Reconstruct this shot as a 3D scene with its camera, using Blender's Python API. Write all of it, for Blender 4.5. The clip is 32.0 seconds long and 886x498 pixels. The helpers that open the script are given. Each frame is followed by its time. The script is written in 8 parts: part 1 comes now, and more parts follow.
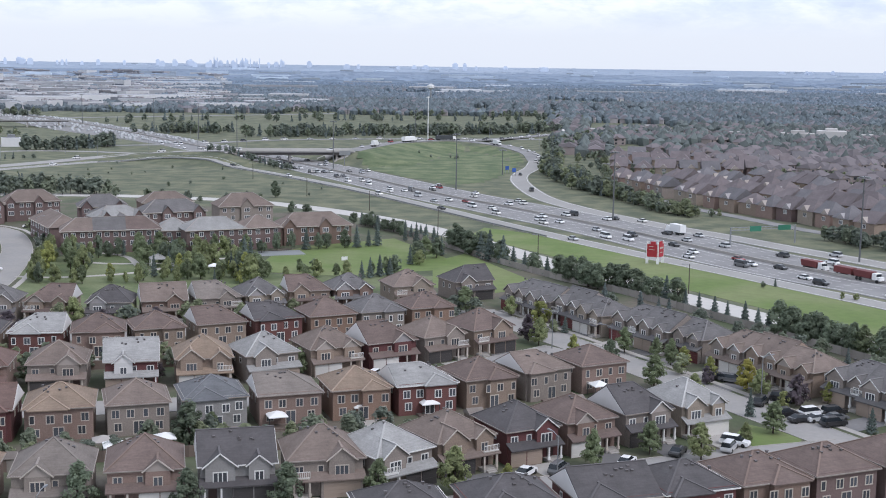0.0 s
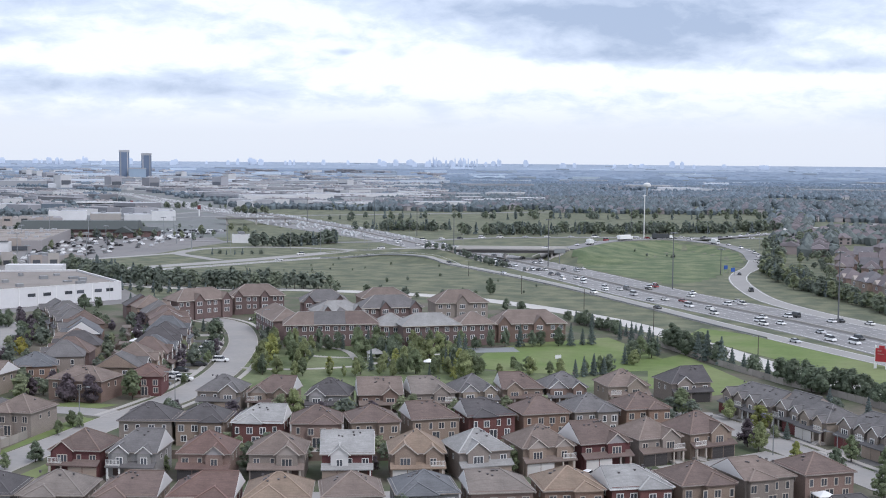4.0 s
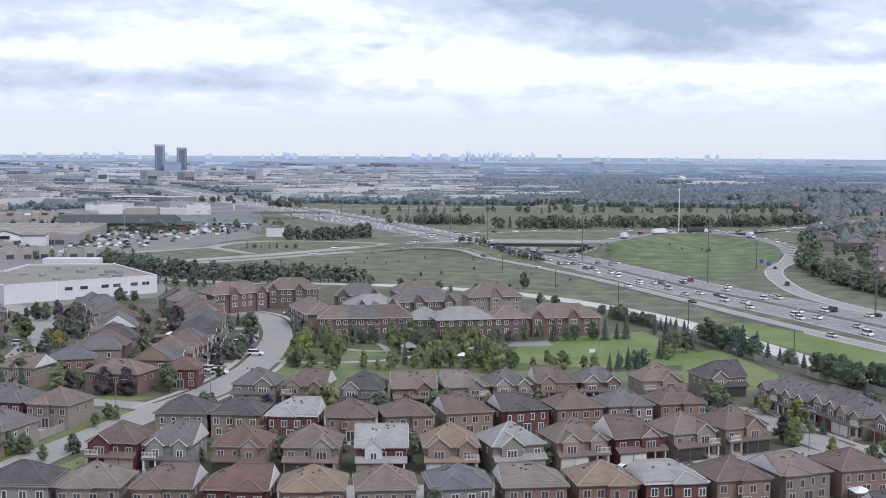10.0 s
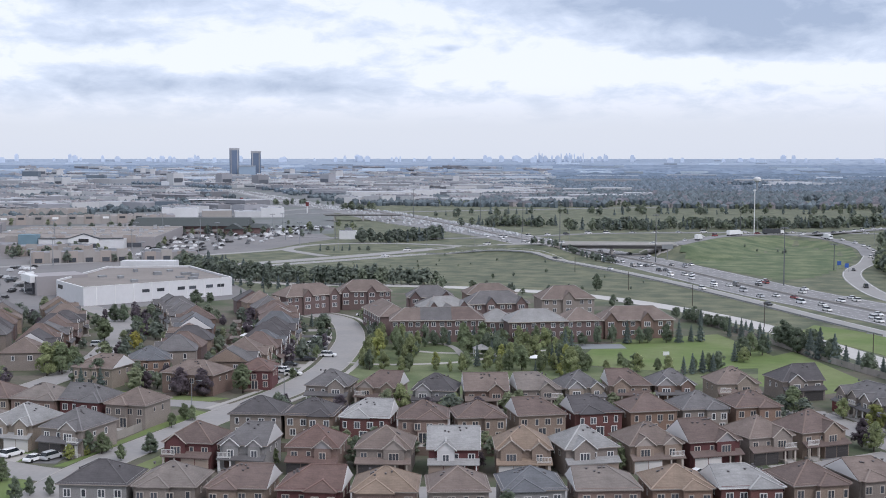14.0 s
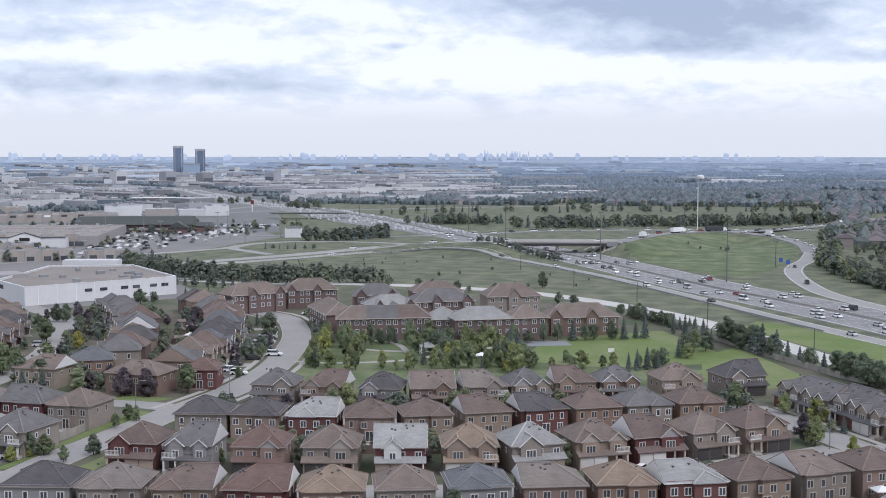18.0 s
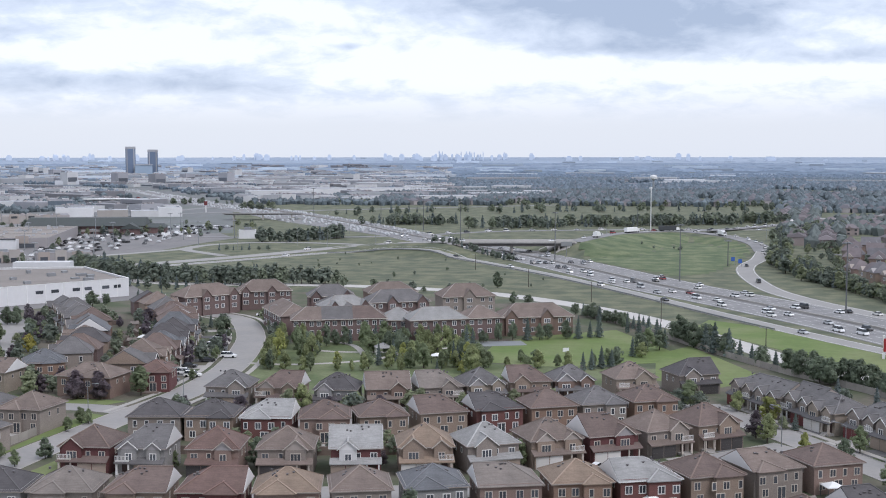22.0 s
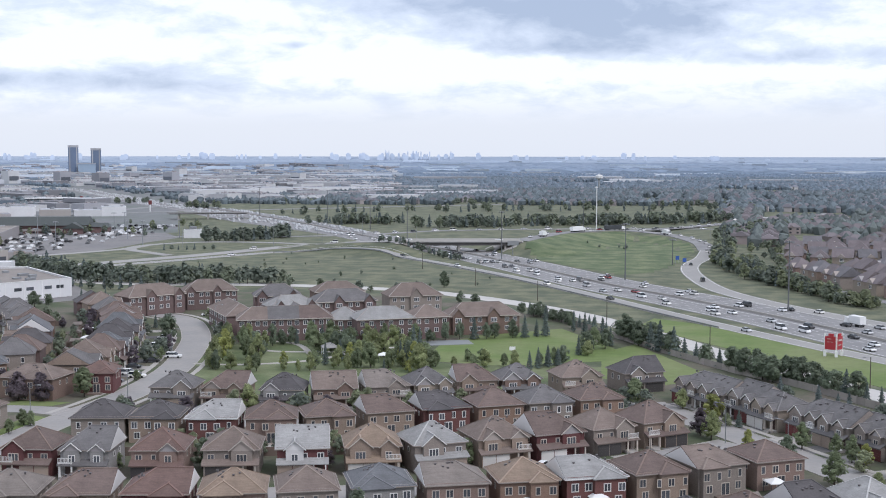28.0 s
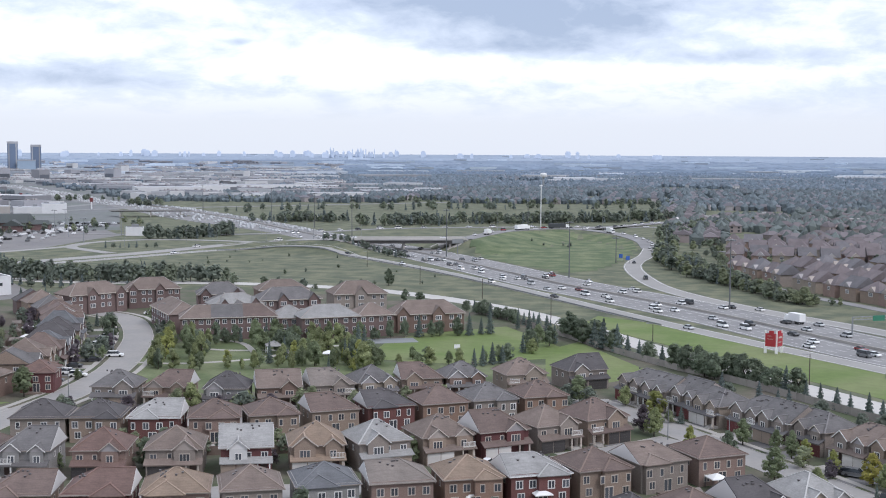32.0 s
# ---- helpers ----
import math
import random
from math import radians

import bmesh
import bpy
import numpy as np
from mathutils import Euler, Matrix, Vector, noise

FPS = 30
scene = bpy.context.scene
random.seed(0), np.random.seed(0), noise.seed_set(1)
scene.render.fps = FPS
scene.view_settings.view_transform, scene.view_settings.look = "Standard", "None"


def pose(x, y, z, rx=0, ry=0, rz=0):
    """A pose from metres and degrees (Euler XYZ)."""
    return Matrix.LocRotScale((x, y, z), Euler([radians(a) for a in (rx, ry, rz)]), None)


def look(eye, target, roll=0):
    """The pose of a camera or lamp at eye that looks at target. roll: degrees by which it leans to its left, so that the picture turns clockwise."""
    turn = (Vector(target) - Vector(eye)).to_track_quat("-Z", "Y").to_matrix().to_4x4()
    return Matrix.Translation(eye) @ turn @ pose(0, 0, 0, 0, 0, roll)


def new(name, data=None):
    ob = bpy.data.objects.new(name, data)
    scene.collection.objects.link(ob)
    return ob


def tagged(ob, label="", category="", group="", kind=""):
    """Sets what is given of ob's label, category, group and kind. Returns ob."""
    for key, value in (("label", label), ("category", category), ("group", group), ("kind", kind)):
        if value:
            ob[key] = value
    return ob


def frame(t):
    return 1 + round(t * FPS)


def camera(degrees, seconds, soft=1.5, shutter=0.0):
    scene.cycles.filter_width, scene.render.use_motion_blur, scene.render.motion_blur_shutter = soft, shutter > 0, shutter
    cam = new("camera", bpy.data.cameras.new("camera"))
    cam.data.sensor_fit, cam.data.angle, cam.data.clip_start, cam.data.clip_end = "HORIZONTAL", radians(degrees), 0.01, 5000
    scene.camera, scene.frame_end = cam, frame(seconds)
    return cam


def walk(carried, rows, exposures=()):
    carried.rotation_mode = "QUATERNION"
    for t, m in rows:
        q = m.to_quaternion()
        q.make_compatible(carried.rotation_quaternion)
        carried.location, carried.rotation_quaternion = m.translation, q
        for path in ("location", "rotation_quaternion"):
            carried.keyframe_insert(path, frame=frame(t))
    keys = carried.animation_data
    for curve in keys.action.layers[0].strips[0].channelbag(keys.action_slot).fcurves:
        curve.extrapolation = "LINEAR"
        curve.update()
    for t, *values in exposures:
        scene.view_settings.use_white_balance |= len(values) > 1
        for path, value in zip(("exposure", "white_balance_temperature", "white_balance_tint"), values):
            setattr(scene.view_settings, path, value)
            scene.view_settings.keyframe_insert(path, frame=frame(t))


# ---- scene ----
cam = camera(38.76, 32.0, soft=1.0)
EXPO = 0.16
# The drone hovers 60 m over the ground and only turns: seconds, yaw, pitch, roll in degrees.
PATH = (
    (0.0, 0.000, -8.425, -0.779),    (0.1, 2.560, -8.453, -0.787),    (0.2, 6.421, -8.482, -0.795),
    (0.3, 8.473, -8.510, -0.802),    (0.4, 9.830, -8.539, -0.810),    (0.5, 10.225, -8.567, -0.818),
    (1.0, 9.866, -8.681, -0.842),    (1.5, 9.485, -8.160, -0.822),    (2.0, 9.098, -7.303, -0.819),
    (2.5, 8.689, -6.443, -0.779),    (3.0, 8.295, -5.541, -0.764),    (3.5, 7.885, -4.626, -0.701),
    (3.6, 7.766, -4.443, -0.652),    (3.7, 7.690, -4.260, -0.603),    (3.8, 7.589, -4.153, -0.554),
    (3.9, 8.498, -4.097, -0.505),    (4.0, 9.747, -4.078, -0.456),    (4.1, 11.102, -4.081, -0.458),
    (4.2, 13.345, -4.084, -0.460),    (4.3, 14.851, -4.087, -0.462),    (4.4, 15.572, -4.090, -0.464),
    (4.5, 15.684, -4.093, -0.466),    (6.5, 13.979, -4.246, -0.424),    (7.0, 13.600, -4.282, -0.436),
    (7.5, 13.177, -4.319, -0.421),    (8.0, 12.800, -4.336, -0.359),    (8.5, 12.399, -4.347, -0.379),
    (9.0, 12.007, -4.362, -0.286),    (9.5, 11.633, -4.363, -0.348),    (10.0, 11.279, -4.370, -0.338),
    (10.5, 10.921, -4.376, -0.278),    (11.0, 10.575, -4.351, -0.313),    (11.5, 10.239, -4.346, -0.296),
    (12.0, 9.911, -4.345, -0.299),    (12.5, 9.595, -4.332, -0.246),    (12.6, 10.530, -4.318, -0.210),
    (12.7, 14.270, -4.305, -0.174),    (12.8, 15.356, -4.292, -0.139),    (12.9, 15.284, -4.279, -0.103),
    (13.0, 15.187, -4.266, -0.067),    (13.5, 14.875, -4.279, -0.019),    (14.0, 14.538, -4.284, -0.010),
    (14.5, 14.205, -4.309, -0.012),    (16.5, 12.941, -4.353, 0.017),    (17.0, 12.658, -4.367, -0.020),
    (17.5, 12.348, -4.373, -0.028),    (18.0, 12.081, -4.376, -0.021),    (18.5, 11.792, -4.378, -0.025),
    (19.0, 11.525, -4.377, -0.014),    (19.5, 11.266, -4.368, -0.017),    (20.0, 11.007, -4.374, -0.036),
    (20.5, 10.736, -4.358, 0.002),    (21.0, 10.504, -4.360, 0.012),    (21.5, 10.254, -4.359, 0.046),
    (22.0, 10.018, -4.355, 0.036),    (22.5, 9.794, -4.351, 0.036),    (23.0, 9.578, -4.342, 0.012),
    (23.5, 9.357, -4.340, -0.005),    (24.0, 9.142, -4.343, -0.018),    (24.5, 8.919, -4.358, -0.015),
    (25.0, 8.715, -4.358, -0.038),    (25.5, 8.510, -4.358, -0.061),    (27.5, 7.765, -4.379, -0.062),
    (28.0, 7.600, -4.388, -0.074),    (28.5, 7.434, -4.385, -0.074),    (29.0, 7.279, -4.388, -0.085),
    (29.5, 7.121, -4.387, -0.095),    (30.0, 6.966, -4.407, -0.078),    (30.5, 6.814, -4.413, -0.110),
    (31.0, 6.649, -4.430, -0.068),    (31.5, 6.510, -4.436, -0.103),    (31.7, 6.549, -4.450, -0.184),
    (31.8, 6.523, -4.457, -0.224),    (31.9, 6.269, -4.464, -0.265),    (32.0, 5.101, -4.471, -0.305),

)

walk(cam, [(t, pose(0, 0, 60, 90 + p, r, y)) for t, y, p, r in PATH], [(0.0, EXPO + 0.07, 6290, 13), (4.0, EXPO + 0.05, 6290, 13), (7.0, EXPO - 0.07, 6320, 14), (10.0, EXPO - 0.01, 6320, 14), (13.0, EXPO - 0.02, 6320, 14), (14.0, EXPO - 0.10, 6320, 14), (17.0, EXPO - 0.06, 6320, 14), (22.0, EXPO, 6390, 13), (28.0, EXPO + 0.03, 6360, 13), (32.0, EXPO + 0.06, 6360, 13)])

# ---- sky and light ----
world = bpy.data.worlds.new("world")
scene.world = world
world.use_nodes = True
wn, wl = world.node_tree.nodes, world.node_tree.links
wn.clear()


def wnode(kind, **values):
    n = wn.new(kind)
    for key, v in values.items():
        n.inputs[key].default_value = v
    return n


def wmath(op, a, b=None):
    n = wn.new("ShaderNodeMath")
    n.operation = op
    for i, v in enumerate((a, b)):
        if v is None:
            continue
        if isinstance(v, (int, float)):
            n.inputs[i].default_value = v
        else:
            wl.new(v, n.inputs[i])
    return n.outputs[0]


SUN_ELEV, SUN_AZ = radians(50), radians(125)
sky = wn.new("ShaderNodeTexSky")
sky.sky_type, sky.sun_disc, sky.sun_elevation, sky.sun_rotation = "NISHITA", False, SUN_ELEV, SUN_AZ
geo = wn.new("ShaderNodeTexCoord")
sep = wn.new("ShaderNodeSeparateXYZ")
wl.new(geo.outputs["Generated"], sep.inputs[0])
up = wmath("MAXIMUM", sep.outputs[2], 0.0)
az = wmath("ARCTAN2", wmath("MULTIPLY", sep.outputs[0], -1.0), sep.outputs[1])
flat = wn.new("ShaderNodeCombineXYZ")
wl.new(wmath("MULTIPLY", az, 8.5), flat.inputs[0])
wl.new(wmath("MULTIPLY", wmath("POWER", up, 0.8), 16.0), flat.inputs[1])


def bank(az0, el0, wide, high, amount):
    """A soft cloud bank about a direction, degrees."""
    u = wmath("DIVIDE", wmath("SUBTRACT", az, radians(az0)), radians(wide))
    v = wmath("DIVIDE", wmath("SUBTRACT", up, math.sin(radians(el0))), radians(high))
    d = wmath("ADD", wmath("MULTIPLY", u, u), wmath("MULTIPLY", v, v))
    return wmath("MULTIPLY", wmath("EXPONENT", wmath("MULTIPLY", d, -1.0)), amount)


# long grey cloud banks seen almost edge-on, with small ragged ones
banks = wnode("ShaderNodeTexNoise", Scale=0.8, Detail=7.0, Roughness=0.58, Distortion=0.5)
wl.new(flat.outputs[0], banks.inputs["Vector"])
rags = wnode("ShaderNodeTexNoise", Scale=3.2, Detail=6.0, Roughness=0.6, Distortion=0.3)
wl.new(flat.outputs[0], rags.inputs["Vector"])
mixn = wmath("ADD", wmath("MULTIPLY", banks.outputs[0], 0.56), wmath("MULTIPLY", rags.outputs[0], 0.44))
for spec in ((0.6, 5.7, 6.0, 1.0, 0.30), (5.5, 6.7, 7.0, 0.8, 0.26), (2.5, 4.65, 4.6, 0.42, 0.17), (-4.5, 7.2, 6.0, 0.9, 0.16), (25.5, 3.15, 6.5, 0.55, 0.20), (19.0, 2.9, 3.5, 0.30, 0.10), (-8.2, 4.1, 4.2, 0.45, 0.17), (14.2, 4.78, 0.55, 0.17, 0.20), (17.5, 4.3, 1.0, 0.35, 0.14),
             (28.0, 5.0, 4.0, 0.5, 0.10), (30.0, 6.8, 5.0, 0.5, 0.10), (12.0, 2.5, 5.0, 0.35, 0.08), (8.5, 3.9, 7.0, 0.55, -0.16), (22.0, 4.5, 8.0, 0.6, -0.12), (-3.5, 3.55, 5.5, 0.42, -0.14), (14.0, 6.3, 5.0, 0.9, -0.08)):
    mixn = wmath("ADD", mixn, bank(*spec))
shade = wn.new("ShaderNodeValToRGB")
shade.color_ramp.elements[0].position, shade.color_ramp.elements[0].color = 0.46, (0.91, 0.965, 1.07, 1)
shade.color_ramp.elements[1].position, shade.color_ramp.elements[1].color = 0.80, (0.40, 0.49, 0.65, 1)
middle = shade.color_ramp.elements.new(0.55)
middle.color = (0.71, 0.80, 0.945, 1)
wl.new(mixn, shade.inputs[0])
# pale air near the horizon
hazeband = wn.new("ShaderNodeMapRange")
hazeband.interpolation_type = "SMOOTHSTEP"
hazeband.inputs["From Min"].default_value, hazeband.inputs["From Max"].default_value = 0.018, 0.056
wl.new(up, hazeband.inputs["Value"])
air = wn.new("ShaderNodeMix")
air.data_type = "RGBA"
air.inputs["A"].default_value = (0.725, 0.778, 0.858, 1)
wl.new(hazeband.outputs[0], air.inputs["Factor"])
wl.new(shade.outputs[0], air.inputs["B"])
clear = wn.new("ShaderNodeMix")
clear.data_type = "RGBA"
clear.inputs["Factor"].default_value = 0.9
dim = wn.new("ShaderNodeVectorMath")
dim.operation = "SCALE"
dim.inputs["Scale"].default_value = 0.1
wl.new(sky.outputs[0], dim.inputs[0])
wl.new(dim.outputs[0], clear.inputs["A"])
wl.new(air.outputs["Result"], clear.inputs["B"])
back = wnode("ShaderNodeBackground", Strength=1.0)
wl.new(clear.outputs["Result"], back.inputs["Color"])
wout = wn.new("ShaderNodeOutputWorld")
wl.new(back.outputs[0], wout.inputs["Surface"])

sun = new("sun", bpy.data.lights.new("sun", "SUN"))
sun.data.energy, sun.data.angle, sun.data.color = 1.4, radians(24), (1.0, 0.965, 0.965)
sun.matrix_world = look((0, 0, 500), (0 - 500 * math.sin(SUN_AZ) / math.tan(SUN_ELEV), 0 - 500 * math.cos(SUN_AZ) / math.tan(SUN_ELEV), 0))

# ---- materials ----
MATS = {}


def mat(name, color, rough=0.85, metal=0.0, grain=2.5, stain=0.12, vary=0.10, bump=0.0, coat=0.0, spread=0.0, island=0.0, streak=0.0, tint=None, thin=0.0, furrow=0.0):
    """A surface with two scales of mottling, some change from object to object and optional relief."""
    if name in MATS:
        return MATS[name]
    m = bpy.data.materials.new(name)
    m.use_nodes = True
    nt = m.node_tree
    N, L = nt.nodes, nt.links
    bs = N["Principled BSDF"]
    bs.inputs["Roughness"].default_value, bs.inputs["Metallic"].default_value = rough, metal
    bs.inputs["Coat Weight"].default_value = coat
    tc = N.new("ShaderNodeTexCoord")
    fine = N.new("ShaderNodeTexNoise")
    fine.inputs["Scale"].default_value, fine.inputs["Detail"].default_value, fine.inputs["Roughness"].default_value = grain, 6.0, 0.7
    big = N.new("ShaderNodeTexNoise")
    big.inputs["Scale"].default_value, big.inputs["Detail"].default_value = grain * 0.11, 4.0
    L.new(tc.outputs["Object"], fine.inputs["Vector"])
    L.new(tc.outputs["Object"], big.inputs["Vector"])
    total = N.new("ShaderNodeMath")
    total.operation = "MULTIPLY_ADD"
    L.new(fine.outputs[0], total.inputs[0])
    total.inputs[1].default_value = stain * 2.2
    total.inputs[2].default_value = 1.0 - stain * 1.1
    total2 = N.new("ShaderNodeMath")
    total2.operation = "MULTIPLY_ADD"
    L.new(big.outputs[0], total2.inputs[0])
    total2.inputs[1].default_value = stain * 2.6
    total2.inputs[2].default_value = 1.0 - stain * 1.3
    both = N.new("ShaderNodeMath")
    both.operation = "MULTIPLY"
    L.new(total.outputs[0], both.inputs[0])
    L.new(total2.outputs[0], both.inputs[1])
    last = both.outputs[0]
    if streak:
        wave = N.new("ShaderNodeTexNoise")
        wave.inputs["Scale"].default_value = 1.0
        sc = N.new("ShaderNodeMapping")
        sc.inputs["Scale"].default_value = (0.6, 0.6, 9.0)
        L.new(tc.outputs["Object"], sc.inputs["Vector"])
        L.new(sc.outputs[0], wave.inputs["Vector"])
        wm = N.new("ShaderNodeMath")
        wm.operation = "MULTIPLY_ADD"
        L.new(wave.outputs[0], wm.inputs[0])
        wm.inputs[1].default_value, wm.inputs[2].default_value = streak * 2, 1 - streak
        wx = N.new("ShaderNodeMath")
        wx.operation = "MULTIPLY"
        L.new(wm.outputs[0], wx.inputs[0])
        L.new(last, wx.inputs[1])
        last = wx.outputs[0]
    if furrow:
        # long wavering bands and tufts of rougher growth
        fm = N.new("ShaderNodeMapping")
        fm.inputs["Rotation"].default_value, fm.inputs["Scale"].default_value = (0, 0, 0.35), (0.03, 0.22, 1.0)
        fw = N.new("ShaderNodeTexNoise")
        fw.inputs["Scale"].default_value, fw.inputs["Detail"].default_value, fw.inputs["Roughness"].default_value = 1.0, 5.0, 0.65
        fx = N.new("ShaderNodeMath")
        fx.operation = "MULTIPLY_ADD"
        fx.inputs[1].default_value, fx.inputs[2].default_value = furrow * 4, 1 - furrow * 2
        fy = N.new("ShaderNodeMath")
        fy.operation = "MULTIPLY"
        L.new(tc.outputs["Object"], fm.inputs["Vector"])
        L.new(fm.outputs[0], fw.inputs["Vector"])
        L.new(fw.outputs[0], fx.inputs[0])
        L.new(fx.outputs[0], fy.inputs[0])
        L.new(last, fy.inputs[1])
        last = fy.outputs[0]
    for amount, source in ((vary, "object"), (island, "island")):
        if amount:
            if source == "object":
                r = N.new("ShaderNodeObjectInfo").outputs["Random"]
            else:
                r = N.new("ShaderNodeNewGeometry").outputs["Random Per Island"]
            a = N.new("ShaderNodeMath")
            a.operation = "MULTIPLY_ADD"
            L.new(r, a.inputs[0])
            a.inputs[1].default_value, a.inputs[2].default_value = amount * 2, 1 - amount
            b = N.new("ShaderNodeMath")
            b.operation = "MULTIPLY"
            L.new(a.outputs[0], b.inputs[0])
            L.new(last, b.inputs[1])
            last = b.outputs[0]
    col = N.new("ShaderNodeVectorMath")
    col.operation = "SCALE"
    if tint:
        mixc = N.new("ShaderNodeMix")
        mixc.data_type = "RGBA"
        mixc.inputs["A"].default_value, mixc.inputs["B"].default_value = (*color, 1), (*tint, 1)
        ramp = N.new("ShaderNodeMapRange")
        ramp.inputs["From Min"].default_value, ramp.inputs["From Max"].default_value = 0.38, 0.62
        L.new(big.outputs[0], ramp.inputs["Value"])
        L.new(ramp.outputs[0], mixc.inputs["Factor"])
        L.new(mixc.outputs["Result"], col.inputs[0])
    else:
        col.inputs[0].default_value = color
    L.new(last, col.inputs["Scale"])
    L.new(col.outputs[0], bs.inputs["Base Color"])
    if bump:
        bn = N.new("ShaderNodeBump")
        bn.inputs["Strength"].default_value, bn.inputs["Distance"].default_value = bump, 0.05
        L.new(fine.outputs[0], bn.inputs["Height"])
        L.new(bn.outputs[0], bs.inputs["Normal"])
    if thin:
        tl = N.new("ShaderNodeBsdfTranslucent")
        L.new(col.outputs[0], tl.inputs["Color"])
        ms = N.new("ShaderNodeMixShader")
        ms.inputs[0].default_value = thin
        L.new(bs.outputs[0], ms.inputs[1])
        L.new(tl.outputs[0], ms.inputs[2])
        L.new(ms.outputs[0], N["Material Output"].inputs["Surface"])
    MATS[name] = m
    return m


ROOF = {k: mat("shingles_" + k, c, 0.9, grain=2.6, stain=0.30, vary=0.10, bump=0.6, streak=0.22) for k, c in dict(
    brown=(0.141, 0.105, 0.093), dark=(0.082, 0.076, 0.078), grey=(0.173, 0.150, 0.134), light=(0.278, 0.275, 0.268),
    tan=(0.236, 0.178, 0.134), red=(0.134, 0.088, 0.076), blue=(0.118, 0.122, 0.130), taupe=(0.176, 0.139, 0.120),
    slate=(0.131, 0.125, 0.125)).items()}
WALL = {k: mat("brick_" + k, c, 0.9, grain=4.2, stain=0.42, vary=0.08, bump=0.5, tint=tuple(v * 0.82 for v in c)) for k, c in dict(
    red=(0.163, 0.072, 0.065), wine=(0.137, 0.054, 0.054), buff=(0.289, 0.222, 0.176), grey=(0.275, 0.236, 0.209), pink=(0.268, 0.190, 0.161),
    brown=(0.210, 0.146, 0.120), rose=(0.170, 0.120, 0.113), stone=(0.315, 0.265, 0.217), blue=(0.284, 0.275, 0.268), orange=(0.268, 0.178, 0.135)).items()}
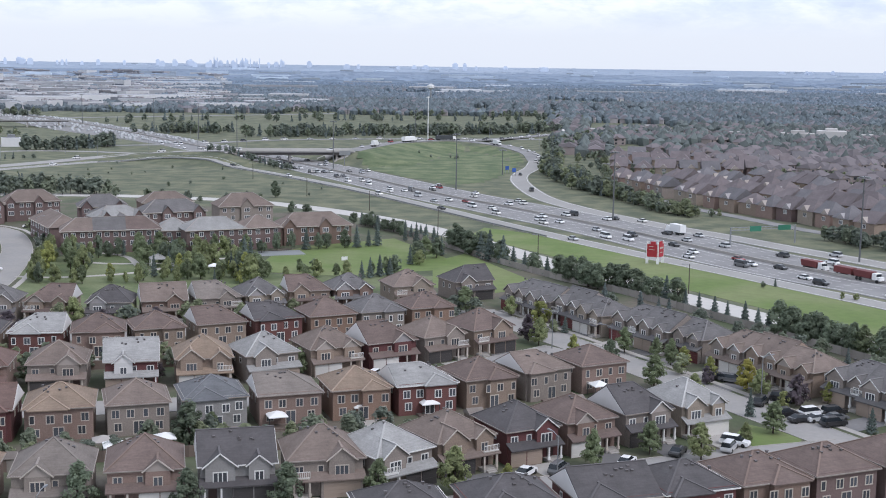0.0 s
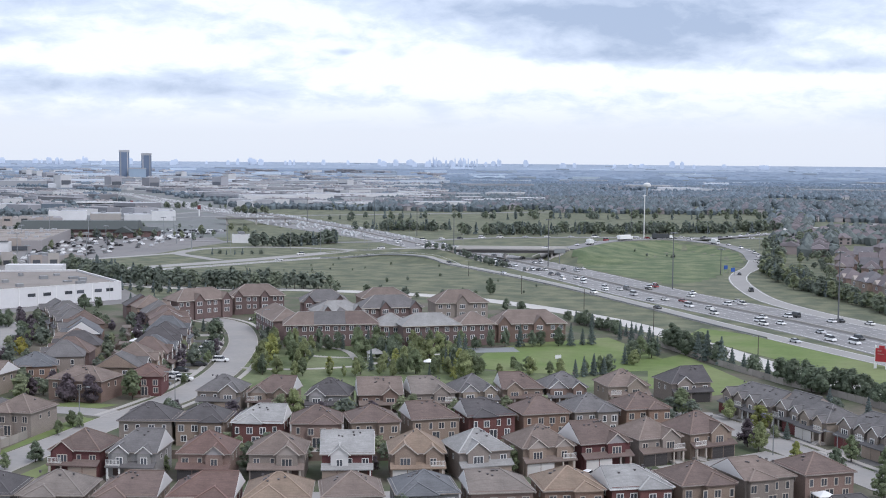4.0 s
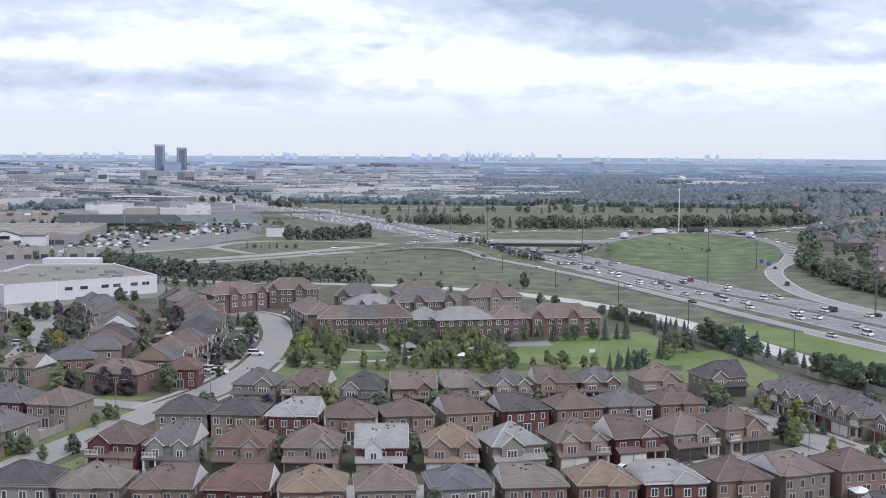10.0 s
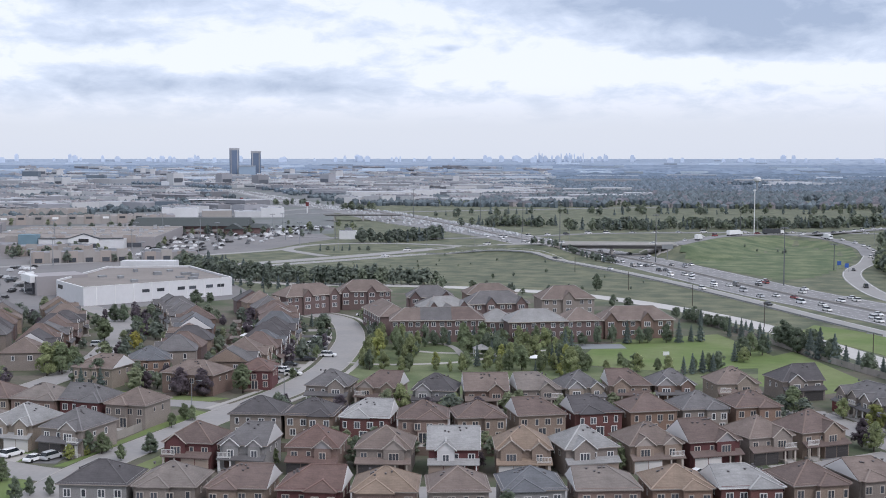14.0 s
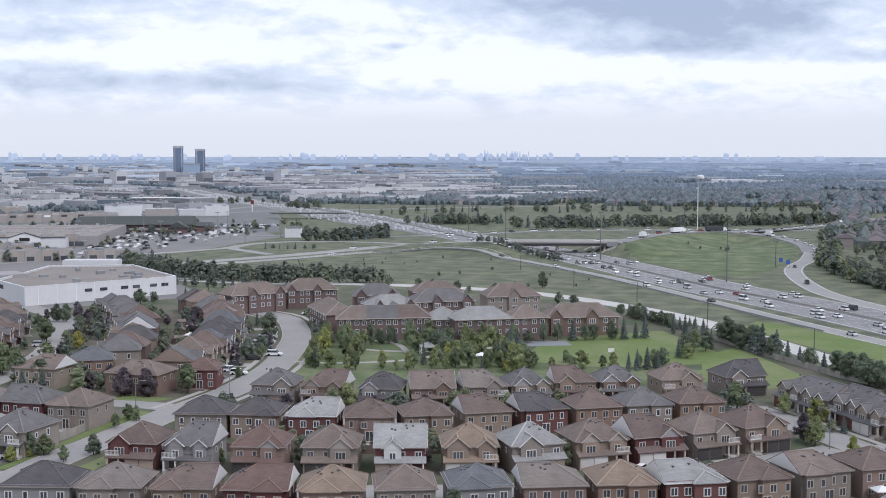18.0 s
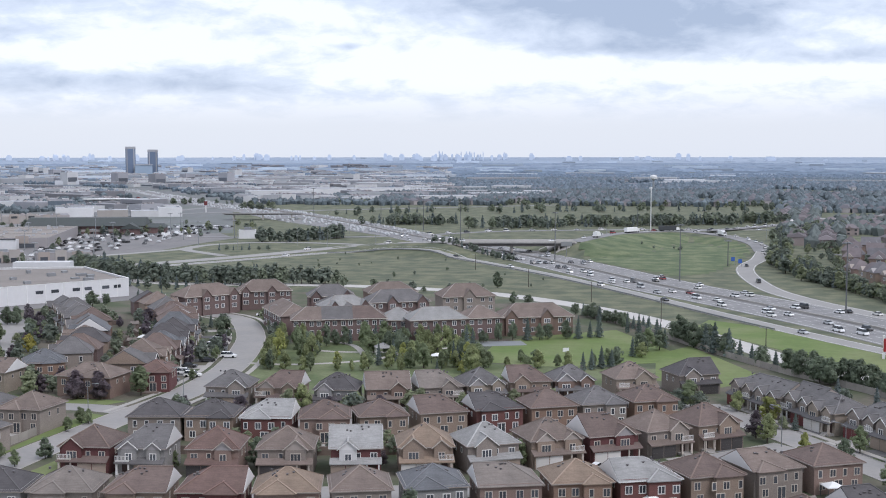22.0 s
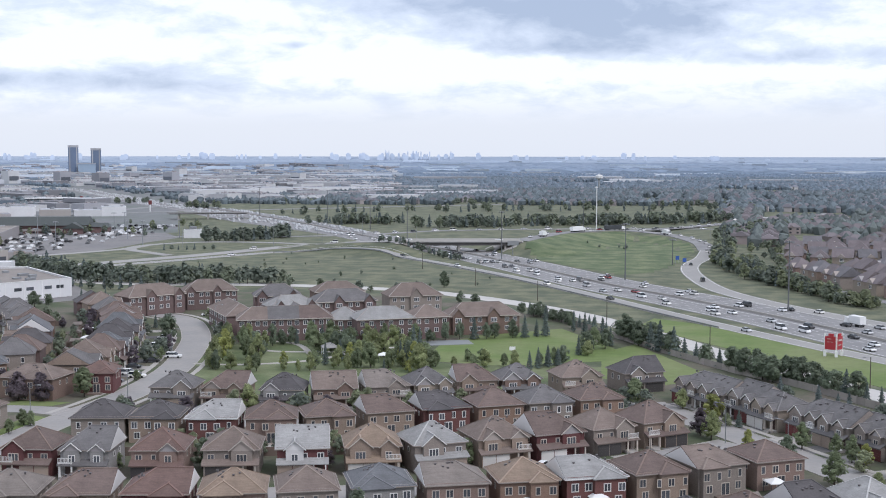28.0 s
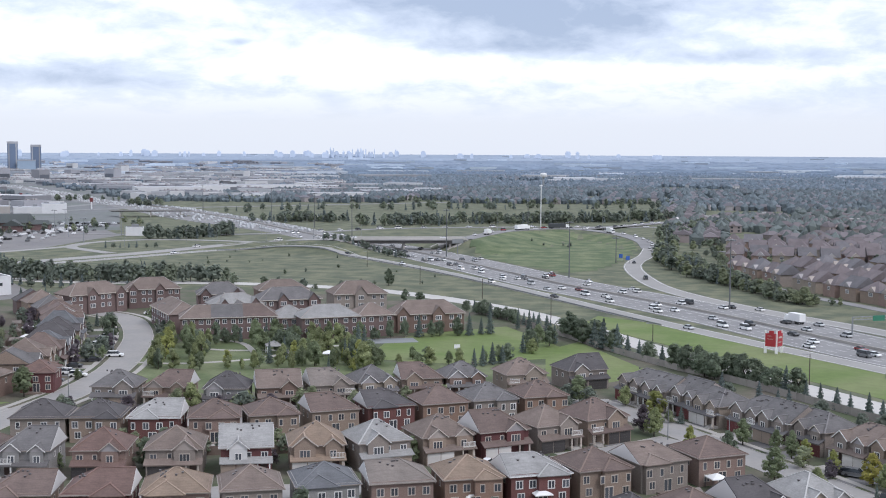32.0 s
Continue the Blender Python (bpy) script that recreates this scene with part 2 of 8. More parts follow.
M = dict(
    trim=mat("white_trim", (0.66, 0.65, 0.63), 0.6, stain=0.06),
    cream=mat("cream_trim", (0.46, 0.41, 0.36), 0.6, stain=0.06),
    eaves=mat("tan_eaves", (0.27, 0.235, 0.21), 0.6, stain=0.08),
    dark_trim=mat("brown_trim", (0.12, 0.085, 0.07), 0.6, stain=0.06),
    siding=mat("pale_siding", (0.62, 0.61, 0.60), 0.7, stain=0.05),
    siding_tan=mat("tan_siding", (0.35, 0.305, 0.275), 0.7, stain=0.05),
    siding_grey=mat("grey_siding", (0.33, 0.31, 0.31), 0.7, stain=0.05),
    cap=mat("ridge_shingles", (0.30, 0.27, 0.25), 0.9, stain=0.15),
    glass=mat("window_glass", (0.075, 0.082, 0.095), 0.10, stain=0.05, vary=0.35),
    vent=mat("roof_vent_metal", (0.11, 0.10, 0.10), 0.5, stain=0.1),
    garage_white=mat("white_garage_door", (0.60, 0.58, 0.55), 0.5, stain=0.05),
    garage_tan=mat("tan_garage_door", (0.34, 0.27, 0.22), 0.5, stain=0.05),
    garage_red=mat("maroon_garage_door", (0.13, 0.035, 0.035), 0.5, stain=0.05),
    garage_dark=mat("dark_garage_door", (0.055, 0.05, 0.05), 0.5, stain=0.05),
    asphalt=mat("grey_asphalt", (0.205, 0.202, 0.203), 0.9, grain=0.9, stain=0.12, vary=0, tint=(0.235, 0.232, 0.23)),
    ramp=mat("worn_ramp_asphalt", (0.295, 0.288, 0.275), 0.9, grain=0.6, stain=0.14, vary=0.05),
    drive=mat("driveway_asphalt", (0.145, 0.142, 0.142), 0.9, grain=1.5, stain=0.2, vary=0.25),
    concrete=mat("pale_concrete", (0.36, 0.34, 0.315), 0.9, grain=0.8, stain=0.12, vary=0.05),
    # first colour lightened towards blue: distance haze put into the town ground
    pave=mat("grey_town_ground", (0.185, 0.188, 0.195), 0.95, grain=0.12, stain=0.35, vary=0, tint=(0.120, 0.135, 0.125)),
    street=mat("worn_street_asphalt", (0.315, 0.30, 0.285), 0.9, grain=0.7, stain=0.16, vary=0, tint=(0.255, 0.248, 0.24)),
    yard_tar=mat("dull_yard_asphalt", (0.215, 0.205, 0.20), 0.9, grain=0.3, stain=0.2, vary=0, tint=(0.165, 0.16, 0.16)),
    paint=mat("white_road_paint", (0.62, 0.62, 0.60), 0.8, stain=0.2),
    ground=mat("dry_meadow", (0.088, 0.104, 0.064), 0.95, grain=0.85, stain=0.34, vary=0, bump=0.5, tint=(0.136, 0.141, 0.086)),
    lawn=mat("mown_lawn", (0.125, 0.182, 0.048), 0.95, grain=0.35, stain=0.26, vary=0, bump=0.3, tint=(0.150, 0.178, 0.072), furrow=0.03),
    park_grass=mat("park_grass", (0.098, 0.132, 0.052), 0.95, grain=0.7, stain=0.42, vary=0, bump=0.3, tint=(0.135, 0.155, 0.078)),
    lawn_dark=mat("coarse_bank_grass", (0.080, 0.118, 0.050), 0.95, grain=0.8, stain=0.45, vary=0, bump=0.4, tint=(0.125, 0.146, 0.074)),
    yard=mat("yard_grass", (0.072, 0.092, 0.045), 0.95, grain=0.6, stain=0.4, vary=0.1, tint=(0.105, 0.092, 0.072)),
    bark=mat("bark", (0.075, 0.06, 0.05), 0.95, stain=0.2),
    fence=mat("weathered_fence_wood", (0.155, 0.12, 0.10), 0.9, grain=3.0, stain=0.2, vary=0.2),
    pale_fence=mat("grey_fence_wood", (0.29, 0.265, 0.24), 0.9, grain=3.0, stain=0.15, vary=0.15),
    steel=mat("galvanised_steel", (0.30, 0.31, 0.32), 0.5, 0.6, stain=0.08),
    dark_steel=mat("dark_steel", (0.06, 0.065, 0.07), 0.5, 0.3, stain=0.08),
    rubber=mat("tyre_rubber", (0.02, 0.02, 0.02), 0.9),
    rim=mat("wheel_alloy", (0.35, 0.35, 0.36), 0.35, 0.8),
    carglass=mat("car_glass", (0.02, 0.025, 0.03), 0.08),
    lamp_red=mat("tail_lamp_plastic", (0.25, 0.02, 0.02), 0.3),
    lamp_clear=mat("head_lamp_plastic", (0.6, 0.62, 0.65), 0.15),
    sign_red=mat("red_sign_paint", (0.36, 0.025, 0.035), 0.5, stain=0.06),
    tipper=mat("dull_red_steel", (0.15, 0.035, 0.035), 0.6, stain=0.2),
    white=mat("white_paint", (0.75, 0.75, 0.74), 0.5, stain=0.06),
    white_wall=mat("white_cladding", (0.58, 0.58, 0.585), 0.7, grain=0.6, stain=0.10),
    flat_roof=mat("gravel_roof", (0.25, 0.225, 0.205), 0.95, grain=0.6, stain=0.2),
    beige_wall=mat("beige_stucco", (0.35, 0.325, 0.305), 0.85, grain=0.5, stain=0.12),
    brown_wall=mat("brown_cladding", (0.12, 0.065, 0.055), 0.85, grain=0.5, stain=0.12),
    green_roof=mat("dark_green_metal_roof", (0.055, 0.065, 0.062), 0.6, stain=0.1),
    sign_green=mat("green_sign_sheet", (0.03, 0.16, 0.10), 0.5),
    sign_blue=mat("blue_sign_sheet", (0.035, 0.10, 0.34), 0.5),
    court=mat("sport_court_asphalt", (0.22, 0.235, 0.24), 0.9, grain=0.8, stain=0.1),
    black=mat("black_plastic", (0.02, 0.02, 0.02), 0.6),
)
LEAF = {k: mat("leaves_" + k, c, 0.75, grain=1.2, stain=0.2, vary=0.18, island=0.28, thin=0.42) for k, c in dict(
    green=(0.205, 0.248, 0.138), dark=(0.168, 0.208, 0.140), fir=(0.140, 0.178, 0.158), lime=(0.32, 0.34, 0.115), plum=(0.130, 0.104, 0.118),
    olive=(0.275, 0.310, 0.150), gold=(0.36, 0.33, 0.085)).items()}
# Bluer copies of the leaf colours, distance haze mixed in, for the joined trees.
HAZED_BELT_LEAF = {k: mat("hazed_belt_leaves_" + k, c, 0.75, grain=1.2, stain=0.2, vary=0, island=0.28, thin=0.42) for k, c in dict(
    green=(0.205, 0.238, 0.168), dark=(0.176, 0.208, 0.166), fir=(0.146, 0.180, 0.174), lime=(0.30, 0.32, 0.135), plum=(0.130, 0.108, 0.126),
    olive=(0.255, 0.285, 0.172), gold=(0.34, 0.32, 0.10)).items()}
PAINTS = [mat("car_" + k, c, 0.35, 0.0, stain=0.02, vary=0.05, coat=0.6) for k, c in (
    ("white", (0.80, 0.80, 0.80)), ("black", (0.018, 0.018, 0.02)), ("silver", (0.50, 0.51, 0.52)), ("grey", (0.12, 0.125, 0.13)), ("white_pearl", (0.74, 0.73, 0.70)),
    ("graphite", (0.05, 0.052, 0.056)), ("red", (0.25, 0.02, 0.02)), ("blue", (0.03, 0.06, 0.14)))]


# ---- mesh helpers ----
def mesh_of(name, verts, faces, mats, idx=None):
    me = bpy.data.meshes.new(name)
    me.from_pydata(verts, [], faces)
    for m_ in (mats if isinstance(mats, (list, tuple)) else [mats]):
        me.materials.append(m_)
    if idx:
        me.polygons.foreach_set("material_index", idx)
    me.update()
    return me


class Geo:
    """Collects simple solids for one mesh."""

    def __init__(self):
        self.v, self.f = [], []

    def add(self, verts, faces):
        o = len(self.v)
        self.v += [tuple(p) for p in verts]
        self.f += [tuple(i + o for i in q) for q in faces]
        return self

    def box(self, x0, x1, y0, y1, z0, z1):
        return self.add([(x0, y0, z0), (x1, y0, z0), (x1, y1, z0), (x0, y1, z0), (x0, y0, z1), (x1, y0, z1), (x1, y1, z1), (x0, y1, z1)],
                        [(3, 2, 1, 0), (4, 5, 6, 7), (0, 1, 5, 4), (1, 2, 6, 5), (2, 3, 7, 6), (3, 0, 4, 7)])

    def turned_box(self, cx, cy, a, w, d, z0, z1):
        c, s = math.cos(a), math.sin(a)
        p = [(cx + c * u - s * v, cy + s * u + c * v) for u, v in ((-w / 2, -d / 2), (w / 2, -d / 2), (w / 2, d / 2), (-w / 2, d / 2))]
        return self.add([(*q, z0) for q in p] + [(*q, z1) for q in p], [(3, 2, 1, 0), (4, 5, 6, 7), (0, 1, 5, 4), (1, 2, 6, 5), (2, 3, 7, 6), (3, 0, 4, 7)])

    def beam(self, a, b, w, h):
        """A bar from a to b, w wide and h high."""
        a, b = Vector(a), Vector(b)
        d = (b - a).normalized()
        side = d.cross(Vector((0, 0, 1)))
        side = (side.normalized() if side.length > 1e-4 else Vector((1, 0, 0))) * w / 2
        top = side.cross(d).normalized() * h / 2
        p = [e + s * side + u * top for e in (a, b) for s, u in ((-1, -1), (1, -1), (1, 1), (-1, 1))]
        return self.add(p, [(0, 1, 2, 3), (7, 6, 5, 4), (0, 4, 5, 1), (1, 5, 6, 2), (2, 6, 7, 3), (3, 7, 4, 0)])

    def cone(self, x, y, z0, z1, r0, r1, n=8, x1=None, y1=None):
        x1, y1 = x if x1 is None else x1, y if y1 is None else y1
        ring = [(math.cos(2 * math.pi * i / n), math.sin(2 * math.pi * i / n)) for i in range(n)]
        return self.add([(x + r0 * c, y + r0 * s, z0) for c, s in ring] + [(x1 + r1 * c, y1 + r1 * s, z1) for c, s in ring],
                        [(i, (i + 1) % n, n + (i + 1) % n, n + i) for i in range(n)] + [tuple(range(n, 2 * n)), tuple(reversed(range(n)))])

    def mesh(self, name, m_):
        return mesh_of(name, self.v, self.f, m_)


def part(name, g, m_, parent, label="", at=None):
    """One mesh under a thing or under a part."""
    me = g.mesh(name, m_) if isinstance(g, Geo) else g
    ob = new(name, me)
    ob.parent = parent
    if at is not None:
        ob.matrix_basis = at
    return tagged(ob, label) if label else ob


def thing(name, m_, label, category, group="", kind=""):
    ob = new(name)
    ob.empty_display_size = 0.1
    ob.matrix_basis = m_
    return tagged(ob, label, category, group, kind)


def solid(name, g, m_, label, category, group="", kind=""):
    return tagged(new(name, g.mesh(name, m_) if isinstance(g, Geo) else g), label, category, group, kind)


def smooth_line(pts, step=6.0):
    """Catmull-Rom curve through points of any dimension."""
    p = [np.array(q, float) for q in pts]
    p = [2 * p[0] - p[1]] + p + [2 * p[-1] - p[-2]]
    out = []
    for a, b, c, d in zip(p, p[1:], p[2:], p[3:]):
        n = max(2, int(np.linalg.norm(c - b) / step))
        for i in range(n):
            t = i / n
            out.append(0.5 * (2 * b + (c - a) * t + (2 * a - 5 * b + 4 * c - d) * t * t + (3 * b - a - 3 * c + d) * t ** 3))
    out.append(p[-2])
    return out


def offsets(line, d):
    """The line moved d metres to its right."""
    out = []
    for i, p in enumerate(line):
        t = line[min(i + 1, len(line) - 1)] - line[max(i - 1, 0)]
        n = np.array((t[1], -t[0])) / max(1e-6, math.hypot(t[0], t[1]))
        q = p.copy()
        q[:2] += n * d
        out.append(q)
    return out


# ---- the lie of the land ----
LOOP = [(-55, 762, 6.4), (-45, 805, 6.4), (-30, 855, 6.0), (5, 896, 5.4), (38, 877, 4.0), (56, 824, 2.5), (58, 770, 1.2)]
WEST = [(-122, 750.5, 6.4), (-150, 759, 5.2), (-178, 766, 3.2), (-203, 757, 1.3), (-225, 728, 0.3)]
HWY = [(420, -160), (330, 0), (240, 150), (180, 250), (134, 335), (115, 362), (93, 400), (65, 459), (29, 524), (1, 571), (-43, 660), (-83, 738), (-119, 795), (-160, 860),
       (-205, 940), (-255, 1030), (-390, 1245), (-532, 1408), (-722, 1719), (-884, 1944), (-1350, 2330), (-2000, 2900), (-3000, 3500)]
BANKS = smooth_line(LOOP, 8) + smooth_line(WEST, 8)
BANK_XYZ = np.array(BANKS)
HWY_XY = np.array([p for p in smooth_line(HWY, 8) if 500 < p[1] < 1000])


def dip(r):
    """Degrees below the level at which the far ground shows from the hovering height."""
    return math.degrees(math.atan2(60, r)) if r < 3900 else 0.8814 - 0.69 * min(1, (r - 3900) / 950) ** 0.8


def lie(x, y):
    """Height of the ground: flat, banked up to the bridge, raised far off to fit the camera's horizon."""
    r = math.hypot(x, y)
    far = 60 - r * math.tan(radians(dip(r))) if r > 3900 else 0.0
    if -330 < x < 140 and 650 < y < 960:
        d = np.hypot(BANK_XYZ[:, 0] - x, BANK_XYZ[:, 1] - y)
        far = max(0.0, float(np.max(BANK_XYZ[:, 2] - 0.25 - np.maximum(0, d - 8) * 0.17)))
        far = min(far, max(0.0, float(np.min(np.hypot(HWY_XY[:, 0] - x, HWY_XY[:, 1] - y)) - 23) * 0.5))
    return far


# ---- ground ----
def graded(lo, hi, a, b, fine, steps):
    mid = list(np.arange(a, b + 0.01, fine))
    left = [a - (a - lo) * (i / steps) ** 2.2 for i in range(steps, 0, -1)]
    right = [b + (hi - b) * (i / steps) ** 2.2 for i in range(1, steps + 1)]
    return left + mid + right


gx, gy = graded(-5200, 5200, -340, 200, 6.0, 26), graded(-1500, 5000, 90, 970, 6.0, 26)
gv = [(x, y, lie(x, y) - (3 if math.hypot(x, y) > 2450 else 0)) for y in gy for x in gx]
nx = len(gx)
gf = [(j * nx + i, j * nx + i + 1, (j + 1) * nx + i + 1, (j + 1) * nx + i) for j in range(len(gy) - 1) for i in range(nx - 1)]
ground = solid("ground", mesh_of("ground", gv, gf, M["ground"]), M["ground"], "open dry green meadow and fields out to the horizon", "ground", kind="structure")
ground.data.polygons.foreach_set("use_smooth", [True] * len(gf))


def sheet(name, outline, m_, z, label, category="ground"):
    """A flat piece of ground with a small edge."""
    n = len(outline)
    v = [(x, y, z + lie(x, y)) for x, y in outline] + [(x, y, z - 0.3 + lie(x, y)) for x, y in outline]
    f = [tuple(range(n))] + [(i, n + i, n + (i + 1) % n, (i + 1) % n) for i in range(n)]
    ob = solid(name, mesh_of(name, v, f, m_), m_, label, category, kind="structure")
    bm = bmesh.new()
    bm.from_mesh(ob.data)
    bmesh.ops.recalc_face_normals(bm, faces=bm.faces)
    bm.to_mesh(ob.data)
    bm.free()
    return ob


def ribbon(g, line, width, z0, z1, ends=None):
    """A strip along a line of (x, y) or (x, y, z); ends: widths at start and end."""
    n = len(line)
    v = []
    for i, p in enumerate(line):
        t = line[min(i + 1, n - 1)] - line[max(i - 1, 0)]
        s = np.array((t[1], -t[0])) / max(1e-6, math.hypot(t[0], t[1]))
        w = width if ends is None else ends[0] + (ends[1] - ends[0]) * i / (n - 1)
        b = p[2] if len(p) > 2 else lie(p[0], p[1])
        for side in (-1, 1):
            q = p[:2] + s * side * w / 2
            v += [(q[0], q[1], b + z1), (q[0], q[1], b + z0)]
    f = []
    for i in range(n - 1):
        a = 4 * i
        f += [(a, a + 2, a + 6, a + 4), (a, a + 4, a + 5, a + 1), (a + 2, a + 3, a + 7, a + 6)]
    return g.add(v, f)


def road(name, pts, width, m_, z, label, ends=None, step=8.0):
    line = smooth_line(pts, step)
    solid(name, ribbon(Geo(), line, width, z - 0.3, z, ends), m_, label, "road", kind="structure")
    return line


def kerbs(line, half, name="kerb", z=0.16):
    for d in (-half - 0.12, half + 0.12):
        solid(name, ribbon(Geo(), offsets(line, d), 0.24, -0.1, z), M["concrete"], "pale concrete kerb along the street", "kerb", kind="structure")


# the built-up quarter and the mown pieces
sheet("ground_quarter", [(-330, 100), (170, 100), (112, 205), (92, 258), (60, 312), (32, 362), (8, 404), (-24, 458), (-66, 506), (-140, 530), (-215, 490), (-262, 420), (-330, 430)],
      M["yard"], 0.05, "patchy yard grass between the houses")
sheet("lawn_strip", [(10, 438), (39, 386), (70, 330), (96, 284), (146, 200), (180, 206), (122, 291), (101, 329), (79, 371), (50, 428), (16, 460)], M["lawn"], 0.06, "bright mown lawn beside the highway")
sheet("lawn_park", [(-54, 356), (-28, 350), (-2, 362), (2, 385), (-16, 428), (-42, 408), (-52, 392)], M["lawn"], 0.09, "bright mown grass of the park")
sheet("lawn_park_west", [(-116, 338), (-56, 350), (-56, 392), (-62, 400), (-112, 392), (-120, 365)], M["park_grass"], 0.07, "park grass with many young trees")

hwy = road("road_highway", HWY, 40, M["asphalt"], 0.10, "wide grey asphalt highway with two carriageways")
COLLECT = [(-122, 778), (-150, 830), (-196, 899), (-240, 962), (-292, 1032), (-352, 1122), (-430, 1258), (-545, 1440), (-700, 1690)]
road("road_collector_lanes", COLLECT, 34, M["asphalt"], 0.145, "broad grey asphalt lanes beside the distant highway", (14, 46))
ramp_e = road("road_merging_ramp", [(58, 770, 1.2), (52, 725, 0.3), (44, 690, 0), (40.5, 655, 0), (41.5, 612, 0), (47, 562, 0), (59, 523, 0), (73, 492, 0), (87, 466, 0), (101, 444, 0), (116, 417, 0), (134, 387, 0), (190, 290, 0), (275, 150, 0)], 12,
              M["ramp"], 0.125, "pale slip road curving down to the highway", (9, 13))
ramp_w = road("road_west_ramp", [(-345, 520), (-300, 582), (-262, 637), (-238, 672), (-218, 706), (-197, 736), (-172, 743), (-145, 735), (-122, 716), (-84, 662), (-45, 600), (-8, 532), (28, 462), (58, 408), (86, 362), (120, 305)], 8.5,
              M["ramp"], 0.12, "pale on-ramp running beside the highway")
road("road_service", [(140, 195), (94, 270), (68, 316), (37, 371), (15, 418), (-17, 475), (-66, 526), (-110, 546), (-160, 552), (-215, 548), (-255, 562), (-310, 620)], 10, mat("bright_service_concrete", (0.47, 0.455, 0.43), 0.9, grain=0.5, stain=0.12, vary=0), 0.10, "pale concrete service road behind the fences")
collector = road("road_collector", [(-114, 160), (-120, 182), (-124.5, 202), (-125, 219), (-124, 234), (-122.5, 250), (-121, 270), (-118, 293), (-119, 329), (-127, 370), (-136, 400), (-151, 432), (-170, 448)], 9.0, M["street"], 0.10, "worn pale grey residential street curving between houses")
st_f = road("road_court", [(80, 165), (70, 187), (62, 203), (52, 222), (40, 246), (28, 268), (17, 288), (10, 300)], 8.5, M["street"], 0.11, "worn pale grey residential street")
st_bc = road("road_second", [(-123, 207), (-108, 206), (-82, 207), (-56, 212), (-31, 219), (-9, 232), (11, 248), (26, 262)], 8.5, M["street"], 0.105, "residential street between two rows of houses")
st_de = road("road_third", [(-121, 272), (-100, 270), (-75, 268), (-51, 276), (-32, 288), (-6, 297), (14, 300)], 8.5, M["street"], 0.105, "residential street between two rows of houses")
st_a = road("road_first", [(-160, 128), (-110, 141), (-86, 145), (-51, 151), (-15, 156), (6, 166), (24, 178), (44, 187), (66, 194)], 9, M["street"], 0.105, "residential street in front of the nearest houses")
st_g = road("road_west_lane", [(-192, 222), (-188, 250), (-184, 280), (-185, 305), (-190, 327), (-196, 345), (-204, 364.5), (-213, 386), (-221, 400), (-233, 418), (-262, 444)], 8.5, M["street"], 0.105, "narrow residential street in the western block")
road("road_west_stub", [(-121, 272), (-130, 274.5), (-142, 275), (-152, 273)], 7.5, M["street"], 0.112, "short residential side street")
spur = road("road_west_spur", [(-124, 206), (-134, 207), (-146, 210), (-190, 220), (-260, 235)], 9, M["street"], 0.107, "short residential side street")
for line, half in ((collector, 4.5), (st_f, 4.25), (st_bc, 4.25), (st_a, 4.5), (st_g, 4.25)):
    kerbs(line, half)
for d in (-6.9, 6.9):
    solid("pavement", ribbon(Geo(), offsets([p for p in collector if p[1] > 268], d), 1.5, -0.1, 0.14), M["concrete"], "narrow concrete footpath along the street", "footpath", kind="structure")
solid("pavement_court", ribbon(Geo(), offsets(st_f, 6.4), 1.5, -0.1, 0.14), M["concrete"], "narrow concrete footpath along the street", "footpath", kind="structure")
road("footpath_park", [(-117, 342), (-103, 342), (-85, 352), (-74, 371), (-57, 386), (-45, 396)], 2.2, M["concrete"], 0.12, "pale winding footpath in the park", step=4)
road("footpath_park_north", [(-112, 372), (-98, 366), (-80, 368), (-62, 362), (-50, 352)], 2.2, M["concrete"], 0.125, "pale winding footpath in the park", step=4)
road("footpath_park_west", [(-110, 388), (-96, 380), (-84, 352)], 2.0, M["concrete"], 0.13, "pale footpath in the park", step=4)

town, tk = Geo(), {}
for j in range(70):
    for i in range(60):
        q = []
        for jj, ii in ((j, i), (j, i + 1), (j + 1, i + 1), (j + 1, i)):
            r = 960 * (2450 / 960) ** (jj / 70)
            low = 19.5 if r < 1500 else 10.0 if r < 2700 else 12.0
            az_ = radians(low + (43 - low) * ii / 60)
            x, y = -r * math.sin(az_), r * math.cos(az_)
            if (jj, ii) not in tk:
                tk[jj, ii] = len(town.v)
                town.v.append((x, y, lie(x, y) + 0.05))
            q.append(tk[jj, ii])
        town.f.append(tuple(reversed(q)))
solid("ground_town", town, M["pave"], "grey built-up ground of the commercial quarter", "ground", kind="structure")
sheet("ground_shops", [(-640, 540), (-430, 556), (-362, 640), (-330, 690), (-308, 730), (-306, 800), (-300, 850), (-345, 930), (-600, 1000), (-900, 900)], M["yard_tar"], 0.03, "grey asphalt between the shops")
sheet("lawn_rear", [(-113, 298), (-90, 300), (-60, 306), (-30, 320), (-8, 332), (0, 352), (-28, 352), (-56, 352), (-113, 341)], M["park_grass"], 0.066, "mown grass behind the gardens")
sheet("lawn_back", [(-2, 334), (14, 326), (28, 340), (8, 396), (1.8, 385), (-2.2, 362)], M["lawn"], 0.068, "mown grass behind the corner houses")
sheet("lawn_corner", [(47, 196), (52, 207), (60, 200), (56, 191)], M["lawn"], 0.09, "mown corner lawn")
sheet("lawn_bend", [(-117, 224), (-116.5, 242), (-111, 240), (-112, 222), (-112, 213), (-118, 213)], M["lawn"], 0.085, "mown verge at the street bend")
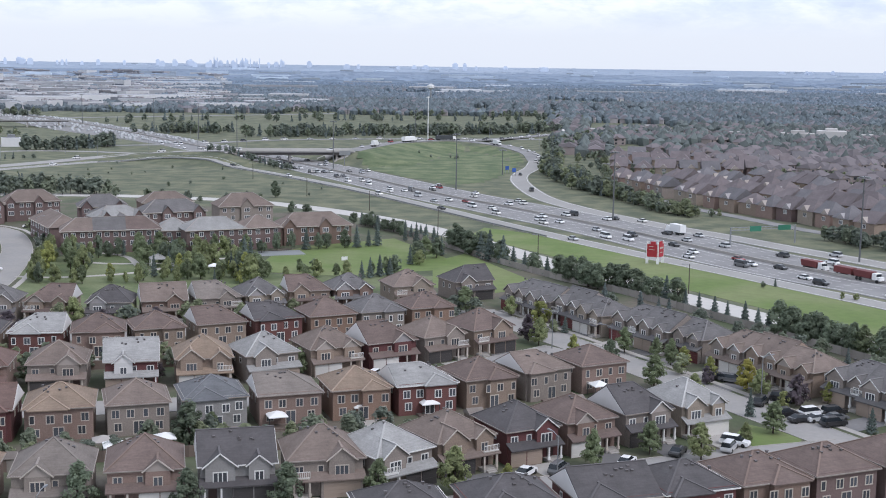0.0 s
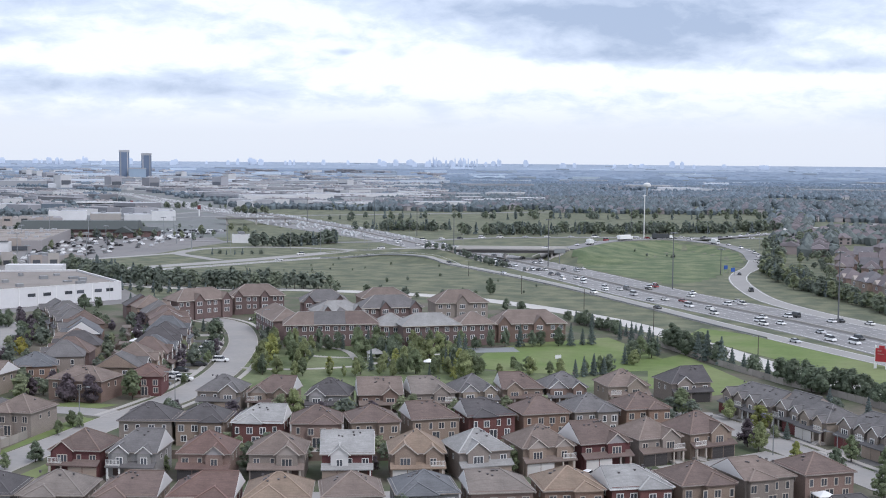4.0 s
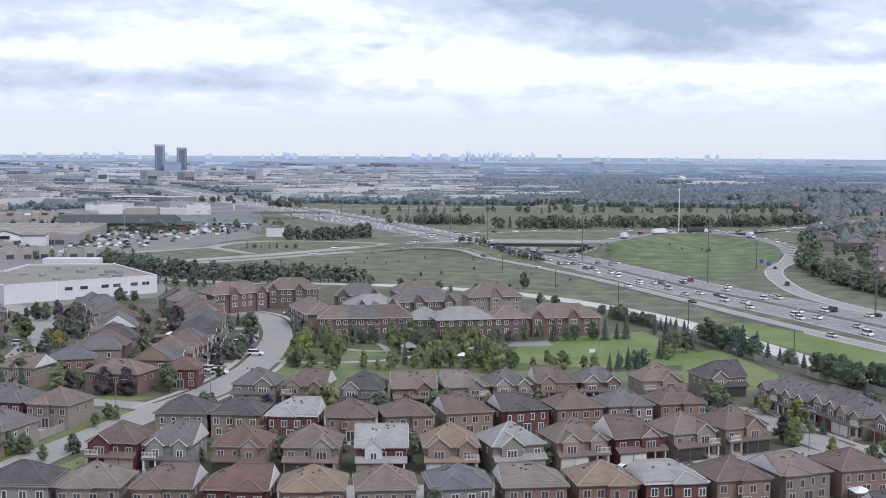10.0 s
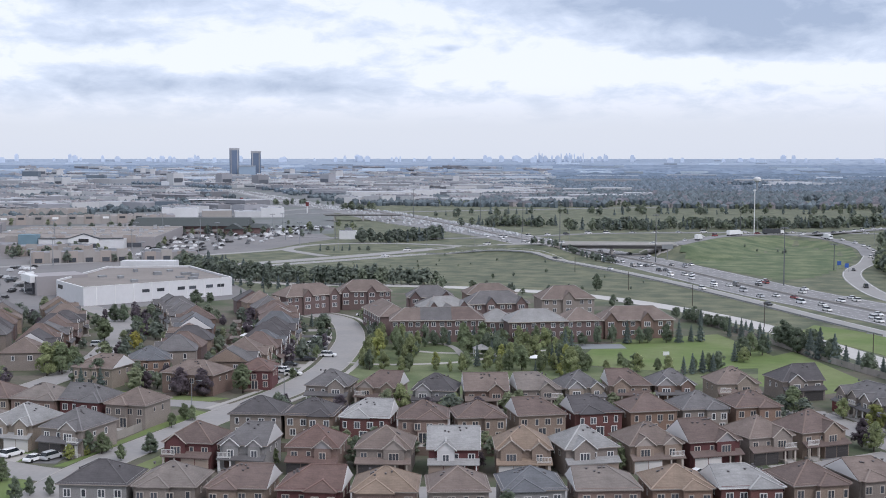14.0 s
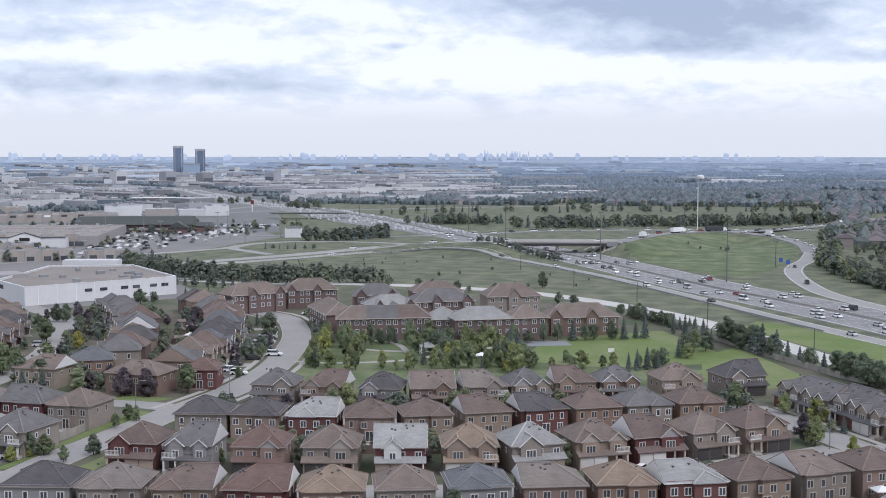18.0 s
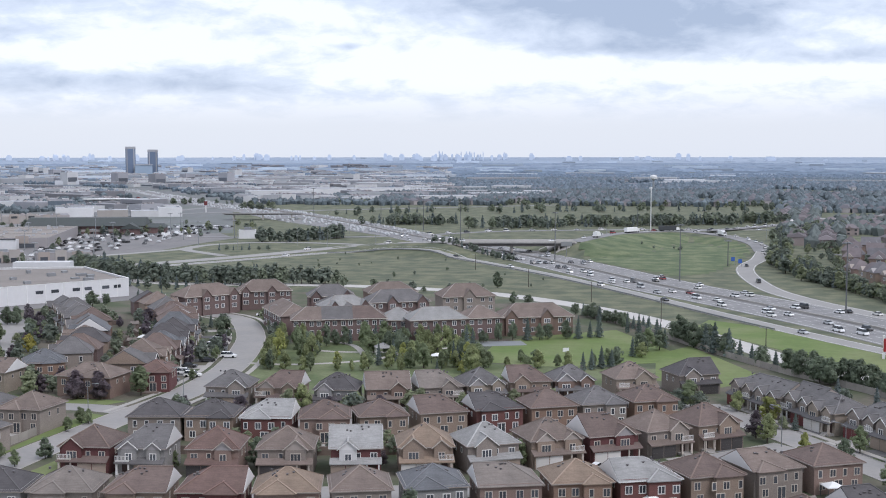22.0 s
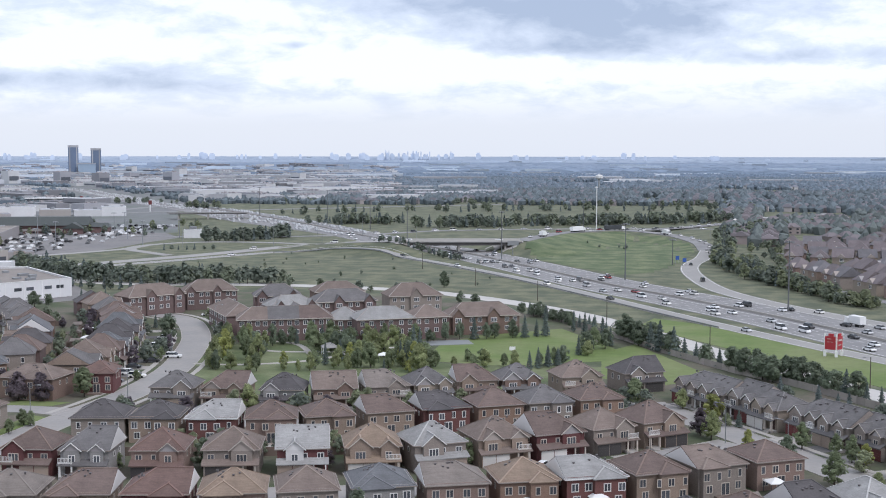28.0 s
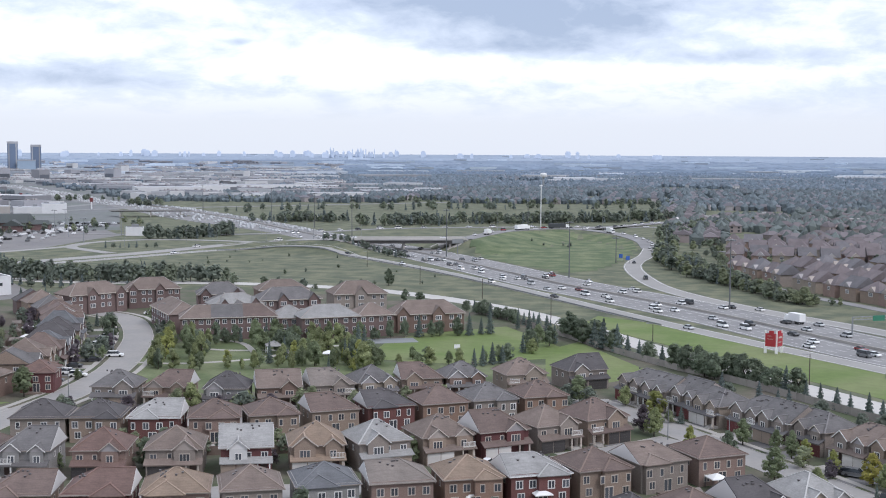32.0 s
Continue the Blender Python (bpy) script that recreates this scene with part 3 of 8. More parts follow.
sheet("lawn_verge", [(-132.8, 212.4), (-130.4, 212.8), (-129.9, 226), (-128.9, 240), (-127.7, 250), (-126.6, 262), (-125.6, 267), (-131, 269), (-131.2, 258), (-131, 248), (-131.2, 236), (-131.3, 222)], M["lawn"], 0.085, "mown verge in front of the fence")
sheet("lawn_front", [(-146.9, 215.0), (-141.3, 213.2), (-141.0, 220.5), (-146.6, 221.7)], M["lawn"], 0.085, "mown front lawn")
sheet("lawn_point", [(-126.5, 184), (-129.4, 200.2), (-131.5, 202.5), (-150, 205), (-160, 200), (-150, 180)], M["lawn"], 0.085, "mown corner lawn with hedges")
sheet("lawn_garden", [(-176, 279), (-150, 278), (-131, 279), (-128, 284), (-148, 285), (-176, 287)], M["lawn"], 0.07, "front gardens at the corner")
sheet("yard_west", [(-145, 304), (-160, 306), (-168, 330), (-182, 362), (-205, 408), (-188, 432), (-163, 395), (-152, 350)], mat("trodden_yard", (0.105, 0.082, 0.068), 0.95, grain=0.8, stain=0.4, vary=0, tint=(0.075, 0.088, 0.05)), 0.06, "trodden brown back yards between the western houses")
RING = [(-52, 756), (-44, 800), (-28, 848), (5, 884), (34, 866), (48, 822), (50, 772), (42, 722), (36, 690), (22, 640), (6, 622), (-20, 664), (-40, 706)]


def inside(x, y, ring):
    hit = False
    for (ax, ay), (bx, by) in zip(ring, ring[1:] + ring[:1]):
        if (ay > y) != (by > y) and x < (bx - ax) * (y - ay) / (by - ay) + ax:
            hit = not hit
    return hit


mown = Geo()
for x in np.arange(-70, 60, 4.0):
    for y in np.arange(620, 892, 4.0):
        if inside(x + 2, y + 2, RING):
            mown.add([(u, v, lie(u, v) + 0.09) for u, v in ((x, y), (x + 4, y), (x + 4, y + 4), (x, y + 4))], [(0, 1, 2, 3)])
solid("lawn_loop", mown, M["lawn_dark"], "mown green bank inside the loop road", "ground", kind="structure")
# bridge and its approaches
road("road_loop", LOOP, 11, M["asphalt"], 0.05, "banked loop road from the bridge", step=5)
road("road_bridge_approach", WEST + [(-246, 693, 0), (-270, 655, 0), (-306, 600, 0), (-352, 535, 0)], 13, M["ramp"], 0.06, "pale approach road to the bridge", step=6)
road("road_inner_loop", [(-176, 792), (-205, 806), (-240, 814), (-272, 809), (-292, 788), (-298, 763), (-293, 741), (-277, 724), (-254, 702)], 7.5, M["ramp"], 0.15, "narrow pale loop ramp beside the car park", step=6)
road("road_outer_link", [(-420, 560), (-352, 648), (-324, 695), (-311, 718), (-299, 744), (-296, 770)], 7.0, M["ramp"], 0.13, "narrow pale link road beside the car park", step=6)
road("road_arterial", [(-30, 855, 5.9), (-6, 905, 4.5), (35, 975, 1.5), (110, 1110, 0), (260, 1380, 0), (480, 1800, 0)], 12, M["asphalt"], 0.14, "busy road leading away from the bridge", step=8)
road("road_upper_link", [(-560, 980, 0), (-420, 900, 0), (-330, 862, 0), (-240, 868, 0), (-175, 905, 0), (-120, 960, 0), (0, 1000, 0), (120, 1010, 0)], 9, M["asphalt"], 0.17, "link road behind the interchange", step=10)
for n_, (pts, w) in enumerate((([(-700, 600), (-560, 900), (-500, 1300), (-440, 1900), (-380, 2600)], 16), ([(-760, 820), (-440, 1226), (-377, 1268), (-120, 1460), (300, 1800)], 14),
                               ([(76, 640), (82, 616), (93, 580), (102, 545), (109, 526), (119, 505), (127, 485), (137, 462), (160, 425), (200, 370)], 6.5), ([(96, 770), (180, 735), (300, 700), (500, 680)], 8), ([(82, 660), (96, 650), (112, 640), (116, 700), (112, 760)], 7))):
    road("road_far", pts, w, M["asphalt"], 0.12 + 0.02 * n_, "grey road in the distance", step=20)
# road paint
dashes = Geo()
for off in (-14.8, -11.1, -7.4, 7.4, 11.1, 14.8):
    ln = offsets(hwy, off)
    for i in range(8, len(ln) - 1):
        a, b = ln[i], ln[i + 1]
        if b[1] > 1100 or b[1] < 250:
            continue
        q = a + (b - a) * 0.45
        ribbon(dashes, [a, q], 0.22, 0.08, 0.112)
solid("lane_dashes", dashes, M["paint"], "broken white lane lines on the highway", "road marking", kind="stuff")
for off in (-18.6, -3.2, 3.2, 18.6):
    solid("edge_line", ribbon(Geo(), offsets([p for p in hwy if p[1] < 1100], off), 0.3, 0.08, 0.113), M["paint"], "solid white edge line on the highway", "road marking", kind="structure")
for line, w in ((ramp_e, 4.2), (ramp_w, 3.6)):
    for s in (-1, 1):
        solid("edge_line", ribbon(Geo(), offsets(line, s * w), 0.25, 0.05, 0.128), M["paint"], "solid white edge line on the slip road", "road marking", kind="structure")
barrier = solid("median_barrier", ribbon(Geo(), [p for p in hwy if p[1] < 1300], 0.6, 0.0, 0.95), M["concrete"], "low concrete barrier in the middle of the highway", "barrier", kind="structure")

br = thing("bridge", pose(0, 0, 0), "concrete overpass carrying a road across the highway", "bridge")
deck = smooth_line([(-123, 750.3), (-90, 756), (-54, 762.2)], 5)
part("girder", ribbon(Geo(), [np.array((*p[:2], 0.0)) for p in deck], 13, 4.2, 5.75), mat("dark_girder", (0.075, 0.070, 0.068), 0.8, grain=0.5, stain=0.2), br, "dark girders under the deck")
part("soffit", ribbon(Geo(), [np.array((*p[:2], 0.0)) for p in reversed(deck)], 12.8, 4.6, 4.55), MATS["dark_girder"], br)
part("deck", ribbon(Geo(), [np.array((*p[:2], 0.0)) for p in deck], 14.2, 5.75, 6.45), mat("bridge_concrete", (0.25, 0.245, 0.24), 0.9, grain=0.7, stain=0.15), br)
for s in (-1, 1):
    part("parapet", ribbon(Geo(), [np.array((*p[:2], 0.0)) for p in offsets(deck, s * 7.2)], 0.4, 6.45, 7.5), MATS["bright_service_concrete"], br, "pale concrete parapet")
da = math.atan2(12, 69)
for k in (0.12, 0.46, 0.86):
    c = np.array((-123, 750.3)) + k * np.array((69, 12.0))
    part("pier", Geo().turned_box(c[0], c[1], da, 1.2, 11, 0, 5), M["concrete"], br, "grey wall pier")
for k, s in ((0.0, 1), (1.0, -1)):
    c = np.array((-123, 750.3)) + k * np.array((69, 12.0))
    pave = Geo()
    for i in range(12):
        for j in range(9):
            u, v = c[0] - 3 + s * (24 - 2.2 * i) - 1.1, c[1] - 11 + 2.6 * j
            if math.hypot(u - c[0], 0) < 26:
                pave.add([(p, q, lie(p, q) + 0.13) for p, q in ((u, v), (u + 2.2, v), (u + 2.2, v + 2.6), (u, v + 2.6))], [(0, 1, 2, 3)])
    part("slope_paving", pave, M["concrete"], br, "concrete slope paving under the deck")
    part("abutment", Geo().turned_box(c[0], c[1], da, 2.5, 14, 0, 6.3), M["concrete"], br, "sloping concrete abutment")


# ---- houses ----
def plate(xs, zs, full, y0, y1):
    """One solid made of the grid cells for which full(i, j) holds, y0 to y1 thick."""
    g, keys = Geo(), {}

    def vid(i, j, k):
        if (i, j, k) not in keys:
            keys[i, j, k] = len(g.v)
            g.v.append((xs[i], (y0, y1)[k], zs[j]))
        return keys[i, j, k]

    nx_, nz = len(xs) - 1, len(zs) - 1
    on = lambda i, j: 0 <= i < nx_ and 0 <= j < nz and full(i, j)
    for i in range(nx_):
        for j in range(nz):
            if on(i, j):
                c = [(i, j), (i + 1, j), (i + 1, j + 1), (i, j + 1)]
                g.f.append(tuple(vid(*q, 0) for q in c))
                for (di, dj), (p, q) in (((0, -1), (c[0], c[1])), ((1, 0), (c[1], c[2])), ((0, 1), (c[2], c[3])), ((-1, 0), (c[3], c[0]))):
                    if not on(i + di, j + dj):
                        g.f.append((vid(*q, 0), vid(*p, 0), vid(*p, 1), vid(*q, 1)))
    return g


def window_mesh(w, h, bars):
    xs = [-w / 2 - 0.14, -w / 2]
    for i in range(1, bars):
        x = -w / 2 + w * i / bars
        xs += [x - 0.06, x + 0.06]
    xs += [w / 2, w / 2 + 0.14]
    return plate(xs, [-0.14, 0, h, h + 0.14], lambda i, j: j != 1 or i % 2 == 0, -0.08, 0.02)


WINDOWS = {}
for key, (w, h, bars) in dict(pair=(1.05, 1.2, 2), single=(0.62, 1.2, 1), triple=(1.75, 1.3, 3), patio=(1.5, 2.0, 2), small=(0.6, 0.8, 1)).items():
    WINDOWS[key] = (window_mesh(w, h, bars).mesh("window", M["trim"]), Geo().box(-w / 2, w / 2, -0.03, 0.015, 0, h).mesh("pane", M["glass"]), w)
WHOLE = {}
for key, (w, h, bars) in dict(pair=(1.15, 1.25, 2), single=(0.65, 1.2, 1), triple=(1.8, 1.3, 3), patio=(1.6, 2.0, 2)).items():
    g = window_mesh(w, h, bars)
    n = len(g.f)
    g.box(-w / 2, w / 2, -0.03, 0.015, 0, h)
    WHOLE[key] = mesh_of("window", g.v, g.f, [M["trim"], M["glass"]], [0] * n + [1] * 6)
CREAM = {k: v[0].copy() for k, v in WINDOWS.items()}
for me in CREAM.values():
    me.materials[0] = M["cream"]


def window(house, key, x, y, z, turn=0.0, cream=False, whole=False):
    wm, pm, _ = WINDOWS[key]
    if whole:
        part("window", WHOLE[key], None, house, at=pose(x, y, z, 0, 0, turn))
        return
    ob = part("window", CREAM[key] if cream else wm, None, house, at=pose(x, y, z, 0, 0, turn))
    part("pane", pm, None, ob)


GARAGE = {}
for key in ("garage_white", "garage_tan", "garage_red", "garage_dark"):
    for w in (2.5, 4.9):
        g = Geo()
        for i in range(4):
            g.box(-w / 2, w / 2, -0.05, 0.02, 0.04 + 0.54 * i, 0.04 + 0.54 * i + 0.51)
        g.box(-w / 2 - 0.1, w / 2 + 0.1, -0.02, 0.02, 0, 2.3)
        GARAGE[key, w] = g.mesh("garage_door", M[key])
DOOR = Geo().box(-0.5, 0.5, -0.05, 0.02, 0, 2.1).box(-0.58, -0.5, -0.08, 0.02, 0, 2.2).box(0.5, 0.58, -0.08, 0.02, 0, 2.2).box(-0.58, 0.58, -0.08, 0.02, 2.1, 2.22).mesh("front_door", mat("front_door_paint", (0.06, 0.035, 0.03), 0.5))


def roof_shape(x0, x1, y0, y1, ze, rise, kind):
    """Eaves rectangle to ridge. kind: hip, pyr, gL, gR (a gable at one side), g2 (both). Gives a solid, its ridge lines and a height function."""
    w, d = x1 - x0, y1 - y0
    ym, xm = (y0 + y1) / 2, (x0 + x1) / 2
    run = d / 2 if w >= d or kind[0] == "g" else w / 2
    if kind == "pyr":
        r0 = r1 = (xm, ym)
        r0, r1 = (xm - 0.5, ym), (xm + 0.5, ym)
    elif kind[0] == "g" or w >= d:
        r0 = (x0 if kind in ("gL", "g2") else x0 + min(run, w * 0.46), ym)
        r1 = (x1 if kind in ("gR", "g2") else x1 - min(run, w * 0.46), ym)
    else:
        r0, r1 = (xm, y0 + run), (xm, y1 - run)
    zt = ze + rise
    v = [(x0, y0, ze), (x1, y0, ze), (x1, y1, ze), (x0, y1, ze), (*r0, zt), (*r1, zt)]
    if kind == "pyr" or kind[0] == "g" or w >= d:
        f = [(0, 1, 5, 4), (1, 2, 5), (2, 3, 4, 5), (3, 0, 4)]
        hips = [(0, 4), (3, 4), (1, 5), (2, 5), (4, 5)]
    else:
        f = [(0, 1, 4), (1, 2, 5, 4), (2, 3, 5), (3, 0, 4, 5)]
        hips = [(0, 4), (1, 4), (2, 5), (3, 5), (4, 5)]
    low = [(x, y, z - 0.12) for x, y, z in v[:4]]
    g = Geo().add(v + low, f + [(9, 8, 7, 6), (0, 6, 7, 1), (1, 7, 8, 2), (2, 8, 9, 3), (3, 9, 6, 0)])
    lines = [(v[a], v[b]) for a, b in hips if not (kind in ("gL", "g2") and a in (0, 3)) and not (kind in ("gR", "g2") and a in (1, 2))]
    return g, lines, run, zt


HOMES = []


def house(x, y, a, w, roof="hip", rc="brown", wc="buff", face="front", d=11.5, eave=5.9, seed=0, detail=2, trim="cream", gables=1, group="detached houses", storeys=2, label=None, rise=None):
    """A two-storey house; its wall towards the viewer is centred on (x, y) and turned by a degrees."""
    R = random.Random(seed)
    wall, shingle, tr = WALL[wc], ROOF[rc], M[trim]
    words = dict(brown="brown", dark="dark grey", grey="grey-brown", light="pale grey", tan="tan", red="reddish brown", blue="blue-grey", taupe="taupe", slate="slate grey")[rc]
    bricks = dict(red="red brick", wine="dark red brick", buff="buff brick", grey="grey stone", pink="pinkish brick", brown="brown brick", rose="rose brick", stone="pale stone", blue="blue-grey siding", orange="orange brick")[wc]
    ob = thing("house", pose(x, y, 0.05, 0, 0, a), label or "two-storey %s house with %s shingle roof" % (bricks, words), "house", group)
    o, w = 0.38, w * 0.93
    HOMES.append((x - math.sin(radians(a)) * d / 2, y + math.cos(radians(a)) * d / 2))
    part("wall", Geo().box(-w / 2, w / 2, 0, d, -0.4, eave), wall, ob)
    run0 = (d / 2 if (w >= d or roof[0] == "g") else w / 2) + o
    eave -= 0.25
    rise = rise or run0 * ((0.60 if face == "front" else 0.50) + 0.07 * R.random())
    g, lines, run, zt = roof_shape(-w / 2 - o, w / 2 + o, -o, d + o, eave, rise, roof)
    rf = part("roof", g, shingle, ob)
    slope = rise / run
    if detail > 0:
        caps = Geo()
        for p, q in lines:
            caps.beam((p[0], p[1], p[2] + 0.03), (q[0], q[1], q[2] + 0.03), 0.24, 0.10)
        part("ridge_cap", caps, mat("ridge_" + rc, tuple(min(0.5, v * 1.3 + 0.02) for v in ROOF_RGB[rc]), 0.9, stain=0.12), rf)
        e = plate([-w / 2 - o - 0.1, -w / 2 - o, w / 2 + o, w / 2 + o + 0.1], [-o - 0.1, -o, d + o, d + o + 0.1], lambda i, j: (i, j) != (1, 1), eave + 0.02, eave - 0.15)
        e.v = [(p[0], p[2], p[1]) for p in e.v]
        if detail == 2:
            part("gutter", e, M["eaves"] if trim != "trim" or seed % 3 else tr, ob)
    for side, on in ((-1, roof in ("gL", "g2")), (1, roof in ("gR", "g2"))):
        if on:
            X = side * (w / 2 + o - 0.22)
            T = rise * (1 - 0.3 / run)
            v = [(X, -o + 0.3, eave), (X, d + o - 0.3, eave), (X, d / 2, eave + T - 0.05)]
            tri = Geo().add(v + [(X + side * 0.3, p[1], p[2]) for p in v], [(0, 1, 2), (5, 4, 3), (0, 3, 4, 1), (1, 4, 5, 2), (2, 5, 3, 0)])
            part("gable_end", tri, M["siding"] if group == "detached houses" or seed % 3 == 0 and group[0] == "h" else wall, ob)
    if detail == 2:
        vents = Geo()
        for i in range(R.randint(4, 8)):
            vx = R.uniform(-w * 0.3, w * 0.3)
            if roof[0] == "g" or w >= d:
                vy = d * R.uniform(0.30, 0.46)
                vz = eave + (vy + o) * slope
            else:
                vy, vz = d * R.uniform(0.42, 0.58), eave + (w / 2 + o - abs(vx)) * slope
            if vz < zt - 0.1:
                vents.box(vx - 0.15, vx + 0.15, vy - 0.15, vy + 0.15, vz - 0.2, vz + 0.14).box(vx - 0.2, vx + 0.2, vy - 0.2, vy + 0.2, vz + 0.14, vz + 0.19)
        if vents.v:
            tagged(part("roof_vents", vents, M["vent"], rf), kind="stuff")
    cream = trim != "trim"
    up = eave - 2.15
    if face == "front":
        # one or two gables over the facade
        spots = [R.choice((-1, 1)) * w * R.uniform(0.14, 0.24)] if gables == 1 else [-w * 0.24, w * 0.28] if gables == 2 else []
        for k, gxm in enumerate(spots):
            gw = w * (R.uniform(0.36, 0.44) if k == 0 else 0.31)
            gr = gw / 2 * 0.82
            back = min(gr / slope, d / 2)
            y0 = -0.75
            v = [(gxm - gw / 2 - 0.3, y0 - 0.25, eave - 0.1), (gxm + gw / 2 + 0.3, y0 - 0.25, eave - 0.1), (gxm, y0 - 0.25, eave + gr + 0.15),
                 (gxm - gw / 2 - 0.3, 0.2, eave - 0.1), (gxm + gw / 2 + 0.3, 0.2, eave - 0.1), (gxm, back + 0.5, eave + gr + 0.15)]
            low = [(p[0], p[1], p[2] - 0.16) for p in v]
            part("gable_roof", Geo().add(v + low, [(0, 2, 5, 3), (2, 1, 4, 5), (6, 9, 11, 8), (8, 11, 10, 7), (0, 6, 8, 2), (2, 8, 7, 1), (0, 3, 9, 6), (1, 7, 10, 4)]), shingle, rf)
            tri = [(gxm - gw / 2, y0, eave - 0.1), (gxm + gw / 2, y0, eave - 0.1), (gxm, y0, eave + gr - 0.05)]
            gm = M["siding"] if rc == "light" and roof == "g2" else R.choice((M["siding_grey"], M["siding_tan"], wall, wall, wall))
            part("gable_wall", Geo().add(tri + [(p[0], 0.6, p[2]) for p in tri], [(0, 1, 2), (5, 4, 3), (0, 3, 4, 1), (1, 4, 5, 2), (2, 5, 3, 0)]), gm, ob)
            if detail > 0:
                part("barge_board", Geo().beam((v[0][0], y0 - 0.3, v[0][2] - 0.02), (gxm, y0 - 0.3, v[2][2] - 0.02), 0.08, 0.17).beam((v[1][0], y0 - 0.3, v[1][2] - 0.02), (gxm, y0 - 0.3, v[2][2] - 0.02), 0.08, 0.17), tr, ob)
            part("bay", Geo().box(gxm - gw / 2 + 0.15, gxm + gw / 2 - 0.15, y0 + 0.02, 0.02, 3.0, eave - 0.1), M["siding"] if rc == "light" and roof == "g2" and k == 0 else wall, ob)
            if detail > 0:
                part("valley_cap", Geo().beam((gxm, y0 - 0.2, eave + gr + 0.18), (gxm, min(back + 0.5, d / 2), eave + gr + 0.18), 0.28, 0.1), MATS["ridge_" + rc], rf)
            window(ob, "triple" if gw > 3.6 else "pair", gxm, y0 + 0.02, up, cream=cream, whole=detail < 2)
        for gx_ in ((-w * 0.36, w * 0.36) if len(spots) < 2 else (0.0,)):
            if all(abs(gx_ - s) > w * 0.24 for s in spots):
                window(ob, "pair", gx_, 0, up, cream=cream, whole=detail < 2)
        if not spots or (len(spots) == 1):
            gx_ = -spots[0] * 0.35 if spots else 0.0
            window(ob, "single", gx_, 0, up, cream=cream, whole=detail < 2)
        if detail > 0:
            # garage, porch and the small roof over them
            side = R.choice((-1, 1))
            gc = side * w * 0.2
            gw = w * 0.56
            part("garage_wall", Geo().box(gc - gw / 2, gc + gw / 2, -1.3, 0.02, -0.4, 2.75), wall, ob)
            pv = [(-w / 2 - 0.2, 0.0, 3.55), (w / 2 + 0.2, 0.0, 3.55), (w / 2 + 0.2, -1.75, 2.72), (-w / 2 - 0.2, -1.75, 2.72)]
            part("porch_roof", Geo().add(pv + [(p[0], p[1], p[2] - 0.18) for p in pv], [(0, 3, 2, 1), (4, 5, 6, 7), (3, 7, 6, 2), (0, 4, 7, 3), (1, 2, 6, 5)]), shingle, ob)
            gk = R.choice(("garage_tan", "garage_white", "garage_red", "garage_white")) if group.startswith("linked") else R.choice(("garage_white", "garage_tan", "garage_dark", "garage_white", "garage_white", "garage_tan", "garage_white", "garage_dark", "garage_tan"))
            if R.random() < 0.2:
                part("garage_door", GARAGE[gk, 4.9], None, ob, at=pose(gc, -1.3, 0.05))
            else:
                for s in (-1.42, 1.42):
                    part("garage_door", GARAGE[gk, 2.5], None, ob, at=pose(gc + s, -1.3, 0.05))
            ex = -side * w * 0.34
            part("front_door", DOOR, None, ob, at=pose(ex, 0, 0.55))
            part("step", Geo().box(ex - 1.2, ex + 1.2, -1.6, 0, -0.3, 0.5).box(ex - 0.8, ex + 0.8, -1.95, -1.6, -0.3, 0.32).box(ex - 0.8, ex + 0.8, -2.3, -1.95, -0.3, 0.16), M["concrete"], ob)
            for s in (-1.1, 1.1):
                part("porch_column", Geo().box(ex + s - 0.13, ex + s + 0.13, -1.62, -1.36, 0.5, 2.65).box(ex + s - 0.2, ex + s + 0.2, -1.69, -1.29, 0.5, 0.9), tr, ob)
            if R.random() < 0.45 and detail == 2:
                bx = -side * w * 0.36
                bal = part("balcony", Geo().box(bx - 1.3, bx + 1.3, -1.5, 0, 2.95, 3.1).box(bx - 1.25, bx - 1.1, -1.45, -1.3, 0, 2.95).box(bx + 1.1, bx + 1.25, -1.45, -1.3, 0, 2.95), tr, ob)
                rail = plate([bx - 1.3 + 0.26 * (i // 2) + 0.06 * (i % 2) for i in range(22)], [3.1, 3.2, 3.95, 4.05], lambda i, j: j != 1 or i % 2 == 0, -1.5, -1.44)
                part("railing", rail, M["trim"], bal, "white balcony railing")
    else:
        if detail == 2 and seed % 5:
            # a shallow wing with its own hipped roof
            gw = w * R.uniform(0.42, 0.56)
            gxm = R.choice((-1, 1)) * (w - gw) * R.uniform(0.2, 0.5)
            y0, h_ = -1.0, gw / 2 * slope * 0.98
            b = [(gxm - gw / 2 - 0.35, y0 - 0.35, eave), (gxm + gw / 2 + 0.35, y0 - 0.35, eave), (gxm + gw / 2 + 0.35, 0.1, eave), (gxm - gw / 2 - 0.35, 0.1, eave),
                 (gxm, y0 + gw / 2, eave + h_), (gxm, min(h_ / slope, d / 2 - 0.3), eave + h_)]
            part("wing_roof", Geo().add(b + [(p[0], p[1], p[2] - 0.14) for p in b[:4]], [(0, 1, 4), (1, 2, 5, 4), (3, 0, 4, 5), (0, 6, 7, 1), (1, 7, 8, 2), (3, 9, 6, 0), (6, 9, 8, 7)]), shingle, rf)
            wc_ = Geo()
            for p, q in ((0, 4), (1, 4), (4, 5)):
                wc_.beam((b[p][0], b[p][1], b[p][2] + 0.04), (b[q][0], b[q][1], b[q][2] + 0.04), 0.28, 0.1)
            part("wing_cap", wc_, MATS["ridge_" + rc], rf)
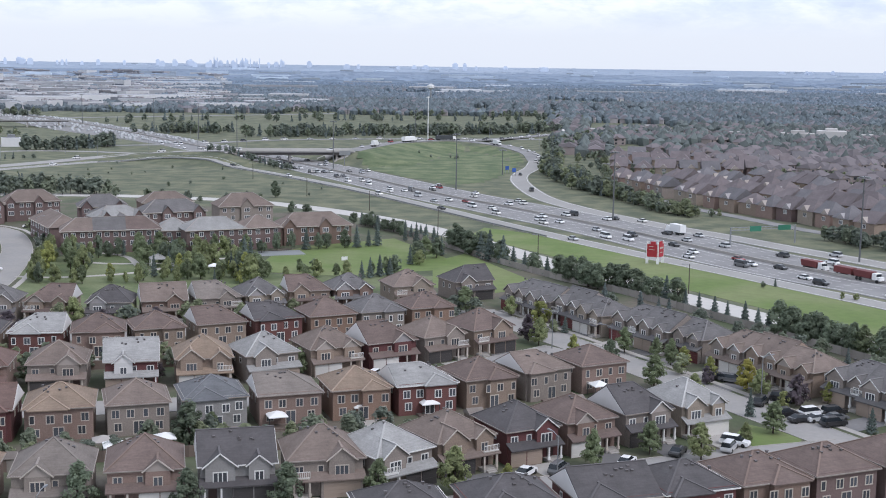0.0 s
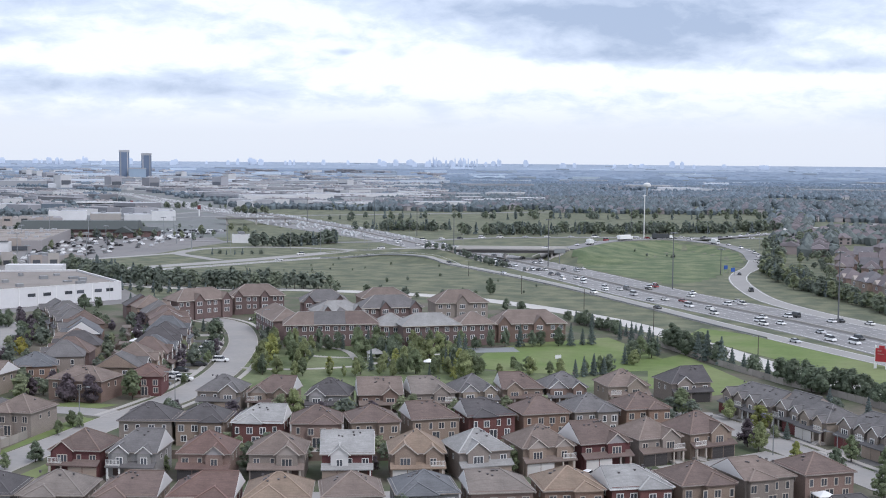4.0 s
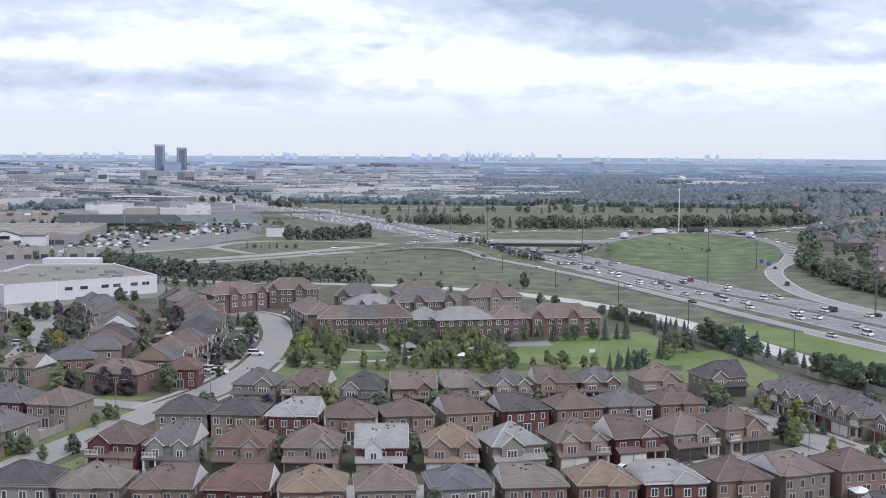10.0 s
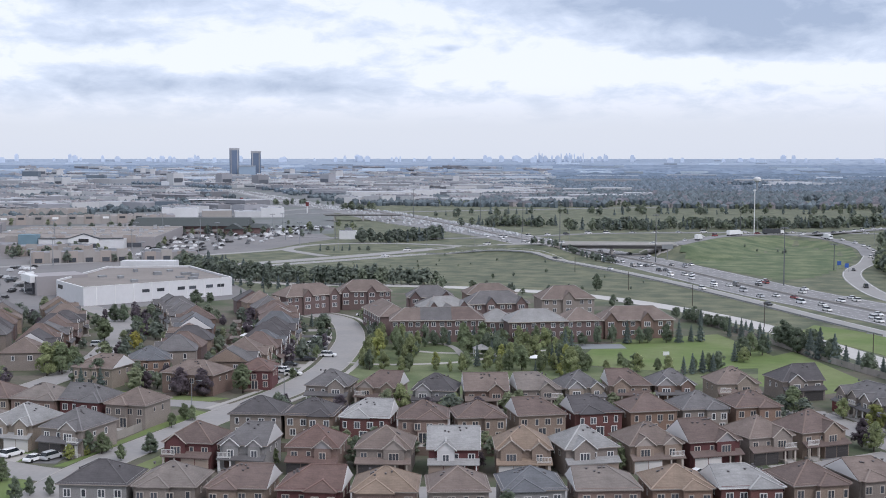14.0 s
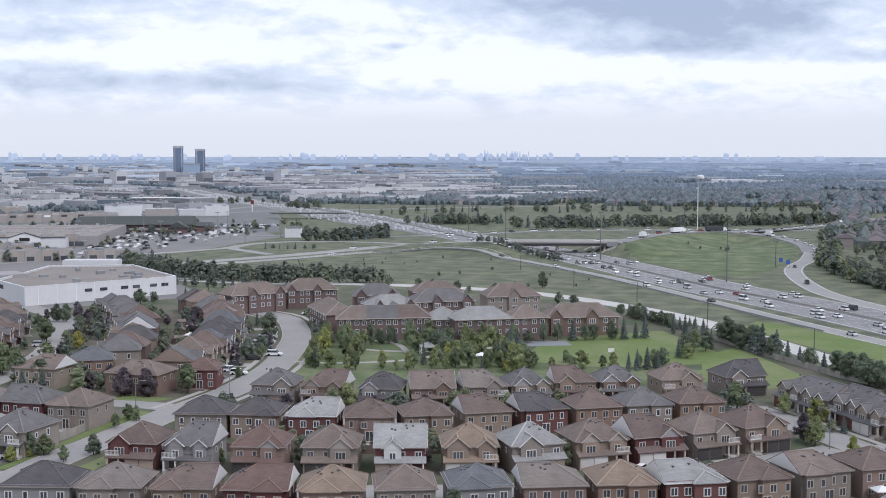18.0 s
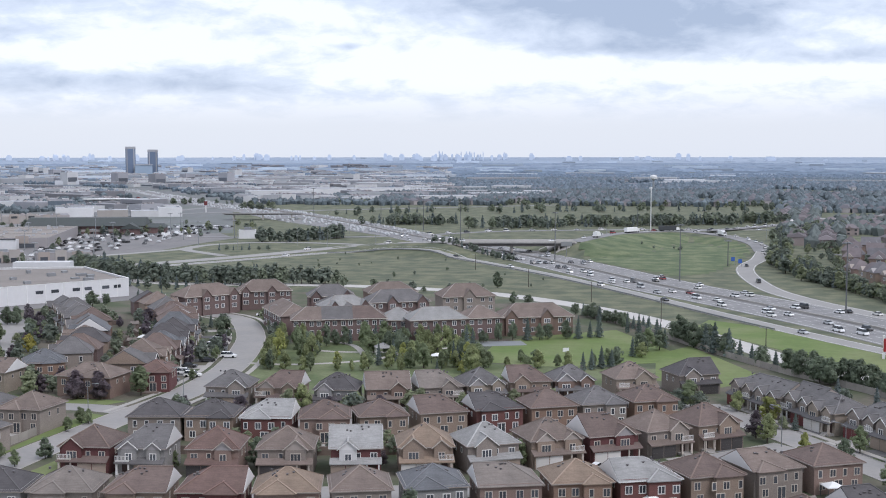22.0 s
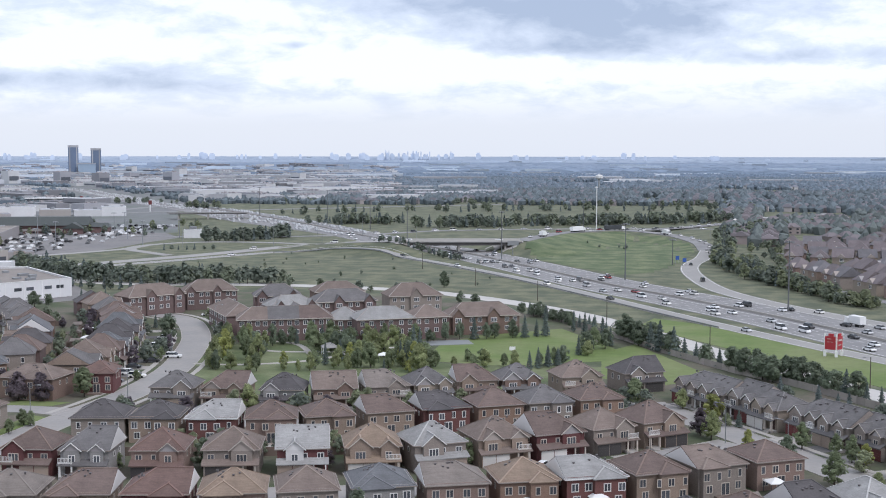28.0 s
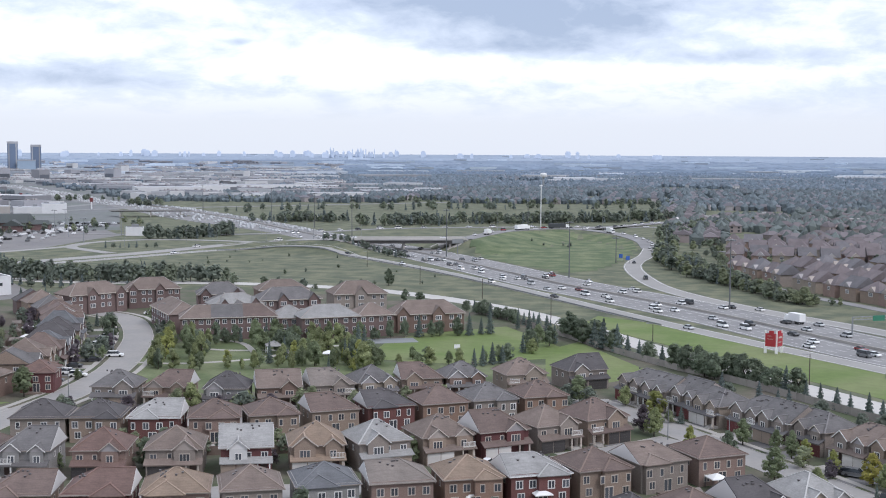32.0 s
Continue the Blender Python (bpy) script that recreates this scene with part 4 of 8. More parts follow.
            part("wing_wall", Geo().box(gxm - gw / 2, gxm + gw / 2, y0, 0.02, -0.4, eave - 0.02), wall, ob)
            wing = (gxm - gw / 2 - 0.5, gxm + gw / 2 + 0.5)
        else:
            wing = (0, 0)
        n = 4 if w > 9 else 3
        for i in range(n):
            gx_ = -w / 2 + w * (i + 0.5) / n
            window(ob, "single" if R.random() < 0.25 else "pair", gx_ + R.uniform(-0.2, 0.2), -1.0 if wing[0] < gx_ < wing[1] else 0, up, cream=cream, whole=detail < 2)
        if detail > 0:
            for i in range(3):
                gx_ = -w / 2 + w * (i + 0.5) / 3
                window(ob, "patio" if i == 1 else "pair", gx_, -1.0 if wing[0] < gx_ < wing[1] else 0, 0.35 if i == 1 else 0.95, cream=cream, whole=detail < 2)
        if detail == 2 and seed % 2:
            part("patio", Geo().box(-2.2, 2.6, -5.0, -1.05, -0.3, 0.06), M["concrete"], ob, "pale paved patio")
        elif detail == 2:
            px0 = R.uniform(-w * 0.3, 0)
            part("deck", Geo().box(px0 - 2, px0 + 2, -3.0, 0, -0.3, 0.3).box(px0 - 0.8, px0 + 0.8, -3.4, -3.0, -0.3, 0.12), M["fence"], ob, "small wooden deck")
    if detail == 2:
        t = radians(a)
        for side in ((-1,) if x * math.cos(t) + y * math.sin(t) > 0 else (1,)):
            window(ob, "small", side * w / 2, d * 0.35, up + 0.3, side * 90, cream=cream, whole=detail < 2)
            window(ob, "single", side * w / 2, d * 0.68, up, side * 90, cream=cream, whole=detail < 2)
    elif detail == 1:
        for side, k in ((-1, 0.3), (-1, 0.7), (1, 0.34), (1, 0.72)):
            window(ob, "pair" if k < 0.5 else "single", side * w / 2, d * k, up, side * 90, whole=True)
    return ob


ROOF_RGB = dict(brown=(0.142, 0.100, 0.081), dark=(0.074, 0.068, 0.070), grey=(0.173, 0.150, 0.134), light=(0.299, 0.295, 0.287), tan=(0.236, 0.178, 0.134),
                red=(0.142, 0.083, 0.069), blue=(0.118, 0.122, 0.130), taupe=(0.173, 0.138, 0.116), slate=(0.131, 0.125, 0.125))


def row(cells, face, seed, trim="cream", d=10.2, group="detached houses", eave=5.5, detail=2, back=0.0):
    """Houses side by side along a gently bending line."""
    for i, (x, y, w, roof, rc, wc) in enumerate(cells):
        p, q = cells[max(i - 1, 0)], cells[min(i + 1, len(cells) - 1)]
        a = math.degrees(math.atan2(q[1] - p[1], q[0] - p[0]))
        house(x * (1 + back / y), y + back, a, w, roof, rc, wc, face, d, eave, seed + i, detail, "trim" if rc in ("light", "dark", "blue", "slate") else trim, 2 if (seed + i) % 4 == 1 else 1, group)


row([(-87.2, 154.0, 10.2, "gR", "brown", "rose"), (-76.4, 156.6, 10.2, "gR", "slate", "grey"), (-63.8, 158.4, 10.7, "hip", "tan", "brown"), (-51.3, 160.8, 10.8, "hip", "grey", "grey"),
     (-39.4, 163.2, 10.6, "hip", "brown", "pink"), (-27.3, 166.0, 10.9, "g2", "dark", "blue"), (-15.5, 168.8, 11.2, "hip", "taupe", "grey")], "front", 100)
row([(-4.6, 172.4, 10.4, "hip", "light", "grey"), (4.2, 179.5, 10.6, "hip", "taupe", "buff"), (14.4, 184.9, 9.8, "hip", "dark", "wine"), (23.9, 190.0, 9.6, "hip", "brown", "brown"),
     (33.7, 195.4, 9.6, "gL", "dark", "grey"), (43.5, 200.4, 9.5, "hip", "light", "stone")], "front", 120)
row([(-106.2, 181.4, 12.4, "hip", "dark", "blue"), (-94.4, 183.4, 11.2, "hip", "grey", "grey"), (-82.7, 185.3, 10.6, "gR", "brown", "buff"), (-70.8, 187.0, 11.2, "gR", "red", "wine"),
     (-58.8, 189.2, 11.2, "hip", "tan", "pink"), (-47.2, 192.4, 10.4, "hip", "taupe", "grey"), (-35.7, 196.4, 10.9, "hip", "blue", "blue")], "rear", 140, back=3.5, eave=5.5)
row([(-24.1, 199.6, 11.2, "gL", "grey", "pink"), (-12.7, 203.4, 10.8, "hip", "tan", "orange"), (-1.8, 207.2, 11.4, "gL", "light", "red"), (9.2, 212.0, 10.8, "hip", "brown", "buff"),
     (19.6, 218.4, 10.6, "gL", "taupe", "grey"), (30.2, 223.8, 10.6, "hip", "brown", "pink")], "rear", 160, back=3.5, eave=5.5)
row([(-106.6, 217.0, 10.2, "hip", "brown", "wine"), (-95.6, 217.6, 9.6, "gR", "slate", "blue"), (-82.2, 219.2, 10.3, "hip", "red", "pink"), (-69.0, 221.6, 10.9, "hip", "taupe", "grey"), (-56.1, 224.2, 10.0, "g2", "light", "wine"),
     (-43.4, 227.6, 10.8, "hip", "tan", "buff")], "front", 180)
row([(-31.3, 231.8, 11.0, "pyr", "light", "grey"), (-19.9, 238.0, 11.2, "hip", "taupe", "buff"), (-9.2, 243.6, 11.2, "gL", "brown", "wine"), (1.2, 250.2, 10.6, "hip", "taupe", "grey"), (11.4, 257.8, 11.2, "hip", "brown", "buff")], "front", 200)
row([(-103.6, 242.6, 11.8, "hip", "dark", "grey"), (-92.4, 244.4, 11.0, "hip", "dark", "buff"), (-80.6, 245.6, 11.0, "gR", "light", "red"), (-68.4, 247.2, 11.0, "hip", "brown", "pink"), (-56.9, 251.4, 10.9, "hip", "brown", "buff"),
     (-45.2, 257.2, 11.0, "gL", "brown", "buff"), (-34.1, 262.6, 11.2, "gL", "dark", "red")], "rear", 220, back=2.0)
row([(-22.9, 267.2, 11.2, "hip", "brown", "orange"), (-12.4, 272.2, 11.0, "hip", "slate", "grey"), (-1.4, 277.4, 11.2, "hip", "brown", "orange")], "rear", 240, back=2.0)
row([(-101.2, 280.0, 11.0, "hip", "slate", "grey"), (-89.2, 281.0, 11.0, "gR", "brown", "buff"), (-75.1, 280.6, 10.6, "pyr", "dark", "blue"), (-63.0, 283.7, 10.8, "g2", "taupe", "brown"), (-51.2, 288.2, 11.0, "gL", "grey", "grey"),
     (-41.4, 293.4, 10.4, "hip", "slate", "stone")], "front", 260, d=9.8, back=1.5, eave=5.1)
row([(-31.4, 299.0, 10.6, "gL", "brown", "buff"), (-21.0, 302.4, 10.6, "hip", "slate", "brown"), (-6.4, 307.8, 11.4, "hip", "taupe", "stone"), (8.8, 315.6, 11.6, "gR", "dark", "grey")], "front", 280, d=9.8, back=1.5, eave=5.1)
# roofs on the near side of the first street
row([(-3.0, 146.5, 12.0, "hip", "dark", "blue"), (10.5, 150.2, 12.5, "hip", "dark", "red"), (23.5, 154.0, 11.5, "g2", "dark", "red"), (34.5, 157.6, 11.0, "hip", "dark", "wine"), (45.4, 161.8, 11.2, "hip", "brown", "brown"),
     (56.2, 166.2, 11.0, "hip", "brown", "rose"), (67.2, 170.8, 11.0, "hip", "brown", "rose")], "rear", 300)
# the western corner
row([(-170.6, 246.6, 11.4, "hip", "brown", "buff"), (-159.2, 247.4, 11.6, "hip", "grey", "pink"), (-147.8, 248.2, 11.2, "gL", "slate", "wine"), (-136.2, 247.2, 10.8, "hip", "taupe", "grey")], "rear", 320)
row([(-160.6, 221.6, 11.0, "hip", "grey", "grey"), (-148.9, 223.0, 10.6, "hip", "light", "stone"), (-136.4, 221.6, 10.6, "hip", "slate", "grey")], "front", 336, d=11.5)
row([(-168.2, 288.4, 12.5, "gR", "taupe", "stone"), (-140.4, 286.2, 15.5, "hip", "taupe", "brown")], "rear", 341)
house(-126.5, 296.5, 12, 9.0, "hip", "red", "wine", "rear", 9.5, 5.3, 346, 2)
house(-159.5, 303.5, 30, 11.0, "hip", "blue", "orange", "rear", 10.0, 5.5, 348, 2)


def column(line, n, side, colours, seed, w=10.0, d=12.6):
    """Houses along a street that leads away; side: 1 when they face right of the way along the line."""
    ln = [np.array(p) for p in smooth_line(line, 1.0)]
    R = random.Random(seed)
    for i in range(n):
        k = min(len(ln) - 2, max(1, int((i + R.uniform(-0.10, 0.10)) / (n - 1) * (len(ln) - 1))))
        t = (ln[k + 1] - ln[k - 1]) / np.linalg.norm(ln[k + 1] - ln[k - 1])
        p = ln[k] + np.array((t[1], -t[0])) * R.uniform(-1.2, 1.2)
        a = math.degrees(math.atan2(t[1], t[0])) + (0 if side > 0 else 180)
        rc, wc = R.choice(colours)
        house(p[0], p[1], a + R.uniform(-4, 4), w * R.uniform(0.94, 1.06), R.choice(("hip", "hip", "g2", "gL", "gR", "pyr")), rc, wc, "front", d * R.uniform(0.85, 1.0), R.uniform(5.2, 5.9), seed + i, 1, "trim" if R.random() < 0.5 else "cream", 1 + i % 2, "houses of the western block", rise=R.uniform(3.3, 4.4))


WEST_MIX = [("brown", "brown"), ("slate", "buff"), ("taupe", "grey"), ("slate", "brown"), ("slate", "grey"), ("dark", "rose"), ("brown", "rose"), ("dark", "grey"), ("brown", "grey"), ("blue", "rose"), ("taupe", "buff"), ("dark", "buff")]
column([(-132, 309), (-135, 332), (-140.5, 356), (-151, 391), (-168, 421), (-186, 446)], 13, 1, WEST_MIX, 400)
column([(-165, 320), (-174, 345), (-188, 376), (-206, 404), (-218, 420)], 11, -1, WEST_MIX, 440)
column([(-196, 312), (-208, 345), (-224, 378), (-240, 402)], 10, 1, WEST_MIX, 470)
column([(-222, 300), (-246, 350), (-268, 388)], 9, -1, WEST_MIX, 490)
column([(-243, 296), (-268, 345), (-290, 380)], 8, 1, WEST_MIX, 505)

# linked houses along the court, facing it
F_LINE = [(12.0, 303.0, "slate", "grey"), (17.6, 294.2, "slate", "grey"), (22.6, 286.4, "slate", "grey"), (27.6, 278.6, "slate", "stone"), (34.4, 270.0, "slate", "grey"), (39.4, 262.2, "slate", "grey"), (44.2, 254.6, "slate", "grey"),
          (51.0, 244.6, "taupe", "grey"), (55.6, 236.8, "taupe", "buff"), (60.2, 229.0, "taupe", "buff"), (66.0, 219.4, "slate", "grey"), (70.4, 211.4, "slate", "grey"), (74.8, 203.4, "slate", "stone"), (81.0, 192.0, "taupe", "buff")]
for i, (x, y, rc, wc) in enumerate(F_LINE):
    step = (0.0, 0.9, -0.5, 0.6)[i % 4]
    house(x + 6.6 - 0.857 * step, y - 0.7 - 0.515 * step, -59, 9.5 if i in (3, 6, 9, 12) else 9.9, "gR" if i in (0, 4, 7, 10) else "gL" if i in (3, 6, 9, 12) else "hip" if i == 13 else "g2", rc, wc, "front", 9.8, 5.1 + 0.12 * (i % 3), 520 + i, 2, "trim" if i % 3 else "cream", 2, "linked houses of the court", rise=2.9 + 0.2 * (i * 7 % 3))


def terrace(x, y, a, w, d, eave, rc, wc, seed, units, gabled=True, kind="hip"):
    """A long brick terrace with tall gables."""
    R = random.Random(seed)
    ob = thing("terrace_house", pose(x, y, 0.05, 0, 0, a), "long %s brick terrace with shingle roof beside the park" % ("red" if wc in ("rose", "red", "brown") else "grey"), "terrace", "terraces behind the park")
    part("wall", Geo().box(-w / 2, w / 2, 0, d, -0.4, eave), WALL[wc], ob)
    g, lines, run, zt = roof_shape(-w / 2 - 0.5, w / 2 + 0.5, -0.5, d + 0.5, eave, d * (0.36 if gabled else 0.32), kind)
    rf = part("roof", g, ROOF[rc], ob)
    caps = Geo()
    for p, q in lines:
        caps.beam((p[0], p[1], p[2] + 0.03), (q[0], q[1], q[2] + 0.03), 0.26, 0.09)
    part("ridge_cap", caps, M["cap"], rf)
    part("gutter", Geo().box(-w / 2 - 0.5, w / 2 + 0.5, -0.62, -0.5, eave - 0.22, eave + 0.02), M["cream"], ob)
    uw = w / units
    for i in range(units):
        cx = -w / 2 + uw * (i + 0.5)
        if gabled and i % 2 == seed % 2:
            gw, gr = uw * 0.72, uw * 0.40
            tri = [(cx - gw / 2, -0.9, eave - 0.3), (cx + gw / 2, -0.9, eave - 0.3), (cx, -0.9, eave + gr)]
            part("bay", Geo().box(cx - gw / 2 + 0.2, cx + gw / 2 - 0.2, -0.88, 0.05, -0.3, eave - 0.3), WALL[wc], ob)
            for z in (eave - 2.0, eave - 4.8):
                window(ob, "triple", cx, -0.88, z, whole=True)
            part("gable_wall", Geo().add(tri + [(p[0], 1.5, p[2]) for p in tri], [(0, 1, 2), (5, 4, 3), (0, 3, 4, 1), (1, 4, 5, 2), (2, 5, 3, 0)]), M["siding"] if (i + seed) % 4 == 1 else WALL[wc], ob)
            v = [(cx - gw / 2 - 0.3, -1.2, eave - 0.42), (cx + gw / 2 + 0.3, -1.2, eave - 0.42), (cx, -1.2, eave + gr + 0.15), (cx - gw / 2 - 0.3, 1, eave - 0.42), (cx + gw / 2 + 0.3, 1, eave - 0.42), (cx, 3.5, eave + gr + 0.15)]
            part("gable_roof", Geo().add(v + [(p[0], p[1], p[2] - 0.15) for p in v], [(0, 2, 5, 3), (2, 1, 4, 5), (6, 9, 11, 8), (8, 11, 10, 7), (0, 6, 8, 2), (2, 8, 7, 1)]), ROOF[rc], rf)
        for z in (eave - 2.0, eave - 4.8) if eave < 7.6 else (eave - 2.0, eave - 4.7, eave - 7.4):
            if not gabled or i % 2 != seed % 2:
                window(ob, "pair", cx - uw * 0.22, -0.0, z, whole=True)
                window(ob, "pair", cx + uw * 0.24, -0.0, z, whole=True)
    return ob


terrace(-111.9, 384.8, 17, 10, 11, 7.0, "taupe", "rose", 1, 2, False, "gR")
terrace(-102.3, 387.7, 17, 10, 11, 7.1, "slate", "rose", 21, 2, False, "g2")
terrace(-92.7, 390.6, 17, 10, 11, 7.2, "brown", "rose", 22, 2, False, "gL")
terrace(-84.6, 395.5, 14, 11, 11, 6.2, "light", "rose", 2, 2, False)
terrace(-70.6, 393.0, 25, 19, 11, 7.0, "light", "rose", 3, 3, False)
terrace(-57.0, 399.6, 27, 12, 11, 7.0, "taupe", "rose", 14, 2, False)
terrace(-41.0, 411.5, 20, 24, 11, 6.2, "taupe", "brown", 4, 4)
terrace(-165.6, 444.4, 50, 23, 11, 7.2, "taupe", "rose", 5, 4)
terrace(-151.0, 462.3, 24, 20, 11, 7.2, "taupe", "rose", 6, 4)
terrace(-92.4, 434.5, 27, 22, 11, 7.4, "slate", "rose", 7, 4)
terrace(-108.2, 424.3, 35, 17, 10, 6.6, "light", "rose", 8, 3)
terrace(-131, 408, -60, 28, 11, 6.4, "taupe", "rose", 9, 4, False)
terrace(-120.6, 447.0, 19, 17, 11, 7.4, "slate", "rose", 10, 3)
terrace(-71.0, 457.0, 24, 20, 12, 7.2, "taupe", "grey", 11, 3)
terrace(-102.0, 468.0, 25, 19, 11, 7.0, "taupe", "brown", 12, 3, False)
terrace(-119, 428, -62, 18, 10, 6.4, "slate", "rose", 13, 3, False)


# ---- trees ----
def crown_mesh(name, kind, seed, fine=False):
    """Leaves in uneven clumps, one metre high in all; stretched to size on use."""
    R = random.Random(seed)
    v, f = [], []

    def leaf(c, n, size):
        n = n.normalized()
        s = n.cross(Vector((R.uniform(-1, 1), R.uniform(-1, 1), R.uniform(-1, 1)))).normalized()
        t = n.cross(s)
        o = len(v)
        k = size * R.uniform(0.6, 1.2)
        for a, b in ((-1, -0.7), (0.9, -0.8), (1, 0.8), (-0.8, 1)):
            v.append(tuple(c + s * a * k * 0.5 + t * b * k * 0.5))
        f.append((o, o + 1, o + 2, o + 3))

    if kind == "fir":
        for i in range(900):
            t = R.random() ** 0.8
            z = 0.08 + 0.9 * t
            r = 0.23 * (1 - t) ** 0.85 * (0.8 + 0.35 * math.sin(z * 46 + seed)) + 0.008
            a = R.uniform(0, 2 * math.pi)
            q = r * R.uniform(0.55, 1.0)
            c = Vector((q * math.cos(a), q * math.sin(a), z - q * 0.25))
            leaf(c, Vector((math.cos(a), math.sin(a), R.uniform(0.1, 0.9))), 0.060 * (1.15 - 0.7 * t))
    else:
        clumps = []
        lean = R.uniform(-0.04, 0.04)
        for i in range(60 if fine else 34):
            a, t = R.uniform(0, 2 * math.pi), R.random()
            z = 0.16 + (0.80 if fine else 0.74) * t
            r = (0.29 * math.sin(math.pi * min(1, 0.22 + 0.78 * t ** 0.8)) ** 0.8 if fine else 0.31 * math.sin(math.pi * min(1, 0.18 + 0.82 * t)) ** 0.7) * R.uniform(0.3, 1.05)
            clumps.append((Vector((r * math.cos(a) + lean * z, r * math.sin(a), z)), R.uniform(0.05, 0.095) if fine else R.uniform(0.08, 0.135)))
        for c, s in clumps:
            for i in range(58):
                d = Vector((R.gauss(0, 1), R.gauss(0, 1), R.gauss(0, 1) + 0.25)).normalized()
                p = c + d * s * R.uniform(0.55, 1.1)
                out_ = (p - Vector((0, 0, 0.42))).normalized()
                leaf(p, d * 0.6 + out_ * 0.7 + Vector((R.uniform(-.4, .4), R.uniform(-.4, .4), R.uniform(0, .6))), 0.040 if fine else 0.058)
    return mesh_of(name, v, f, LEAF[kind if kind in LEAF else "green"])


def trunk_mesh(kind, seed):
    R = random.Random(seed)
    g = Geo().cone(0, 0, -0.03, 0.45 if kind != "fir" else 0.9, 0.022, 0.012 if kind != "fir" else 0.004, 7)
    if kind != "fir":
        for i in range(5):
            a = 2 * math.pi * i / 5 + R.uniform(-.4, .4)
            g.cone(0, 0, 0.26 + 0.04 * i, 0.58 + 0.05 * i, 0.010, 0.003, 5, 0.19 * math.cos(a), 0.19 * math.sin(a))
    return g.mesh("trunk", M["bark"])


TREE_WORDS = dict(green="leafy green tree", dark="dense dark green tree", fir="dark conical spruce", lime="small yellow-green tree", plum="dark purple-leaved tree", olive="light olive-green tree", gold="yellowing tree")
MASSES = {"belt trees", "bank trees", "interchange trees", "field trees", "eastern belt", "car park trees", "yard trees"}
CROWNS = {}
for k_, kind in enumerate(TREE_WORDS):
    n_ = {"green": 4, "dark": 4, "fir": 3, "olive": 3}.get(kind, 2)
    CROWNS[kind] = [(crown_mesh("crown", kind, 50 * k_ + j), trunk_mesh(kind, 50 * k_ + j)) for j in range(n_)]
FINE = {kind: [crown_mesh("crown", kind, 900 + 50 * k_ + j, True) for j in range(2)] for k_, kind in enumerate(TREE_WORDS) if kind != "fir"}
TR = random.Random(77)


JOINED = {}


def plant(x, y, h, kind, wide=1.0, group="", place="standing between the houses"):
    if group in MASSES:
        JOINED.setdefault(kind, []).append((x, y, h, wide * TR.uniform(0.95, 1.3), TR.uniform(0, 6.28), TR.randrange(len(CROWNS[kind]))))
        return
    cm, tm = TR.choice(CROWNS[kind])
    wide *= TR.uniform(0.66, 1.05) if group == "park trees" else TR.uniform(0.95, 1.25)
    m_ = Matrix.LocRotScale((x, y, lie(x, y)), Euler((0, 0, TR.uniform(0, 6.28))), (h * wide, h * wide, h))
    ob = thing("tree", m_, "%s %s" % (TREE_WORDS[kind], place), "tree", group)
    part("trunk", tm, None, ob)
    part("crown", TR.choice(FINE[kind]) if math.hypot(x, y) < 275 and kind in FINE else cm, None, ob)


for x, y, h, kind in ((-47.2, 160.0, 7.5, "dark"), (-33.4, 160.5, 6.5, "dark"), (-20.5, 163.5, 6.5, "dark"), (-8.2, 165.8, 6.5, "green"), (2.5, 169.8, 7.0, "olive"), (10.2, 173.5, 3.5, "lime"), (23.4, 182.6, 6.0, "green"), (33.0, 189.4, 5.5, "green"), (40.5, 186.9, 6.0, "olive"), (-38.8, 190.1, 7.5, "dark"), (-36.5, 196.8, 4.0, "green"), (-26.9, 236.7, 5.5, "green"), (-10.9, 244.0, 4.0, "dark"), (-0.6, 253.3, 5.0, "green"), (12.0, 217.9, 4.5, "green"), (39.0, 259.2, 5.5, "green"), (44.4, 251.9, 5.0, "green"), (49.1, 246.4, 4.5, "lime"), (52.7, 239.2, 4.5, "fir"), (57.7, 229.2, 6.0, "gold"), (54.0, 211.6, 5.0, "fir"), (64.1, 218.6, 6.0, "plum"), (70.3, 220.8, 4.0, "lime"), (71.9, 202.3, 4.5, "fir"), (19.4, 268.9, 6.0, "plum"), (23.0, 283.9, 6.5, "lime"), (17.2, 296.5, 5.0, "olive"), (6.4, 298.6, 7.0, "green")):
    plant(x, y, h, kind)
for x, y, h, kind in ((-45.4, 302.8, 6.0, "olive"), (-32.8, 311.0, 5.5, "lime"), (-83.0, 280.2, 6.5, "olive"), (-69.8, 281.0, 5.0, "olive"), (-73.7, 223.3, 5.5, "dark"), (-67.3, 226.1, 4.0, "plum"), (-53.3, 230.5, 5.0, "plum"), (28.3, 278.1, 4.0, "fir"), (33.9, 294.3, 5.0, "lime"), (13.1, 265.7, 4.5, "green"), (-2.0, 255.3, 4.0, "olive"), (49.6, 196.0, 3.5, "olive"), (-71.4, 149.2, 7.0, "green"), (-80.5, 147.8, 6.0, "green"), (-58.6, 152.0, 7.0, "green"), (-91.6, 223.8, 3.5, "green"), (-76.4, 227.4, 6.0, "dark"), (-71.8, 230.8, 3.5, "plum"), (-106.5, 222.5, 3.0, "plum"), (-97.7, 224.6, 3.0, "green"), (-69.5, 193.5, 3.5, "green"), (-40.6, 200.2, 6.0, "dark"), (-122.3, 219.8, 3.5, "green"), (-128.6, 225.4, 3.5, "green"), (-128.5, 259.7, 3.5, "green"), (-119.2, 228.0, 3.0, "fir"), (-135.9, 200.3, 4.5, "green"), (-125.2, 192.8, 3.5, "dark")):
    plant(x, y, h, kind)
